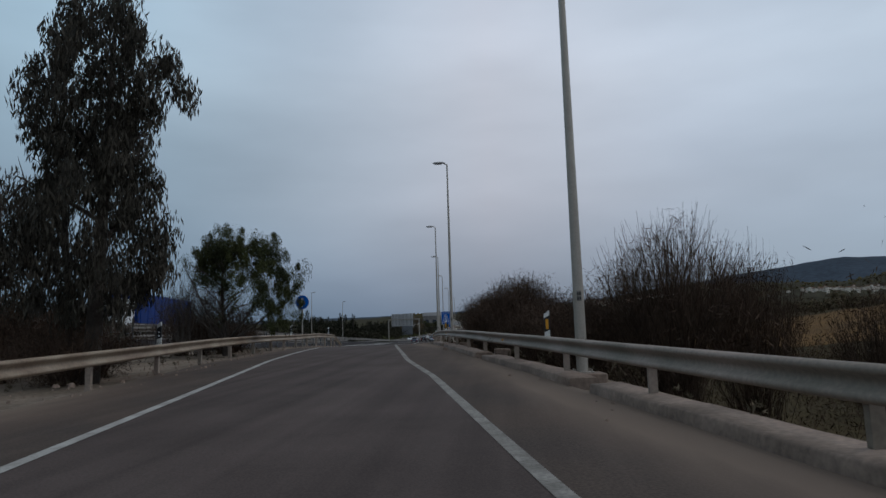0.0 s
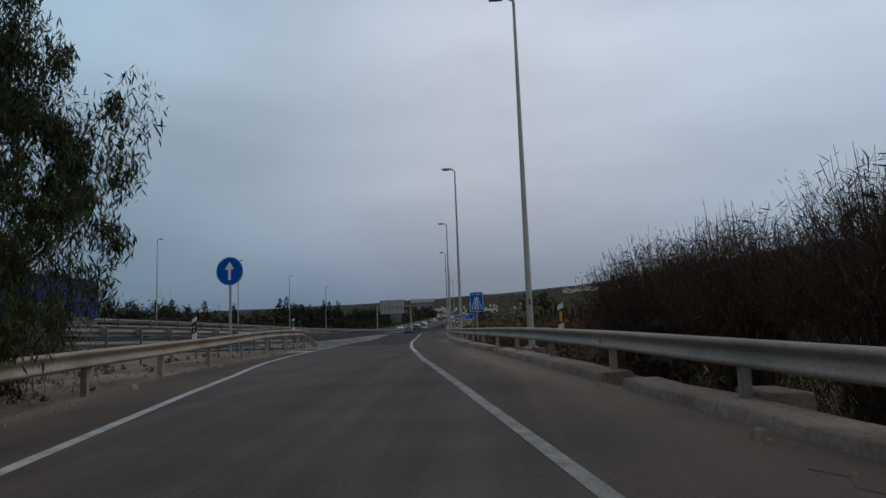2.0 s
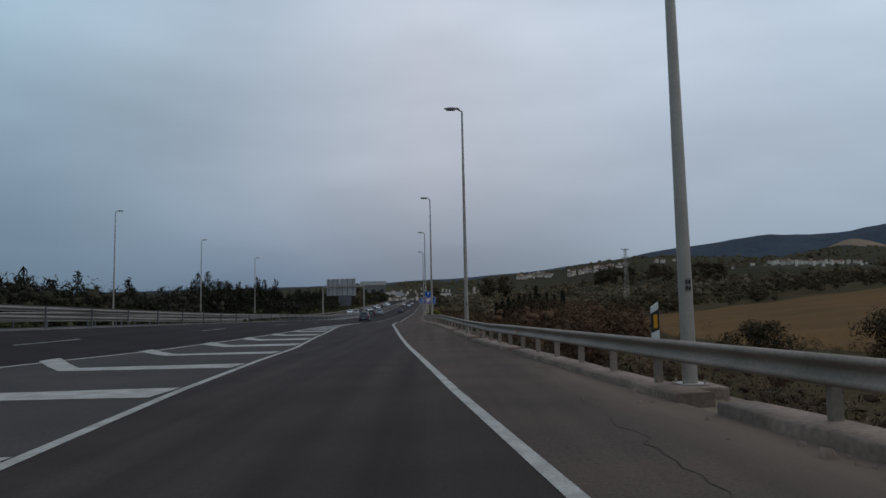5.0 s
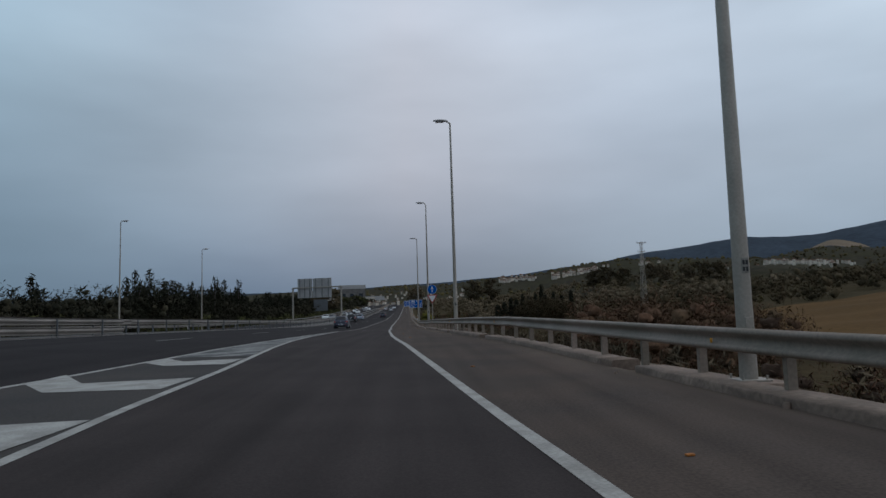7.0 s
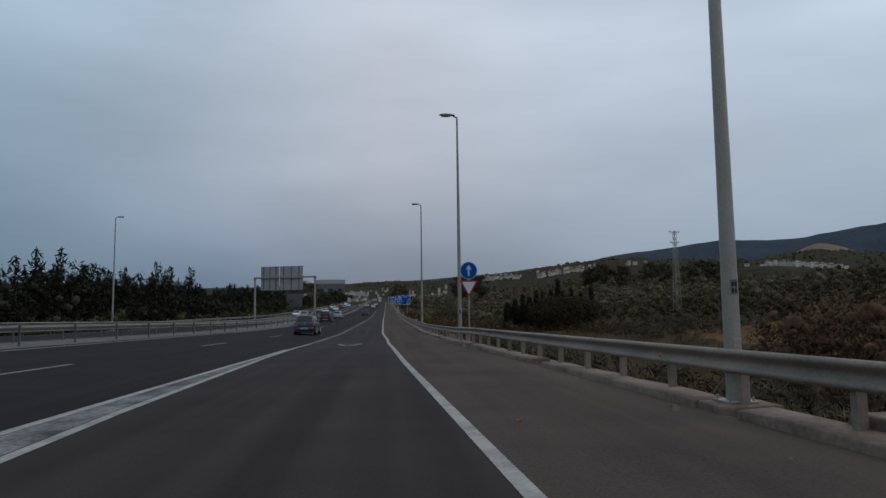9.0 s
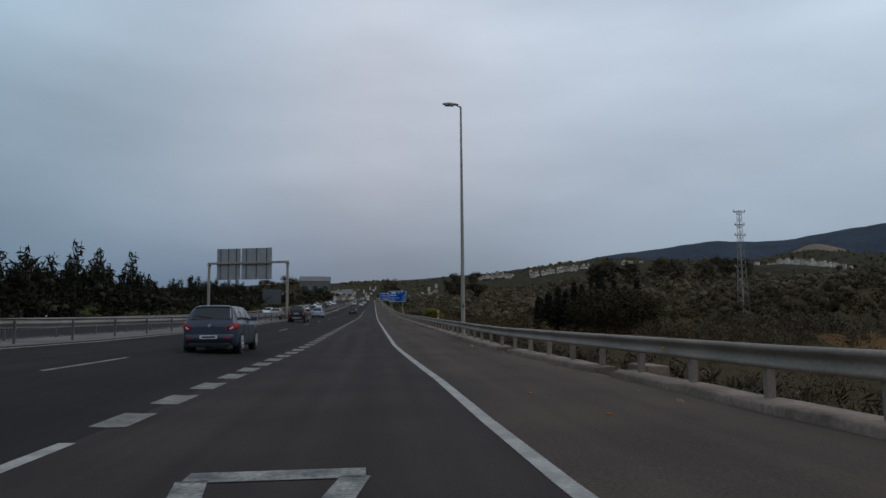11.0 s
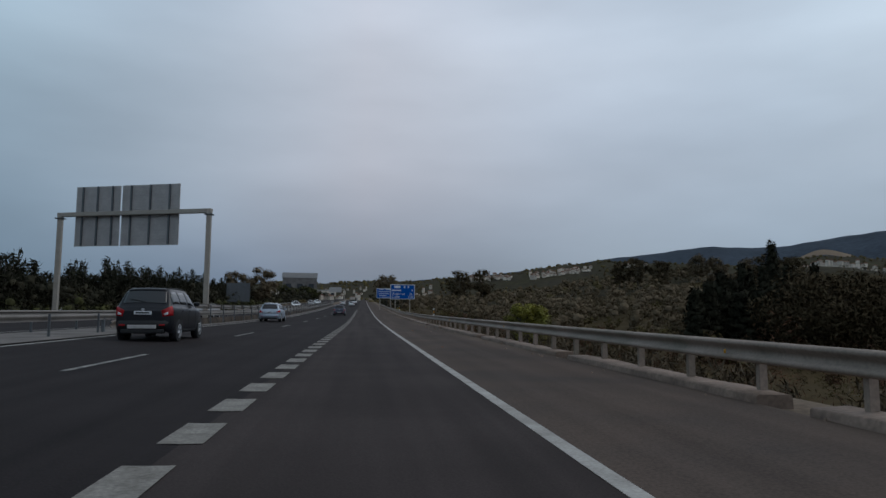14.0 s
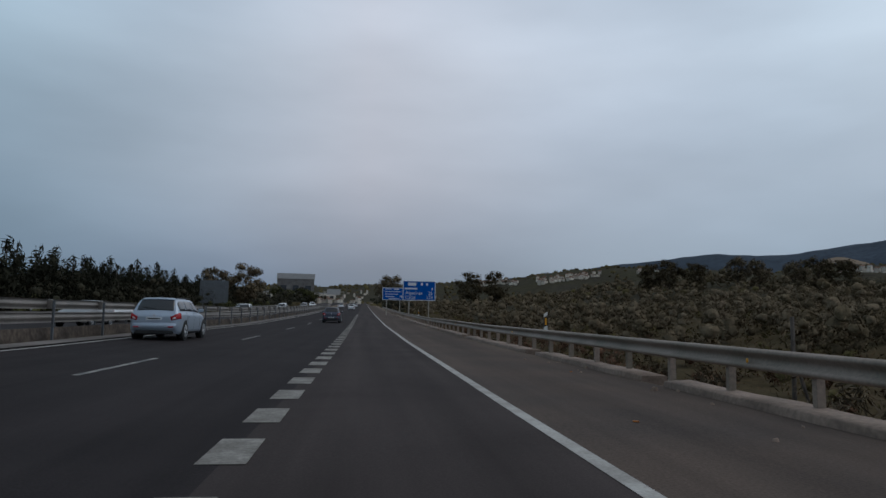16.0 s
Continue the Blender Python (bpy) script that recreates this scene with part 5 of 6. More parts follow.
scatter("olive_wood", "grey-green olive and wild shrub wood", 470, (30, 260), (330, 580), (3.2, 7.0), LEAF_OLIVE, 26, 0.24, lumps=4, fz=near_hill, keep=lambda x, y: x > 30 - 0.05 * (y - 300), category="trees")
scatter("dark_wood", "dark wood at the edge of the field", 290, (100, 330), (120, 480), (4.0, 8.5), WOOD_DARK, 30, 0.28, fz=near_hill, keep=lambda x, y: not in_field(x, y) and x > 95 + 0.1 * (y - 150), category="trees")
scatter("dark_wood", "dark trees between field and motorway", 130, (50, 150), (205, 300), (2.5, 6.0), WOOD_DARK, 56, 0.15, keep=lambda x, y: x > 40, category="trees", lumps=4)
scatter("hill_wood", "scattered trees on the hillside", 2100, (-160, 900), (420, 1350), (2.6, 5.6), LEAF_SHRUB, 10, 0.5, fz=near_hill, keep=lambda x, y: polar(x, y)[0] > 300 and open_view(x, y), category="trees", lumps=1, heart=0.8)
scatter("hill_wood", "dark trees on the hillside", 700, (60, 1000), (150, 1000), (4, 7.5), WOOD_DARK, 14, 0.5, fz=near_hill, keep=lambda x, y: 300 < polar(x, y)[0] < 950 and not in_field(x, y) and open_view(x, y), category="trees", lumps=2, heart=0.8)
scatter("scrub", "low dark brown undergrowth covering the embankment", 340, (8, 30), (28, 130), (0.5, 1.3), LEAF_BROWN, 64, 0.02, keep=lambda x, y: 1.2 < x - x_rail(y) < 15.0, lumps=2, squash=0.7, long=2.8, droop=-0.4, heart=0.45, shell=0.4)
scatter("verge_grass", "dry grass and weeds behind the kerb", 280, (2, 26), (-5, 260), (0.25, 0.6), LEAF_REED, 12, 0.03, keep=lambda x, y: 0.55 < x - x_rail(y) < 3.2, long=3.0, droop=-0.6, heart=0, shell=0.5)
scatter("dry_grass", "ochre dry grass between kerb and scrub", 420, (2, 16), (95, 235), (0.3, 0.75), LEAF_REED, 12, 0.03, keep=lambda x, y: 0.6 < x - x_rail(y) < 4.0, long=4.5, droop=-0.7, heart=0, shell=0.5)
scatter("verge_weeds", "dead weeds beside the slip road", 90, (-10, 24), (-5, 58), (0.1, 0.3), LEAF_REED, 26, 0.012, fz=lambda x, y: float(surf(x, y)) - 0.05 + max(0.0, float(bank(x, y))), keep=lambda x, y: -4.5 < x - x_left_rail(y) < -0.35, long=4.0, droop=-0.5, heart=0, shell=0.5)
scatter("dark_wood", "tall dark bushes between motorway and field", 105, (13, 36), (108, 156), (3.6, 5.2), SCRUB_BROWN, 130, 0.05, keep=lambda x, y: x - 6.8 < 0.25 * (y - 42.9) and x > x_rail(y) + 4.5 and 0.42 * (y - 97.4) < x - 1.8 < 0.95 * (y - 97.4), category="trees", lumps=5, long=2.4, droop=-0.4, shell=0.4, heart=0.22)
scatter("reeds", "tall pale dry reeds in the ditch", 70, (36, 52), (196, 234), (1.6, 2.6), LEAF_REED, 60, 0.05, long=7.0, droop=-0.75, heart=0, shell=0.5)
scatter("hedge", "flowering oleander hedge beyond the oncoming carriageway", 190, (-36, -28), (60, 420), (1.2, 2.7), LEAF_HEDGE, 50, 0.085, keep=lambda x, y: x < x_median(y) - 17.5, long=1.7)
scatter("left_wood", "dense dark wood beyond the motorway", 90, (-140, -44), (-20, 520), (3, 5.2), WOOD_LEFT, 34, 0.2, keep=lambda x, y: x < x_median(y) - 28, category="trees")
scatter("left_wood", "thick dark undergrowth of the roadside wood", 260, (-75, -36), (-10, 235), (5.6, 8.4), WOOD_LEFT, 58, 0.11, long=2.2, droop=-0.4, lumps=5, heart=0.22, keep=lambda x, y: x_median(y) - 46 < x < x_median(y) - 31, category="trees")
scatter("left_wood", "thick dark undergrowth of the roadside wood", 135, (-66, -36), (235, 430), (5.0, 7.6), WOOD_LEFT, 48, 0.13, long=2.0, droop=-0.4, lumps=5, heart=0.22, keep=lambda x, y: x_median(y) - 44 < x < x_median(y) - 27, category="trees")
scatter("left_wood", "tall dark wood beyond the motorway", 120, (-120, -46), (235, 470), (4.2, 6.8), WOOD_LEFT, 24, 0.28, category="trees")
scatter("left_wood", "roadside trees far along the motorway", 60, (4, 17), (470, 820), (4.5, 8.5), WOOD_LEFT, 26, 0.2, keep=lambda x, y: x > x_rail(y) + 2.5, category="trees")
scatter("scrub", "dark brown undergrowth behind the bushes", 240, (17, 42), (2, 38), (2.0, 4.3), LEAF_BROWN, 84, 0.018, keep=lambda x, y: x > x_rail(y) + 3.2, long=4.0, droop=-0.5, heart=0, shell=0.5)
scatter("left_wood", "far woods on the plain", 240, (-700, -140), (150, 1100), (5, 8), WOOD_LEFT, 8, 0.4, category="trees", lumps=2, heart=0.8)
scatter("left_wood", "roadside woods in the distance", 140, (-60, -28), (420, 760), (4, 7), WOOD_LEFT, 24, 0.3, category="trees")
scatter("left_wood", "roadside woods in the distance", 140, (12, 60), (430, 800), (4, 8), LEAF_OLIVE, 24, 0.32, category="trees")


def spire_tree(h, w):
    t = thing("casuarina_tree", "dark pointed evergreen tree in the row beyond the motorway", "tree", "row of evergreen trees")
    bm = bmesh.new()
    tube(bm, (0, 0, -0.5), (0, 0, h * 0.9), 0.14, 0.03, 7)
    part("trunk", bm, BARK, t)
    c, rd = [], []
    # one main leader and a few lower ones, each a narrow plume
    for lx, ly, top in ((0, 0, 1.0), (0.42 * w, 0.1, 0.78), (-0.38 * w, 0.3 * w, 0.84), (0.05, -0.4 * w, 0.7)):
        for k in range(9):
            s = (k + 0.5) / 9
            rr = 0.16 * w * (1 - s)
            c.append((lx * (0.5 + 0.5 * s) + rng.normal() * rr, ly * (0.5 + 0.5 * s) + rng.normal() * rr, h * top * (0.08 + 0.9 * s)))
            f = w * (0.17 + 0.38 * (1 - s) ** 0.7)
            rd.append((f, f, h * 0.085))
    mesh_part("crown", leaves(rng, c, rd, 18, 0.15, 2.6, -0.6, 0.6), LEAF_PINE, t)
    return t


kinds = [spire_tree(6.4, 2.3), spire_tree(5.6, 2.6), spire_tree(6.9, 2.2), spire_tree(5.0, 2.5)]
n_ = 0
for row, (dx, n) in enumerate(((24, 125), (27, 100))):
    for k in range(n):
        yy = 20 + (430 / n) * (k + rng.random() * 0.8)
        xx = float(x_median(yy)) - dx - 3.0 * rng.random() - 4
        m = pose(xx, yy, float(land(xx, yy)) - 0.1, 0, 0, 360 * rng.random())
        if n_ < 4:
            kinds[n_].matrix_world = m
        else:
            sc = 1.38 + 0.2 * float(smooth01((yy - 190) / 30)) - 0.16 * float(smooth01((yy - 262) / 20))
            copy_thing(kinds[int(rng.integers(4))], pose(xx - (10 if yy < 190 else 4), yy, float(land(xx, yy)) - (0.5 if yy < 190 else 0.2), 0, 0, 360 * rng.random()) @ Matrix.Diagonal((sc, sc, sc * (0.85 + 0.3 * rng.random()), 1)))
        n_ += 1


def cypress(x, y, h, w):
    t = thing("cypress_tree", "slender black-green cypress beside the motorway", "tree", "cypresses by the embankment")
    z = float(land(x, y))
    bm = bmesh.new()
    tube(bm, (x, y, z - 0.4), (x, y, z + h * 0.9), 0.12, 0.03, 7)
    part("trunk", bm, BARK, t)
    c, rd = [], []
    for k in range(26):
        s = (k + 0.5) / 26
        rr = w * 0.35 * math.sin(min(1, s * 1.6 + 0.25) * math.pi * 0.5) * (1.05 - s)
        c.append((x + math.cos(k * 2.4) * rr, y + math.sin(k * 2.4) * rr, z + h * (0.06 + 0.92 * s)))
        f = w * (0.22 + 0.3 * (1 - s))
        rd.append((f, f, h * 0.08))
    crown = new("crown", clump_mesh("crown", c, rd, [0.5] * len(c), 70, 0.12, 2.2, -0.6, LEAF_PINE, 0.35, 0.6))
    crown.parent = t


# foot, height of the top above the road, width
for cx_, cy_, ct, cw in ((36.4, 246.9, 7.0, 2.0), (37.6, 248.2, 4.6, 1.8), (34.6, 245.6, 4.8, 1.7), (32.6, 244.4, 4.2, 1.8), (30.8, 242.6, 4.6, 1.7), (29.2, 241.6, 3.4, 2.1), (27.6, 240.4, 3.8, 2.0), (25.8, 239.0, 2.9, 2.2), (24.2, 238.2, 2.3, 2.1), (33.4, 242.6, 2.8, 2.3), (35.8, 244.4, 3.2, 2.2), (28.4, 238.8, 2.2, 2.4), (31.2, 240.4, 2.4, 2.4), (40.2, 250.4, 5.2, 1.8), (42.6, 251.8, 4.4, 2.0), (45.5, 253.5, 5.6, 1.9)):
    cypress(cx_, cy_, ct - float(land(cx_, cy_)), cw)


def round_tree(x, y, z, h, rad, label, material, leaf=0.2, n=46, per=100, heart=0.4):
    t = thing("broadleaf_tree", label, "tree")
    bm, ends = limbs(rng, (x, y, z), (x, y, z + h * 0.8), 0.25, 10, rad * 0.8, 3)
    part("trunk", bm, BARK, t)
    c, rd = [], []
    for k in range(n):
        a, s = k * 2.399, rng.random()
        rr = rad * math.sqrt(rng.random()) * (0.55 + 0.45 * math.sin(s * math.pi))
        c.append((x + math.cos(a) * rr, y + math.sin(a) * rr, z + h * (0.24 + 0.68 * s)))
        f = rad * (0.24 + 0.16 * rng.random())
        rd.append((f, f, f * 0.8))
    crown = new("crown", clump_mesh("crown", c, rd, [0.25 + 0.4 * rng.random() for _ in c], per, leaf, 1.5, 0.0, material, 0.3, heart))
    crown.parent = t


round_tree(8.4, 462, 4.0, 12.0, 5.2, "round grey-green tree beside the far motorway", LEAF_OLIVE, 0.2)
round_tree(47, 520, 6.0, 16.0, 7.0, "large dark pine on the slope", WOOD_DARK, 0.22)
round_tree(60, 528, 7.0, 16.0, 6.0, "large dark pine on the slope", WOOD_DARK, 0.22)
round_tree(-33, 402, 1.6, 13.0, 5.0, "tall eucalyptus behind the sign board", LEAF_OLIVE, 0.18)
round_tree(-40, 398, 1.6, 11.5, 4.4, "tall eucalyptus behind the sign board", LEAF_OLIVE, 0.18)
round_tree(33.0, 234.5, -3.2, 6.4, 5.2, "broad rounded evergreen bush below the embankment", WOOD_DARK, 0.11, 110, 150, 0.0)
round_tree(37.5, 237.5, -3.0, 6.2, 4.6, "broad rounded evergreen bush below the embankment", WOOD_DARK, 0.11, 90, 150, 0.0)
for tx, ty, th in ((-48.0, 586, 10.5), (-42.0, 584, 8.5), (-35.5, 588, 9.5), (-31.0, 585, 8.0)):
    round_tree(tx, ty, float(land(tx, ty)) - 0.3, th, 4.2, "olive-green tree before the grey hall", LEAF_HEDGE, 0.3, 30, 60)
round_tree(34.7, 96.0, -3.2, 3.5, 3.1, "ragged dark bush between road and field", WOOD_DARK, 0.075, 60, 120, 0.0)
round_tree(27.0, 99.4, -3.1, 3.0, 2.2, "small ragged dark bush between road and field", WOOD_DARK, 0.075, 40, 110, 0.0)
round_tree(13.5, 92.0, -2.6, 3.3, 1.7, "ragged brown bush behind the guardrail", SCRUB_BROWN, 0.06, 40, 180)
round_tree(6.7, 221.6, float(land(6.7, 221.6)) - 0.1, 1.0 - float(land(6.7, 221.6)), 1.0, "yellow-green broom bush behind the guardrail", LEAF_YELLOW, 0.035, 50, 240)
round_tree(7.4, 224.2, float(land(7.4, 224.2)) - 0.1, 0.55 - float(land(7.4, 224.2)), 1.1, "low yellow-green broom bush behind the guardrail", LEAF_YELLOW, 0.035, 40, 200)
# large dark trees standing out on the spur
for tx, ty, top, rad in ((118.9, 489.7, 26.0, 5.0), (126.5, 486.7, 27.8, 5.6), (135.3, 482.2, 26.6, 5.0), (150.2, 474.2, 28.2, 4.6), (157.0, 470.9, 27.0, 4.4), (167.9, 463.6, 26.4, 4.8), (174.5, 459.0, 28.0, 5.4), (182.0, 454.4, 26.4, 5.0)):
    tz = float(near_hill(tx, ty))
    if hides_village(tx, ty, top):
        continue
    round_tree(tx, ty, tz - 0.5, max(6.0, top - tz), rad, "large dark tree on the wooded spur", LEAF_OLIVE if rad < 5 else WOOD_DARK, 0.24, 44, 70)
BRICK = mat("orange_chip", (0.36, 0.12, 0.02), 0.8, var=0.2, scale=6, fine=60, bump=0.2)


# ---------- delineator posts ----------
def delineator(x, y, z, label="white delineator post with a black band and amber reflector", amber=True):
    t = thing("delineator_post", label, "road marker", "delineators along the rails")
    bm = bmesh.new()
    prism(bm, [(-0.06, -0.25), (0.06, -0.25), (0.06, 0.56), (-0.06, 0.48)], -0.02, 0.02)
    part("post", bm, WHITE_PLASTIC, t)
    bm = bmesh.new()
    prism(bm, [(-0.063, 0.07), (0.063, 0.12), (0.063, 0.45), (-0.063, 0.38)], -0.024, 0.024)
    part("band", bm, BLACK, t, "slanted black band")
    bm = bmesh.new()
    if amber:
        box(bm, -0.03, -0.028, 0.14, 0.032, -0.0245, 0.36)
        part("reflector", bm, AMBER, t, "amber reflector")
    else:
        for zz in (0.17, 0.27):
            tube(bm, (0, -0.029, zz), (0, -0.0245, zz), 0.024, 0.024, 12)
        part("reflector", bm, SIGN_WHITE, t, "two round white reflectors")
    t.matrix_world = pose(x, y, z)
    return t


first = delineator(float(x_rail(12.2)) + 0.26, 12.2, float(z_ramp(12.2)) + 0.80)
for yy in (34.0, 66.8, 190.0, 241.5, 291.0):
    copy_thing(first, pose(float(x_rail(yy)) + 0.26, yy, float(z_ramp(yy)) + 0.80))
second = delineator(float(x_left_rail(14.9)) - 0.28, 14.9, float(z_left(14.9)) + 0.85, "white delineator post with a black band and round reflectors", False)
for yy in (37.5, 52.8):
    copy_thing(second, pose(float(x_left_rail(yy)) - 0.28, yy, float(z_left(yy)) + 0.85))
for yy in range(150, 330, 25):
    copy_thing(second, pose(float(x_median(yy)) - 17.0, yy, float(z_median(yy)) + 0.4))

# concrete stubs standing behind the kerb
stub = None
for yy, dx in ((17.5, 0.28), (26.6, 0.3), (88.5, 0.35), (118.4, 0.3), (155.0, 0.3)):
    if stub is None:
        stub = thing("concrete_block", "broken concrete block behind the kerb", "concrete block", "blocks behind the kerb")
        bm = bmesh.new()
        box(bm, -0.24, -0.4, -0.3, 0.24, 0.4, 0.28, 0.04)
        for v in bm.verts:
            v.co += Vector((0.03 * math.sin(v.co.y * 9), 0.02 * math.sin(v.co.z * 11), 0.03 * math.sin(v.co.y * 5 + v.co.x * 8)))
        part("block", bm, CONCRETE, stub)
        stub.matrix_world = pose(float(x_rail(yy)) + dx + 0.2, yy, float(z_ramp(yy)))
    else:
        copy_thing(stub, pose(float(x_rail(yy)) + dx + 0.2, yy, float(z_ramp(yy)) - 0.05, 0, 0, 4))

# rubble and litter on the shoulders
rub = random.Random(5)
V, Fq = [], []
for _ in range(520):
    if rub.random() < 0.65:
        yy = rub.uniform(8, 60)
        xx = float(x_left_rail(yy)) + rub.uniform(-1.6, 0.6)
    else:
        yy = rub.uniform(5, 250)
        xx = float(x_rail(yy)) - 0.25 - abs(rub.gauss(0, 0.35))
    s = rub.uniform(0.012, 0.05) if rub.random() < 0.9 else rub.uniform(0.05, 0.11)
    zz = float(surf(xx, yy)) + max(0.0, float(bank(xx, yy)) + 0.02)
    b0 = len(V)
    for k in range(4):
        a = k * 1.57 + rub.uniform(-0.4, 0.4)
        V.append((xx + math.cos(a) * s, yy + math.sin(a) * s, zz - 0.01))
    for k in range(4):
        a = k * 1.57 + rub.uniform(-0.4, 0.4)
        V.append((xx + math.cos(a) * s * 0.6, yy + math.sin(a) * s * 0.6, zz + s * rub.uniform(0.5, 1.0)))
    Fq += [(b0 + k, b0 + (k + 1) % 4, b0 + 4 + (k + 1) % 4, b0 + 4 + k) for k in range(4)] + [(b0 + 4, b0 + 5, b0 + 6, b0 + 7)]
tagged(new("rubble", array_mesh("rubble", V, Fq, CONCRETE)), "loose stones and rubble along the verges", "rubble", "", "stuff")
for xx, yy in ((9.9, 38.8), (2.95, 112.0), (2.6, 120.3), (5.2, 84.8), (4.95, 88.0), (1.55, 170.4), (1.5, 189.3), (2.6, 150.2), (2.2, 152.5), (1.35, 211.5), (1.6, 228.2), (3.0, 235.0), (4.1, 96.0)):
    t = thing("brick_fragment", "small orange brick fragment lying on the asphalt", "debris", "fragments on the shoulder")
    bm = bmesh.new()
    box(bm, -0.035, -0.02, 0, 0.035, 0.02, 0.016, 0.004)
    part("chip", bm, BRICK, t)
    t.matrix_world = pose(xx, yy, float(surf(xx, yy)) + 0.002, 0, 0, 37 * yy)


# ---------- lattice pylon ----------
def lattice_pylon(x, y, z, h):
    t = thing("lattice_pylon", "grey steel lattice pylon with short cross arms", "pylon")
    def half(s):
        return 0.7 - 0.42 * min(1, s / 0.85)
    for sx in (-1, 1):
        for sy in (-1, 1):
            bm = bmesh.new()
            tube(bm, (sx * half(0), sy * half(0), 0), (sx * half(0.85), sy * half(0.85), h * 0.85), 0.045, 0.036, 4)
            tube(bm, (sx * half(0.85), sy * half(0.85), h * 0.85), (sx * half(1), sy * half(1), h), 0.036, 0.034, 4)
            part("leg", bm, STEEL, t)
    bm = bmesh.new()
    n = 16
    for k in range(n):
        a, b = k / n, (k + 1) / n
        for (ax, ay), (bx, by) in (((-1, -1), (1, -1)), ((1, -1), (1, 1)), ((1, 1), (-1, 1)), ((-1, 1), (-1, -1))):
            tube(bm, (ax * half(a), ay * half(a), h * a), (bx * half(b), by * half(b), h * b), 0.018, 0.018, 4, False)
            tube(bm, (bx * half(a), by * half(a), h * a), (ax * half(b), ay * half(b), h * b), 0.018, 0.018, 4, False)
    part("bracing", bm, STEEL, t)
    for zz, w in ((0.985, 1.35), (0.86, 1.1), (0.76, 1.2)):
        bm = bmesh.new()
        box(bm, -w, -0.06, h * zz - 0.06, w, 0.06, h * zz + 0.06)
        tube(bm, (-w, 0, h * zz), (0, 0, h * zz - 0.6), 0.03, 0.03, 4)
        tube(bm, (w, 0, h * zz), (0, 0, h * zz - 0.6), 0.03, 0.03, 4)
        arm = part("cross_arm", bm, STEEL, t)
        for sx in (-w * 0.9, 0, w * 0.9):
            bm = bmesh.new()
            for q in range(3):
                tube(bm, (sx, 0, h * zz + 0.06 + q * 0.1), (sx, 0, h * zz + 0.14 + q * 0.1), 0.09, 0.05, 8)
            part("insulator", bm, STEEL_DARK, arm)
    t.matrix_world = pose(x, y, z, 0, 0, 12)
    return t


lattice_pylon(64.8, 253.3, float(land(64.8, 253.3)) - 0.2, 18.2 - float(land(64.8, 253.3)))

# leaning wooden post with a stay behind the rail
t = thing("fence_post", "weathered wooden post with a leaning brace", "post")
bm = bmesh.new()
tube(bm, (0, 0, -0.3), (0.03, 0, 3.3), 0.06, 0.05, 8)
part("post", bm, BARK, t)
bm = bmesh.new()
tube(bm, (0.05, 0, 2.3), (1.0, 0.3, -0.2), 0.045, 0.04, 8)
part("brace", bm, BARK, t)
t.matrix_world = pose(9.3, 236.5, float(land(9.3, 236.5)))

# dark board beyond the oncoming carriageway
t = thing("sign_board", "large dark board seen from behind on steel posts", "sign")
bm = bmesh.new()
box(bm, -3.0, 0.02, 1.6, 3.0, 0.07, 6.6)
panel = part("panel", bm, STEEL_DARK, t)
bm = bmesh.new()
box(bm, -3.0, -0.03, 0, 3.0, 0.018, 0.39, 0.01)
plank = part("plank", bm, STEEL_DARK, panel)
plank.location.z = 1.6
for k in range(1, 12):
    ob = new("plank", plank.data)
    ob.parent = panel
    ob.location.z = 1.6 + 0.42 * k
for sx in (-2.2, 0, 2.2):
    bm = bmesh.new()
    box(bm, sx - 0.1, -0.12, -0.5, sx + 0.1, -0.002, 6.4, 0.01)
    part("post", bm, STEEL_DARK, t)
t.matrix_world = pose(-34.5, 372.0, float(land(-34.5, 372.0)) + 0.3, 0, 0, 8)

# pale gantry panel far along the motorway
t = thing("far_gantry", "pale overhead sign panel on a gantry far along the motorway", "gantry")
bm = bmesh.new()
box(bm, -3.0, 0, 4.6, 3.0, 0.08, 7.1, 0.02)
part("panel", bm, SIGN_BACK, t)
for sx in (-4.5, 4.5):
    bm = bmesh.new()
    box(bm, sx - 0.15, 0.1, -0.5, sx + 0.15, 0.4, 6.2, 0.02)
    part("column", bm, STEEL, t)
bm = bmesh.new()
box(bm, -4.7, 0.1, 5.7, 4.7, 0.4, 6.1, 0.02)
part("beam", bm, STEEL, t)
t.matrix_world = pose(-15.0, 520.0, 5.6)


# ---------- cars ----------
def car_paint(name, color, rough=0.3, metal=0.3):
    return mat(name, color, rough, metal, var=0.06, scale=1.0, fine=8, bump=0, spec=0.5)


TYRE = mat("tyre_rubber", (0.012, 0.012, 0.012), 0.85, var=0.1, scale=4, fine=40, bump=0.1)
RIM = mat("alloy_rim", (0.42, 0.43, 0.45), 0.35, 0.7, var=0.08, scale=4, fine=30, bump=0)
GLASS = mat("car_glass", (0.012, 0.015, 0.018), 0.08, var=0.05, scale=1, fine=5, bump=0, spec=0.7)
TAIL = mat("tail_lamp", (0.38, 0.012, 0.015), 0.25, var=0.1, scale=6, fine=40, bump=0)
TRIM = mat("black_trim", (0.014, 0.014, 0.015), 0.6, var=0.1, scale=4, fine=40, bump=0.05)


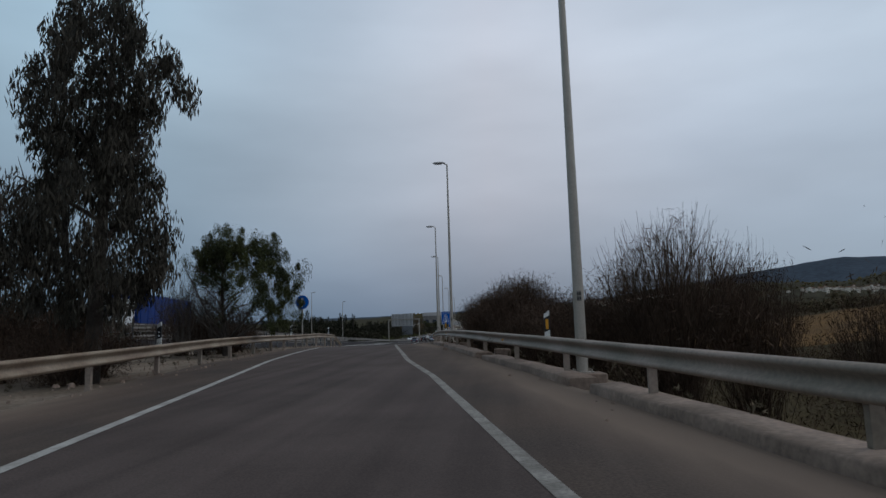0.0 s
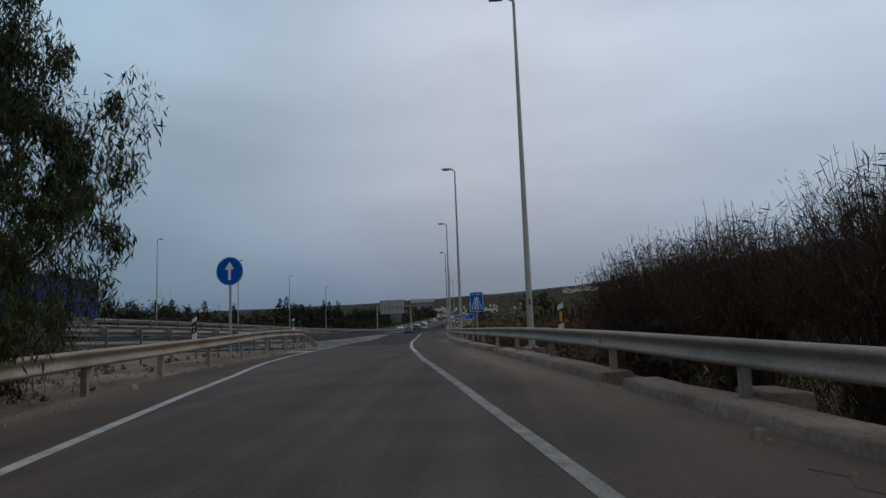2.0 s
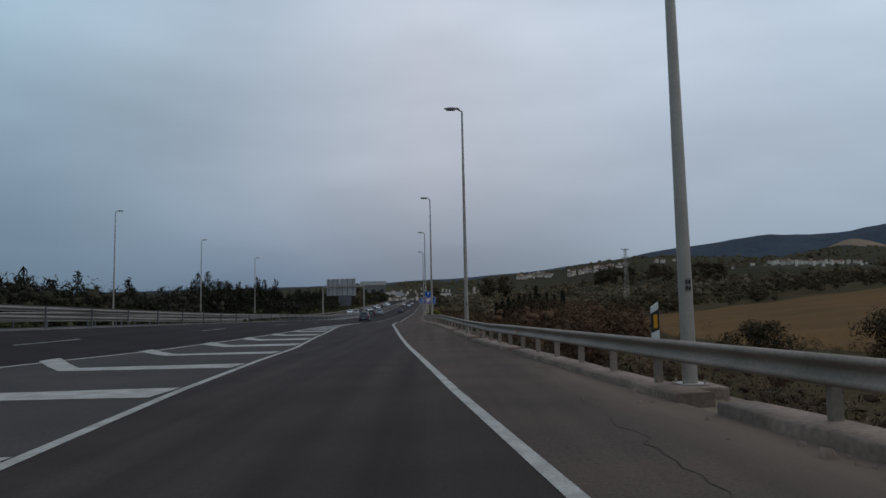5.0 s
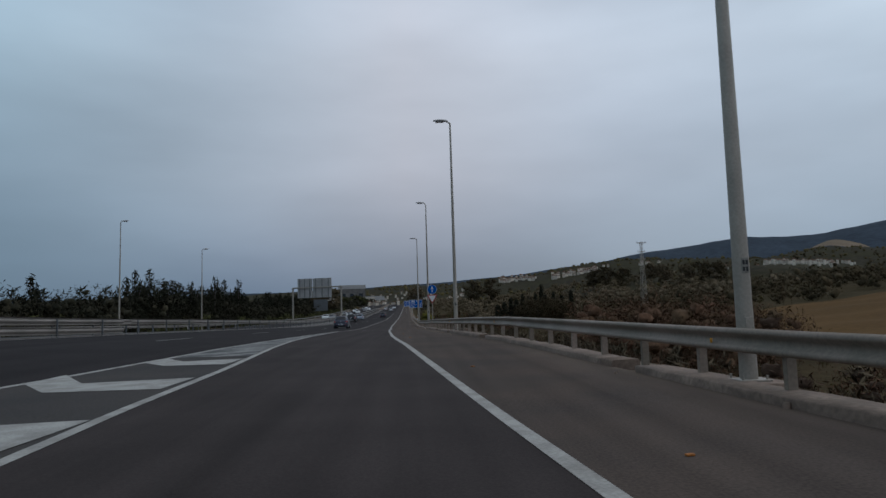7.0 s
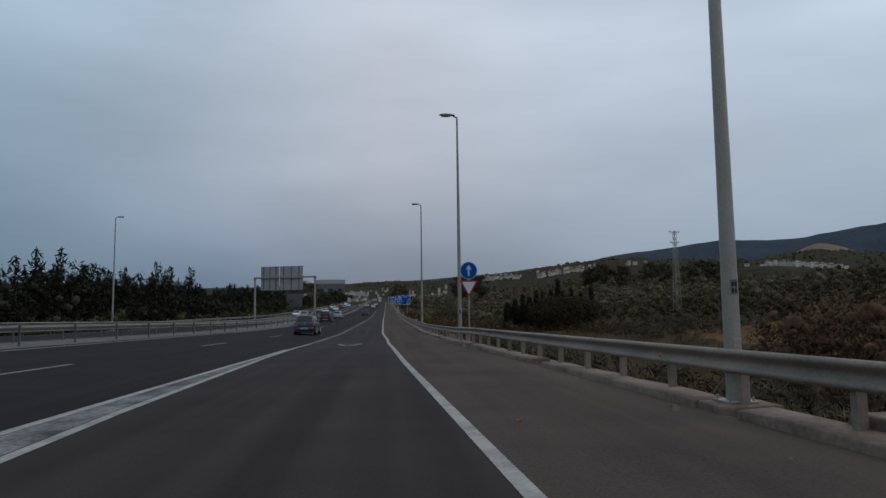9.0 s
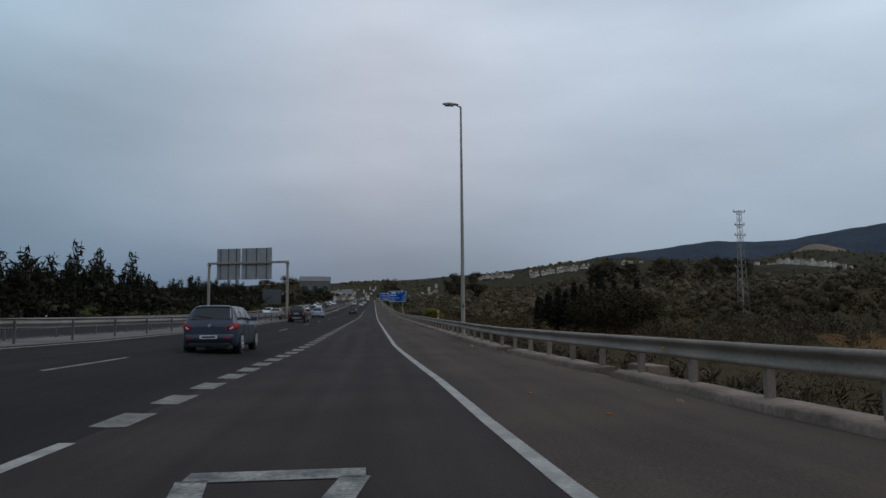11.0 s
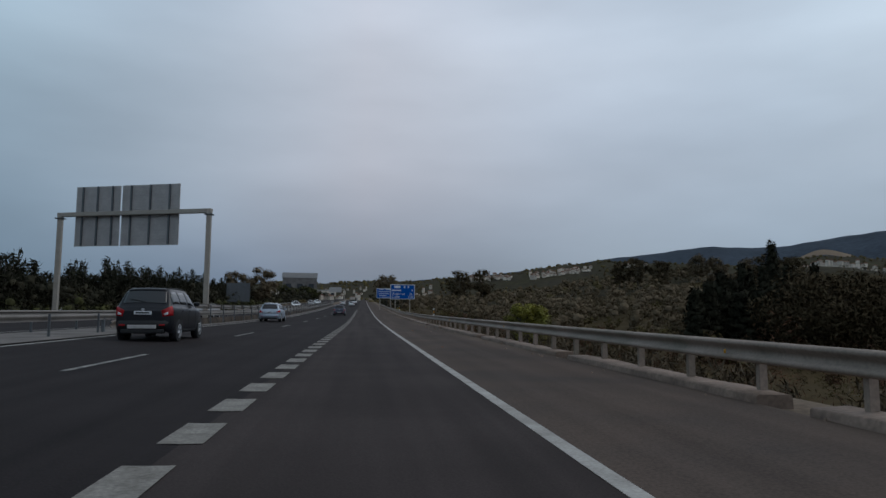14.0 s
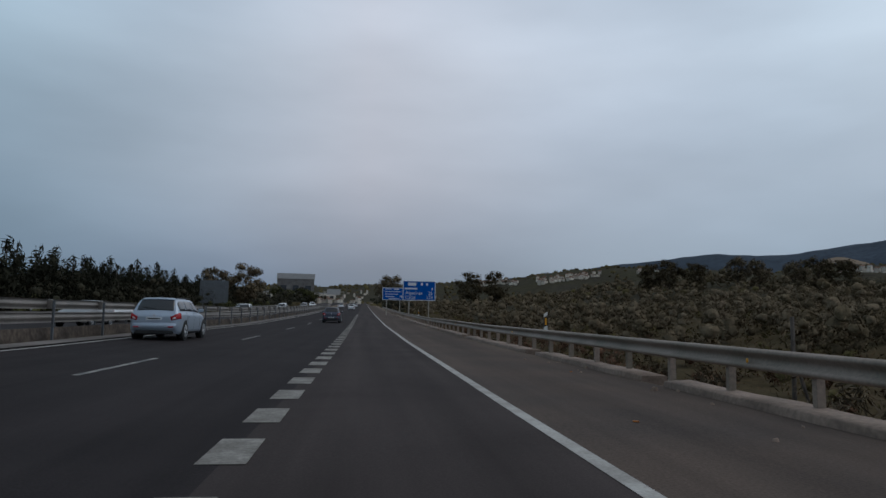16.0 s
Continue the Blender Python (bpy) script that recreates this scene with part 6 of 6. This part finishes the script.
def smooth_knots(*pairs):
    """A curve through the pairs that keeps their rise and fall (monotone cubic)."""
    xs, ys = np.array(pairs[0::2], dtype=float), np.array(pairs[1::2], dtype=float)
    h, d = np.diff(xs), np.diff(ys) / np.diff(xs)
    m = np.concatenate([[d[0]], np.where(d[1:] * d[:-1] <= 0, 0.0, 2 * d[1:] * d[:-1] / np.where(np.abs(d[1:] + d[:-1]) < 1e-9, 1.0, d[1:] + d[:-1])), [d[-1]]])

    def f(x):
        x = min(max(x, xs[0]), xs[-1])
        k = min(int(np.searchsorted(xs, x, side="right")) - 1, len(h) - 1)
        t_ = (x - xs[k]) / h[k]
        a, b = 2 * t_ ** 3 - 3 * t_ ** 2 + 1, t_ ** 3 - 2 * t_ ** 2 + t_
        return float(a * ys[k] + b * h[k] * m[k] + (1 - a) * ys[k + 1] + (t_ ** 3 - t_ ** 2) * h[k] * m[k + 1])
    return f


def car(name, label, paint, length, width, height, belt, clear, roof0, roof1, bonnet=0.70, light_high=False, group="cars on the motorway", tail_top=0.08):
    """A car with its tail at y = 0, nose at +y, wheels on z = 0; its skin is one curved sheet, and panes and lamps follow that sheet."""
    t = thing(name, label, "car", group)
    L, W, H = length, width, height
    ya, yb, yc = L * roof0 + 0.1, L * roof1, L * bonnet + 0.16
    hw = smooth_knots(0, 0.60, 0.015, 0.73, 0.05, 0.84, 0.11, 0.91, 0.22, 0.955, 0.5, 0.985, L * 0.3, 1.0, L * 0.66, 1.0, L * 0.82, 0.97, L * 0.92, 0.88, L * 0.97, 0.75, L, 0.52)
    zc = smooth_knots(0, clear + 0.22, 0.03, clear + 0.12, 0.12, clear + 0.03, 0.3, clear, L - 0.3, clear, L, clear + 0.12)
    zb = smooth_knots(0, belt - 0.16, 0.02, belt - 0.09, 0.06, belt - 0.04, 0.2, belt + 0.01, L * 0.4, belt - 0.01, L * bonnet, belt - 0.05, L * 0.86, belt - 0.13, L * 0.94, belt - 0.25, L, belt - 0.42)
    rise = smooth_knots(0, 0.0, tail_top, 0.015, tail_top + (ya - tail_top) * 0.5, 0.56, ya - 0.06, 0.93, ya + 0.2, 0.985, (ya + yb) / 2, 1.0, yb - 0.1, 0.965, yb, 0.91, yb + (yc - yb) * 0.5, 0.5, yc, 0.05, yc + 0.25, 0.015, L, 0.0)

    def skin(y, q):
        """A place on the skin: q runs from the one sill (0) over the roof (10) to the other (20)."""
        v = q if q <= 10 else 20 - q
        w, c, b = hw(y) * W / 2, zc(y), zb(y)
        u = rise(y)
        r = b + 0.02 + (H - b - 0.03) * u
        wr = w * (0.86 - 0.145 * u)
        d = b - c
        pts = ((w - 0.09, c), (w - 0.025, c + 0.09 * d / 0.7), (w, c + 0.32 * d), (w + 0.004, c + 0.62 * d), (w - 0.012, b - 0.07), (w - 0.05, b),
               ((w - 0.05) * 0.5 + wr * 0.5 + 0.018 * u, b * 0.47 + (r - 0.06 * u) * 0.53), (wr, r - 0.06 * u), (wr - 0.1, r - 0.012), (wr * 0.5, r + 0.004), (0.0, r + 0.012))
        k = min(int(v), 9)
        s = v - k
        p0, p1, p2, p3 = pts[max(k - 1, 0)], pts[k], pts[k + 1], pts[min(k + 2, 10)]
        x, z = [0.5 * (2 * p1[i_] + (p2[i_] - p0[i_]) * s + (2 * p0[i_] - 5 * p1[i_] + 4 * p2[i_] - p3[i_]) * s * s + (3 * p1[i_] - p0[i_] - 3 * p2[i_] + p3[i_]) * s ** 3) for i_ in (0, 1)]
        return Vector((-x if q <= 10 else x, y, z))

    def sheet(bm, ys_, qs, lift=0.0):
        rows = []
        for y in ys_:
            row = []
            for q in qs:
                p_ = skin(y, q)
                if lift:
                    e = 0.012
                    n_ = (skin(min(y + e, L), q) - skin(max(y - e, 0), q)).cross(skin(y, min(q + 0.05, 20)) - skin(y, max(q - 0.05, 0)))
                    n_ = n_.normalized() if n_.length > 1e-9 else Vector((0, -1, 0))
                    if n_.dot(p_ - Vector((0, L * 0.5, belt * 0.7))) < 0:
                        n_ = -n_
                    p_ = p_ + n_ * lift
                row.append(bm.verts.new(p_))
            rows.append(row)
        for a, b in zip(rows, rows[1:]):
            for i_ in range(len(qs) - 1):
                f = bm.faces.new((a[i_], a[i_ + 1], b[i_ + 1], b[i_]))
                f.smooth = True
        return rows

    def patch(name_, y0, y1, q0, q1, material, parent, label_="", lift=0.006, ny=6, nq=6):
        """A plate lying on the skin, with its edge turned in."""
        bm = bmesh.new()
        ys_, qs = np.linspace(y0, y1, ny + 1), np.linspace(q0, q1, nq + 1)
        top = sheet(bm, ys_, qs, lift)
        low = sheet(bm, ys_, qs, lift - 0.03)
        rim = lambda r_: r_[0] + [x_[-1] for x_ in r_[1:]] + r_[-1][-2::-1] + [x_[0] for x_ in r_[-2:0:-1]]
        a, b = rim(top), rim(low)
        for i_ in range(len(a)):
            bm.faces.new((a[i_], a[(i_ + 1) % len(a)], b[(i_ + 1) % len(a)], b[i_]))
        bmesh.ops.recalc_face_normals(bm, faces=bm.faces)
        return part(name_, bm, material, parent, label_)

    bm = bmesh.new()
    ys_ = sorted(set([0.0, 0.015, 0.03, 0.05, 0.08, 0.11, 0.16, 0.22, 0.3] + list(np.linspace(0.38, L - 0.3, 34)) + [L - 0.2, L - 0.12, L - 0.06, L]))
    rows = sheet(bm, ys_, np.linspace(0, 20, 57))
    for r_ in (rows[0], rows[-1]):
        bm.faces.new(r_)
    bmesh.ops.recalc_face_normals(bm, faces=bm.faces)
    shell = part("body", bm, paint, t)
    patch("rear_window", tail_top + (ya - tail_top) * 0.16, ya - 0.1, 7.75, 12.25, GLASS, t, "dark rear window", 0.006, 8, 12)
    patch("windscreen", yb + 0.05, yc - 0.06, 7.6, 12.4, GLASS, t, "dark windscreen", 0.006, 8, 12)
    q1, q2 = L * 0.245, L * 0.45
    for sx, qq in ((-1, lambda v: v), (1, lambda v: 20 - v)):
        for a0, a1 in ((max(ya * 0.62, 0.3), q1 - 0.03), (q1 + 0.03, q2 - 0.03), (q2 + 0.03, yc - 0.34)):
            if a1 - a0 > 0.08:
                patch("window", a0, a1, qq(5.3), qq(6.75), GLASS, t, "dark glass window", 0.005, 8, 4)
        v0, v1 = (3.1, 5.0) if light_high else (3.3, 4.75)
        lamp = patch("tail_light", 0.006, 0.2 if light_high else 0.27, qq(v0), qq(v1), TAIL, t, "red tail light", 0.012)
        patch("reversing_lens", 0.012, 0.045, qq(v0 + 0.2), qq(v0 + 0.6), SIGN_WHITE, lamp, "clear lens", 0.017, 3, 3)
        patch("headlight", L - 0.34, L - 0.07, qq(3.2), qq(4.6), SIGN_WHITE, t, "clear headlight", 0.008)
        bm = bmesh.new()
        box(bm, sx * (W / 2 + 0.07) - 0.1, L * bonnet - 0.42, belt + 0.02, sx * (W / 2 + 0.07) + 0.1, L * bonnet - 0.3, belt + 0.16, 0.04)
        part("wing_mirror", bm, paint, t)
        for yy in (q1, q2, L * 0.655):
            patch("door_seam", yy - 0.005, yy + 0.005, qq(1.0), qq(5.0), TRIM, shell, "", 0.002, 1, 8)
        for yy in (q1 + 0.1, q2 + 0.1):
            bm = bmesh.new()
            box(bm, sx * (W * 0.5) - 0.02, yy, belt - 0.15, sx * (W * 0.5) + 0.02, yy + 0.18, belt - 0.12, 0.012)
            part("door_handle", bm, paint, shell)
        patch("sill", L * 0.28, L * 0.69, qq(0.02), qq(0.85), TRIM, t, "black sill", 0.008)
        for yw in (L * 0.185, L * 0.805):
            bm = bmesh.new()
            xo = sx * (W / 2 - 0.11)
            tube(bm, (xo - 0.11, yw, 0.335), (xo + 0.112 * sx * sx, yw, 0.335), 0.365, 0.365, 32)
            part("wheel_arch", bm, TRIM, t, "black wheel arch")
            bm = bmesh.new()
            tube(bm, (xo - 0.1, yw, 0.31), (xo + 0.118, yw, 0.31), 0.31, 0.31, 32)
            es = [e for e in bm.edges if len(e.link_faces) == 2 and any(len(f.verts) > 4 for f in e.link_faces)]
            bmesh.ops.bevel(bm, geom=es, offset=0.03, segments=2, affect="EDGES", profile=0.5)
            wheel = part("wheel", bm, TYRE, t, "black tyre")
            bm = bmesh.new()
            xs = sx * (W / 2 + 0.012)
            tube(bm, (xs - 0.006, yw, 0.31), (xs + 0.006, yw, 0.31), 0.055, 0.055, 12)
            for k in range(10):
                a = k * math.pi / 5 + (0.12 if k % 2 else -0.12)
                tube(bm, (xs, yw + 0.04 * math.cos(a), 0.31 + 0.04 * math.sin(a)), (xs, yw + 0.2 * math.cos(a), 0.31 + 0.2 * math.sin(a)), 0.016, 0.013, 5)
            for k in range(24):
                a, b = k * math.pi / 12, (k + 1) * math.pi / 12
                tube(bm, (xs, yw + 0.208 * math.cos(a), 0.31 + 0.208 * math.sin(a)), (xs, yw + 0.208 * math.cos(b), 0.31 + 0.208 * math.sin(b)), 0.013, 0.013, 5, False)
            part("rim", bm, RIM, wheel, "spoked alloy rim")
    bm = bmesh.new()
    zb0, zb1 = clear + 0.14, clear + 0.36
    h_ = W * 0.45
    pts = [(-h_, 0.32), (-h_, 0.1), (-h_ * 0.86, -0.02), (-h_ * 0.5, -0.05), (h_ * 0.5, -0.05), (h_ * 0.86, -0.02), (h_, 0.1), (h_, 0.32)]
    lo, hi = [bm.verts.new((x * 0.97, y + 0.02, zb0)) for x, y in pts], [bm.verts.new((x, y, zb1)) for x, y in pts]
    up = [bm.verts.new((x * 0.96, y + 0.05, zb1 + 0.05)) for x, y in pts]
    for a, b in ((lo, hi), (hi, up)):
        for i_ in range(len(pts) - 1):
            bm.faces.new((a[i_], a[i_ + 1], b[i_ + 1], b[i_])).smooth = True
    bm.faces.new(lo[::-1])
    bm.faces.new(up)
    bmesh.ops.recalc_face_normals(bm, faces=bm.faces)
    bumper = part("rear_bumper", bm, TRIM if light_high else paint, t)
    bm = bmesh.new()
    box(bm, -W * 0.36, -0.03, clear + 0.0, W * 0.36, 0.25, clear + 0.145, 0.04)
    part("valance", bm, TRIM, bumper, "black lower valance")
    if light_high:
        bm = bmesh.new()
        box(bm, -W * 0.24, -0.062, clear + 0.15, W * 0.24, -0.02, clear + 0.27, 0.02)
        part("skid_plate", bm, SIGN_BACK, bumper, "silver skid plate")
    for sx in (-1, 1):
        bm = bmesh.new()
        box(bm, sx * W * 0.33 - 0.09, -0.062, clear + 0.24, sx * W * 0.33 + 0.09, -0.03, clear + 0.285, 0.01)
        part("reflector", bm, TAIL, bumper, "red reflector strip")
    pz = belt - 0.2 if light_high or tail_top < 0.07 else clear + 0.31
    py = -0.02 if light_high or tail_top < 0.07 else -0.065
    bm = bmesh.new()
    box(bm, -0.26, py - 0.015, pz - 0.055, 0.26, py + 0.03, pz + 0.055, 0.004)
    plate = part("number_plate", bm, SIGN_WHITE, t, "white number plate with a plain dark bar")
    bm = bmesh.new()
    box(bm, -0.2, py - 0.019, pz - 0.022, 0.2, py - 0.014, pz + 0.022)
    part("bar", bm, TRIM, plate)
    bm = bmesh.new()
    tube(bm, (0, -0.012, belt - 0.1), (0, 0.03, belt - 0.1), 0.045, 0.045, 16)
    part("badge", bm, RIM, shell, "small round metal badge")
    bm = bmesh.new()
    w0, w1 = skin(tail_top + (ya - tail_top) * 0.2, 10), skin(tail_top + (ya - tail_top) * 0.32, 8.6)
    tube(bm, w0 + Vector((0.02, -0.02, 0.015)), w1 + Vector((0, -0.02, 0.02)), 0.012, 0.008, 6)
    part("rear_wiper", bm, TRIM, t, "thin black rear wiper")
    patch("spoiler", ya - 0.11, ya + 0.12, 7.9, 12.1, paint, t, "", 0.022, 4, 10)
    bm = bmesh.new()
    tube(bm, (0, ya + 0.18, H - 0.01), (0, ya + 0.1, H + 0.1), 0.008, 0.004, 6)
    part("aerial", bm, TRIM, t, "short black aerial")
    if light_high or tail_top < 0.07:
        for q in (7.75, 12.25):
            bm = bmesh.new()
            run = [skin(y, q) + Vector((0, 0, 0.035)) for y in np.linspace(ya + 0.12, yb - 0.05, 9)]
            for a, b in zip(run, run[1:]):
                tube(bm, a, b, 0.016, 0.016, 8, False)
            for p_ in (run[0], run[4], run[-1]):
                tube(bm, p_ - Vector((0, 0, 0.05)), p_, 0.018, 0.015, 6)
            part("roof_rail", bm, TRIM, t)
    return t


def put_car(t, x, y, turn=0.0):
    z = float(surf(x, y)) if x > x_median(y) - 1 else float(z_median(y))
    z2 = float(surf(x, y + 4))
    t.matrix_world = pose(x, y, z + 0.004, math.degrees(math.atan2(z2 - z, 4)), 0, turn)
    return t


P_BLUE = car_paint("paint_blue_grey", (0.052, 0.062, 0.088))
P_BLACK = car_paint("paint_black", (0.012, 0.013, 0.017))
P_SILVER = car_paint("paint_silver_blue", (0.36, 0.42, 0.50), 0.35, 0.4)
P_CURTAIN = mat("blue_curtain", (0.004, 0.03, 0.16), 0.6, var=0.2, scale=0.8, fine=6, bump=0.1, spec=0.2)
P_WHITE = car_paint("paint_white", (0.62, 0.63, 0.64), 0.35, 0.0)
P_GREY = car_paint("paint_grey", (0.2, 0.2, 0.2), 0.35, 0.4)
estate = car("estate_car", "silver-blue estate car driving in the outer lane", P_SILVER, 4.26, 1.73, 1.47, 0.95, 0.2, 0.095, 0.56, tail_top=0.05)
put_car(estate, -8.75, 244.6)
suv = car("suv_car", "black compact off-road car driving in the outer lane", P_BLACK, 4.28, 1.78, 1.66, 1.08, 0.24, 0.10, 0.56, light_high=True)
put_car(suv, -8.0, 211.2)
hatch = car("hatchback_car", "dark blue-grey hatchback driving in the inner lane", P_BLUE, 4.06, 1.7, 1.47, 0.95, 0.19, 0.12, 0.56)
put_car(hatch, -5.2, 163.4)
ahead = copy_thing(hatch, pose(-4.6, 284.5, float(surf(-4.6, 284.5)) + 0.004))
tagged(ahead, "dark hatchback seen from behind farther along the motorway", "car")
white = car("hatchback_car", "white hatchback far ahead on the motorway", P_WHITE, 4.06, 1.72, 1.46, 0.93, 0.19, 0.17, 0.56)
put_car(white, -4.7, 392.0)
for x, y in ((-8.3, 420.0), (-4.6, 455.0)):
    copy_thing(white, pose(x, y, float(surf(x, y))))
grey = car("saloon_car", "grey car on the oncoming carriageway", P_GREY, 4.3, 1.75, 1.45, 0.93, 0.19, 0.19, 0.54, group="oncoming cars")
put_car(grey, -17.0, 262.0, 180)
white2 = car("saloon_car", "white car on the oncoming carriageway", P_WHITE, 4.2, 1.75, 1.48, 0.93, 0.19, 0.17, 0.55, group="oncoming cars")
put_car(white2, -20.5, 276.0, 180)
for src, x, y in ((white2, -17.0, 312.0), (grey, -20.5, 330.0), (white2, -17.0, 352.0), (white2, -20.6, 384.0), (grey, -17.0, 398.0), (white2, -17.0, 428.0), (grey, -20.5, 440.0), (white2, -20.5, 470.0)):
    copy_thing(src, pose(x, y, float(z_median(y)) + 0.004, 0, 0, 180))


def lorry(x, y, z, turn):
    """An articulated lorry with its tail at y = 0 and its nose at +y."""
    t = thing("lorry", "articulated lorry with a dark blue curtain trailer on the oncoming carriageway", "lorry")
    bm = bmesh.new()
    box(bm, -1.26, 0, 1.2, 1.26, 13.4, 4.2, 0.05)
    trailer = part("trailer", bm, P_CURTAIN, t, "dark blue curtain-sided box")
    bm = bmesh.new()
    box(bm, -0.03, 0, 0, 0.03, 0.1, 2.66, 0.01)
    rib = part("rib", bm, P_CURTAIN, trailer)
    rib.location = (-1.27, 0.4, 1.27)
    for sx in (-1.27, 1.27):
        for k in range(9):
            if sx < 0 and k == 0:
                continue
            ob = new("rib", rib.data)
            ob.parent = trailer
            ob.location = (sx, 0.4 + 1.55 * k, 1.27)
    bm = bmesh.new()
    box(bm, -1.22, 0.1, 0.95, 1.22, 13.2, 1.195, 0.02)
    part("chassis", bm, STEEL_DARK, t, "dark steel chassis")
    bm = bmesh.new()
    box(bm, -1.22, 13.9, 0.7, 1.22, 16.0, 3.6, 0.14)
    cab = part("cab", bm, P_WHITE, t, "white driver's cab")
    bm = bmesh.new()
    box(bm, -1.08, 15.98, 2.05, 1.08, 16.03, 3.0, 0.01)
    part("windscreen", bm, GLASS, cab, "dark windscreen")
    for sx in (-1, 1):
        bm = bmesh.new()
        box(bm, sx * 1.22 - 0.012, 14.7, 2.05, sx * 1.22 + 0.012, 15.75, 2.85, 0.008)
        part("side_window", bm, GLASS, cab, "dark side window")
        for yw in (2.6, 3.9, 5.2, 12.6, 15.2):
            bm = bmesh.new()
            tube(bm, (sx * 1.2 - sx * 0.3, yw, 0.5), (sx * 1.2, yw, 0.5), 0.5, 0.5, 24)
            wheel = part("wheel", bm, TYRE, t, "black tyre")
            bm = bmesh.new()
            tube(bm, (sx * 1.195, yw, 0.5), (sx * 1.21, yw, 0.5), 0.27, 0.22, 18)
            part("rim", bm, RIM, wheel, "steel rim")
    t.matrix_world = pose(x, y, z, 0, 0, turn)
    return t


lorry(-18.8, 66.5, float(z_median(60)) + 0.02, 186)


# ---------- houses ----------
def house(w, d, h, label):
    t = thing("house", label, "house", "white houses on the hill")
    bm = bmesh.new()
    box(bm, -w / 2, -d / 2, -6, w / 2, d / 2, h)
    part("wall", bm, HOUSE_WALL, t)
    bm = bmesh.new()
    # the ridge runs along the front, so that the tiled slope looks down the hill
    pts = [(-d / 2 - 0.4, h), (d / 2 + 0.4, h), (d / 2 + 0.4, h + 0.25), (0, h + d * 0.34), (-d / 2 - 0.4, h + 0.25)]
    prism(bm, pts, -w / 2 - 0.4, w / 2 + 0.4)
    bmesh.ops.rotate(bm, verts=bm.verts, cent=(0, 0, 0), matrix=Matrix.Rotation(math.pi / 2, 3, "Z"))
    part("roof", bm, ROOF, t, "low clay-tiled roof")
    for fl in range(int(h // 3)):
        for k in range(max(2, int(w // 3.2))):
            x_ = -w / 2 + w * (k + 0.5) / max(2, int(w // 3.2))
            bm = bmesh.new()
            box(bm, x_ - 0.6, -d / 2 - 0.06, fl * 3 + 1.0, x_ + 0.6, -d / 2 + 0.1, fl * 3 + 2.4)
            part("window", bm, GLASS_DARK, t)
    return t


hs = [house(8, 7, 5.2, "white two-storey house on the hillside"), house(11, 8, 5.0, "long white house on the hillside"), house(8, 8, 3.4, "small white cottage on the hillside")]
used = set()
hr = np.random.default_rng(12)
for n_, (x, y) in enumerate(sites):
    far_ = 0.62 if n_ >= village_from or x < 60 else 1.0
    k = int(hr.integers(3))
    m = pose(x, y, float(near_hill(x, y)) + 2.5, 0, 0, -math.degrees(math.atan2(x, y - 170)) + 110 * (hr.random() - 0.5)) @ Matrix.Diagonal((far_ * (0.45 + 0.4 * hr.random()), 0.55 * far_, far_ * (0.45 + 0.45 * hr.random()), 1))
    if k not in used:
        hs[k].matrix_world = m
        used.add(k)
    else:
        copy_thing(hs[k], m)


def hall(x, y, w, d, h, label, wall=HOUSE_WALL, eaves=0.7):
    t = thing("industrial_hall", label, "building", "halls beside the far motorway")
    bm = bmesh.new()
    box(bm, -w / 2, -d / 2, -4, w / 2, d / 2, h)
    part("wall", bm, wall, t)
    bm = bmesh.new()
    box(bm, -w / 2 - 0.3, -d / 2 - 0.3, h, w / 2 + 0.3, d / 2 + 0.3, h + eaves)
    part("roof", bm, SIGN_BACK, t, "flat grey roof")
    for k in range(int(w // 6)):
        bm = bmesh.new()
        x_ = -w / 2 + w * (k + 0.5) / int(w // 6)
        box(bm, x_ - 1.6, -d / 2 - 0.08, h * 0.45, x_ + 1.6, -d / 2 + 0.1, h * 0.75)
        part("window", bm, GLASS_DARK, t)
    t.matrix_world = pose(x, y, float(land(x, y)), 0, 0, 8)


hall(-62, 700, 20, 20, 6.5, "long white hall beside the motorway")
hall(-38, 780, 24, 18, 7, "white showroom beside the motorway")
hall(-40.0, 600, 20.0, 12, 14.2, "grey flat-roofed hall among trees", MEDIAN_PALE, 3.0)
hall(22, 800, 16, 14, 7, "white building beside the far motorway")
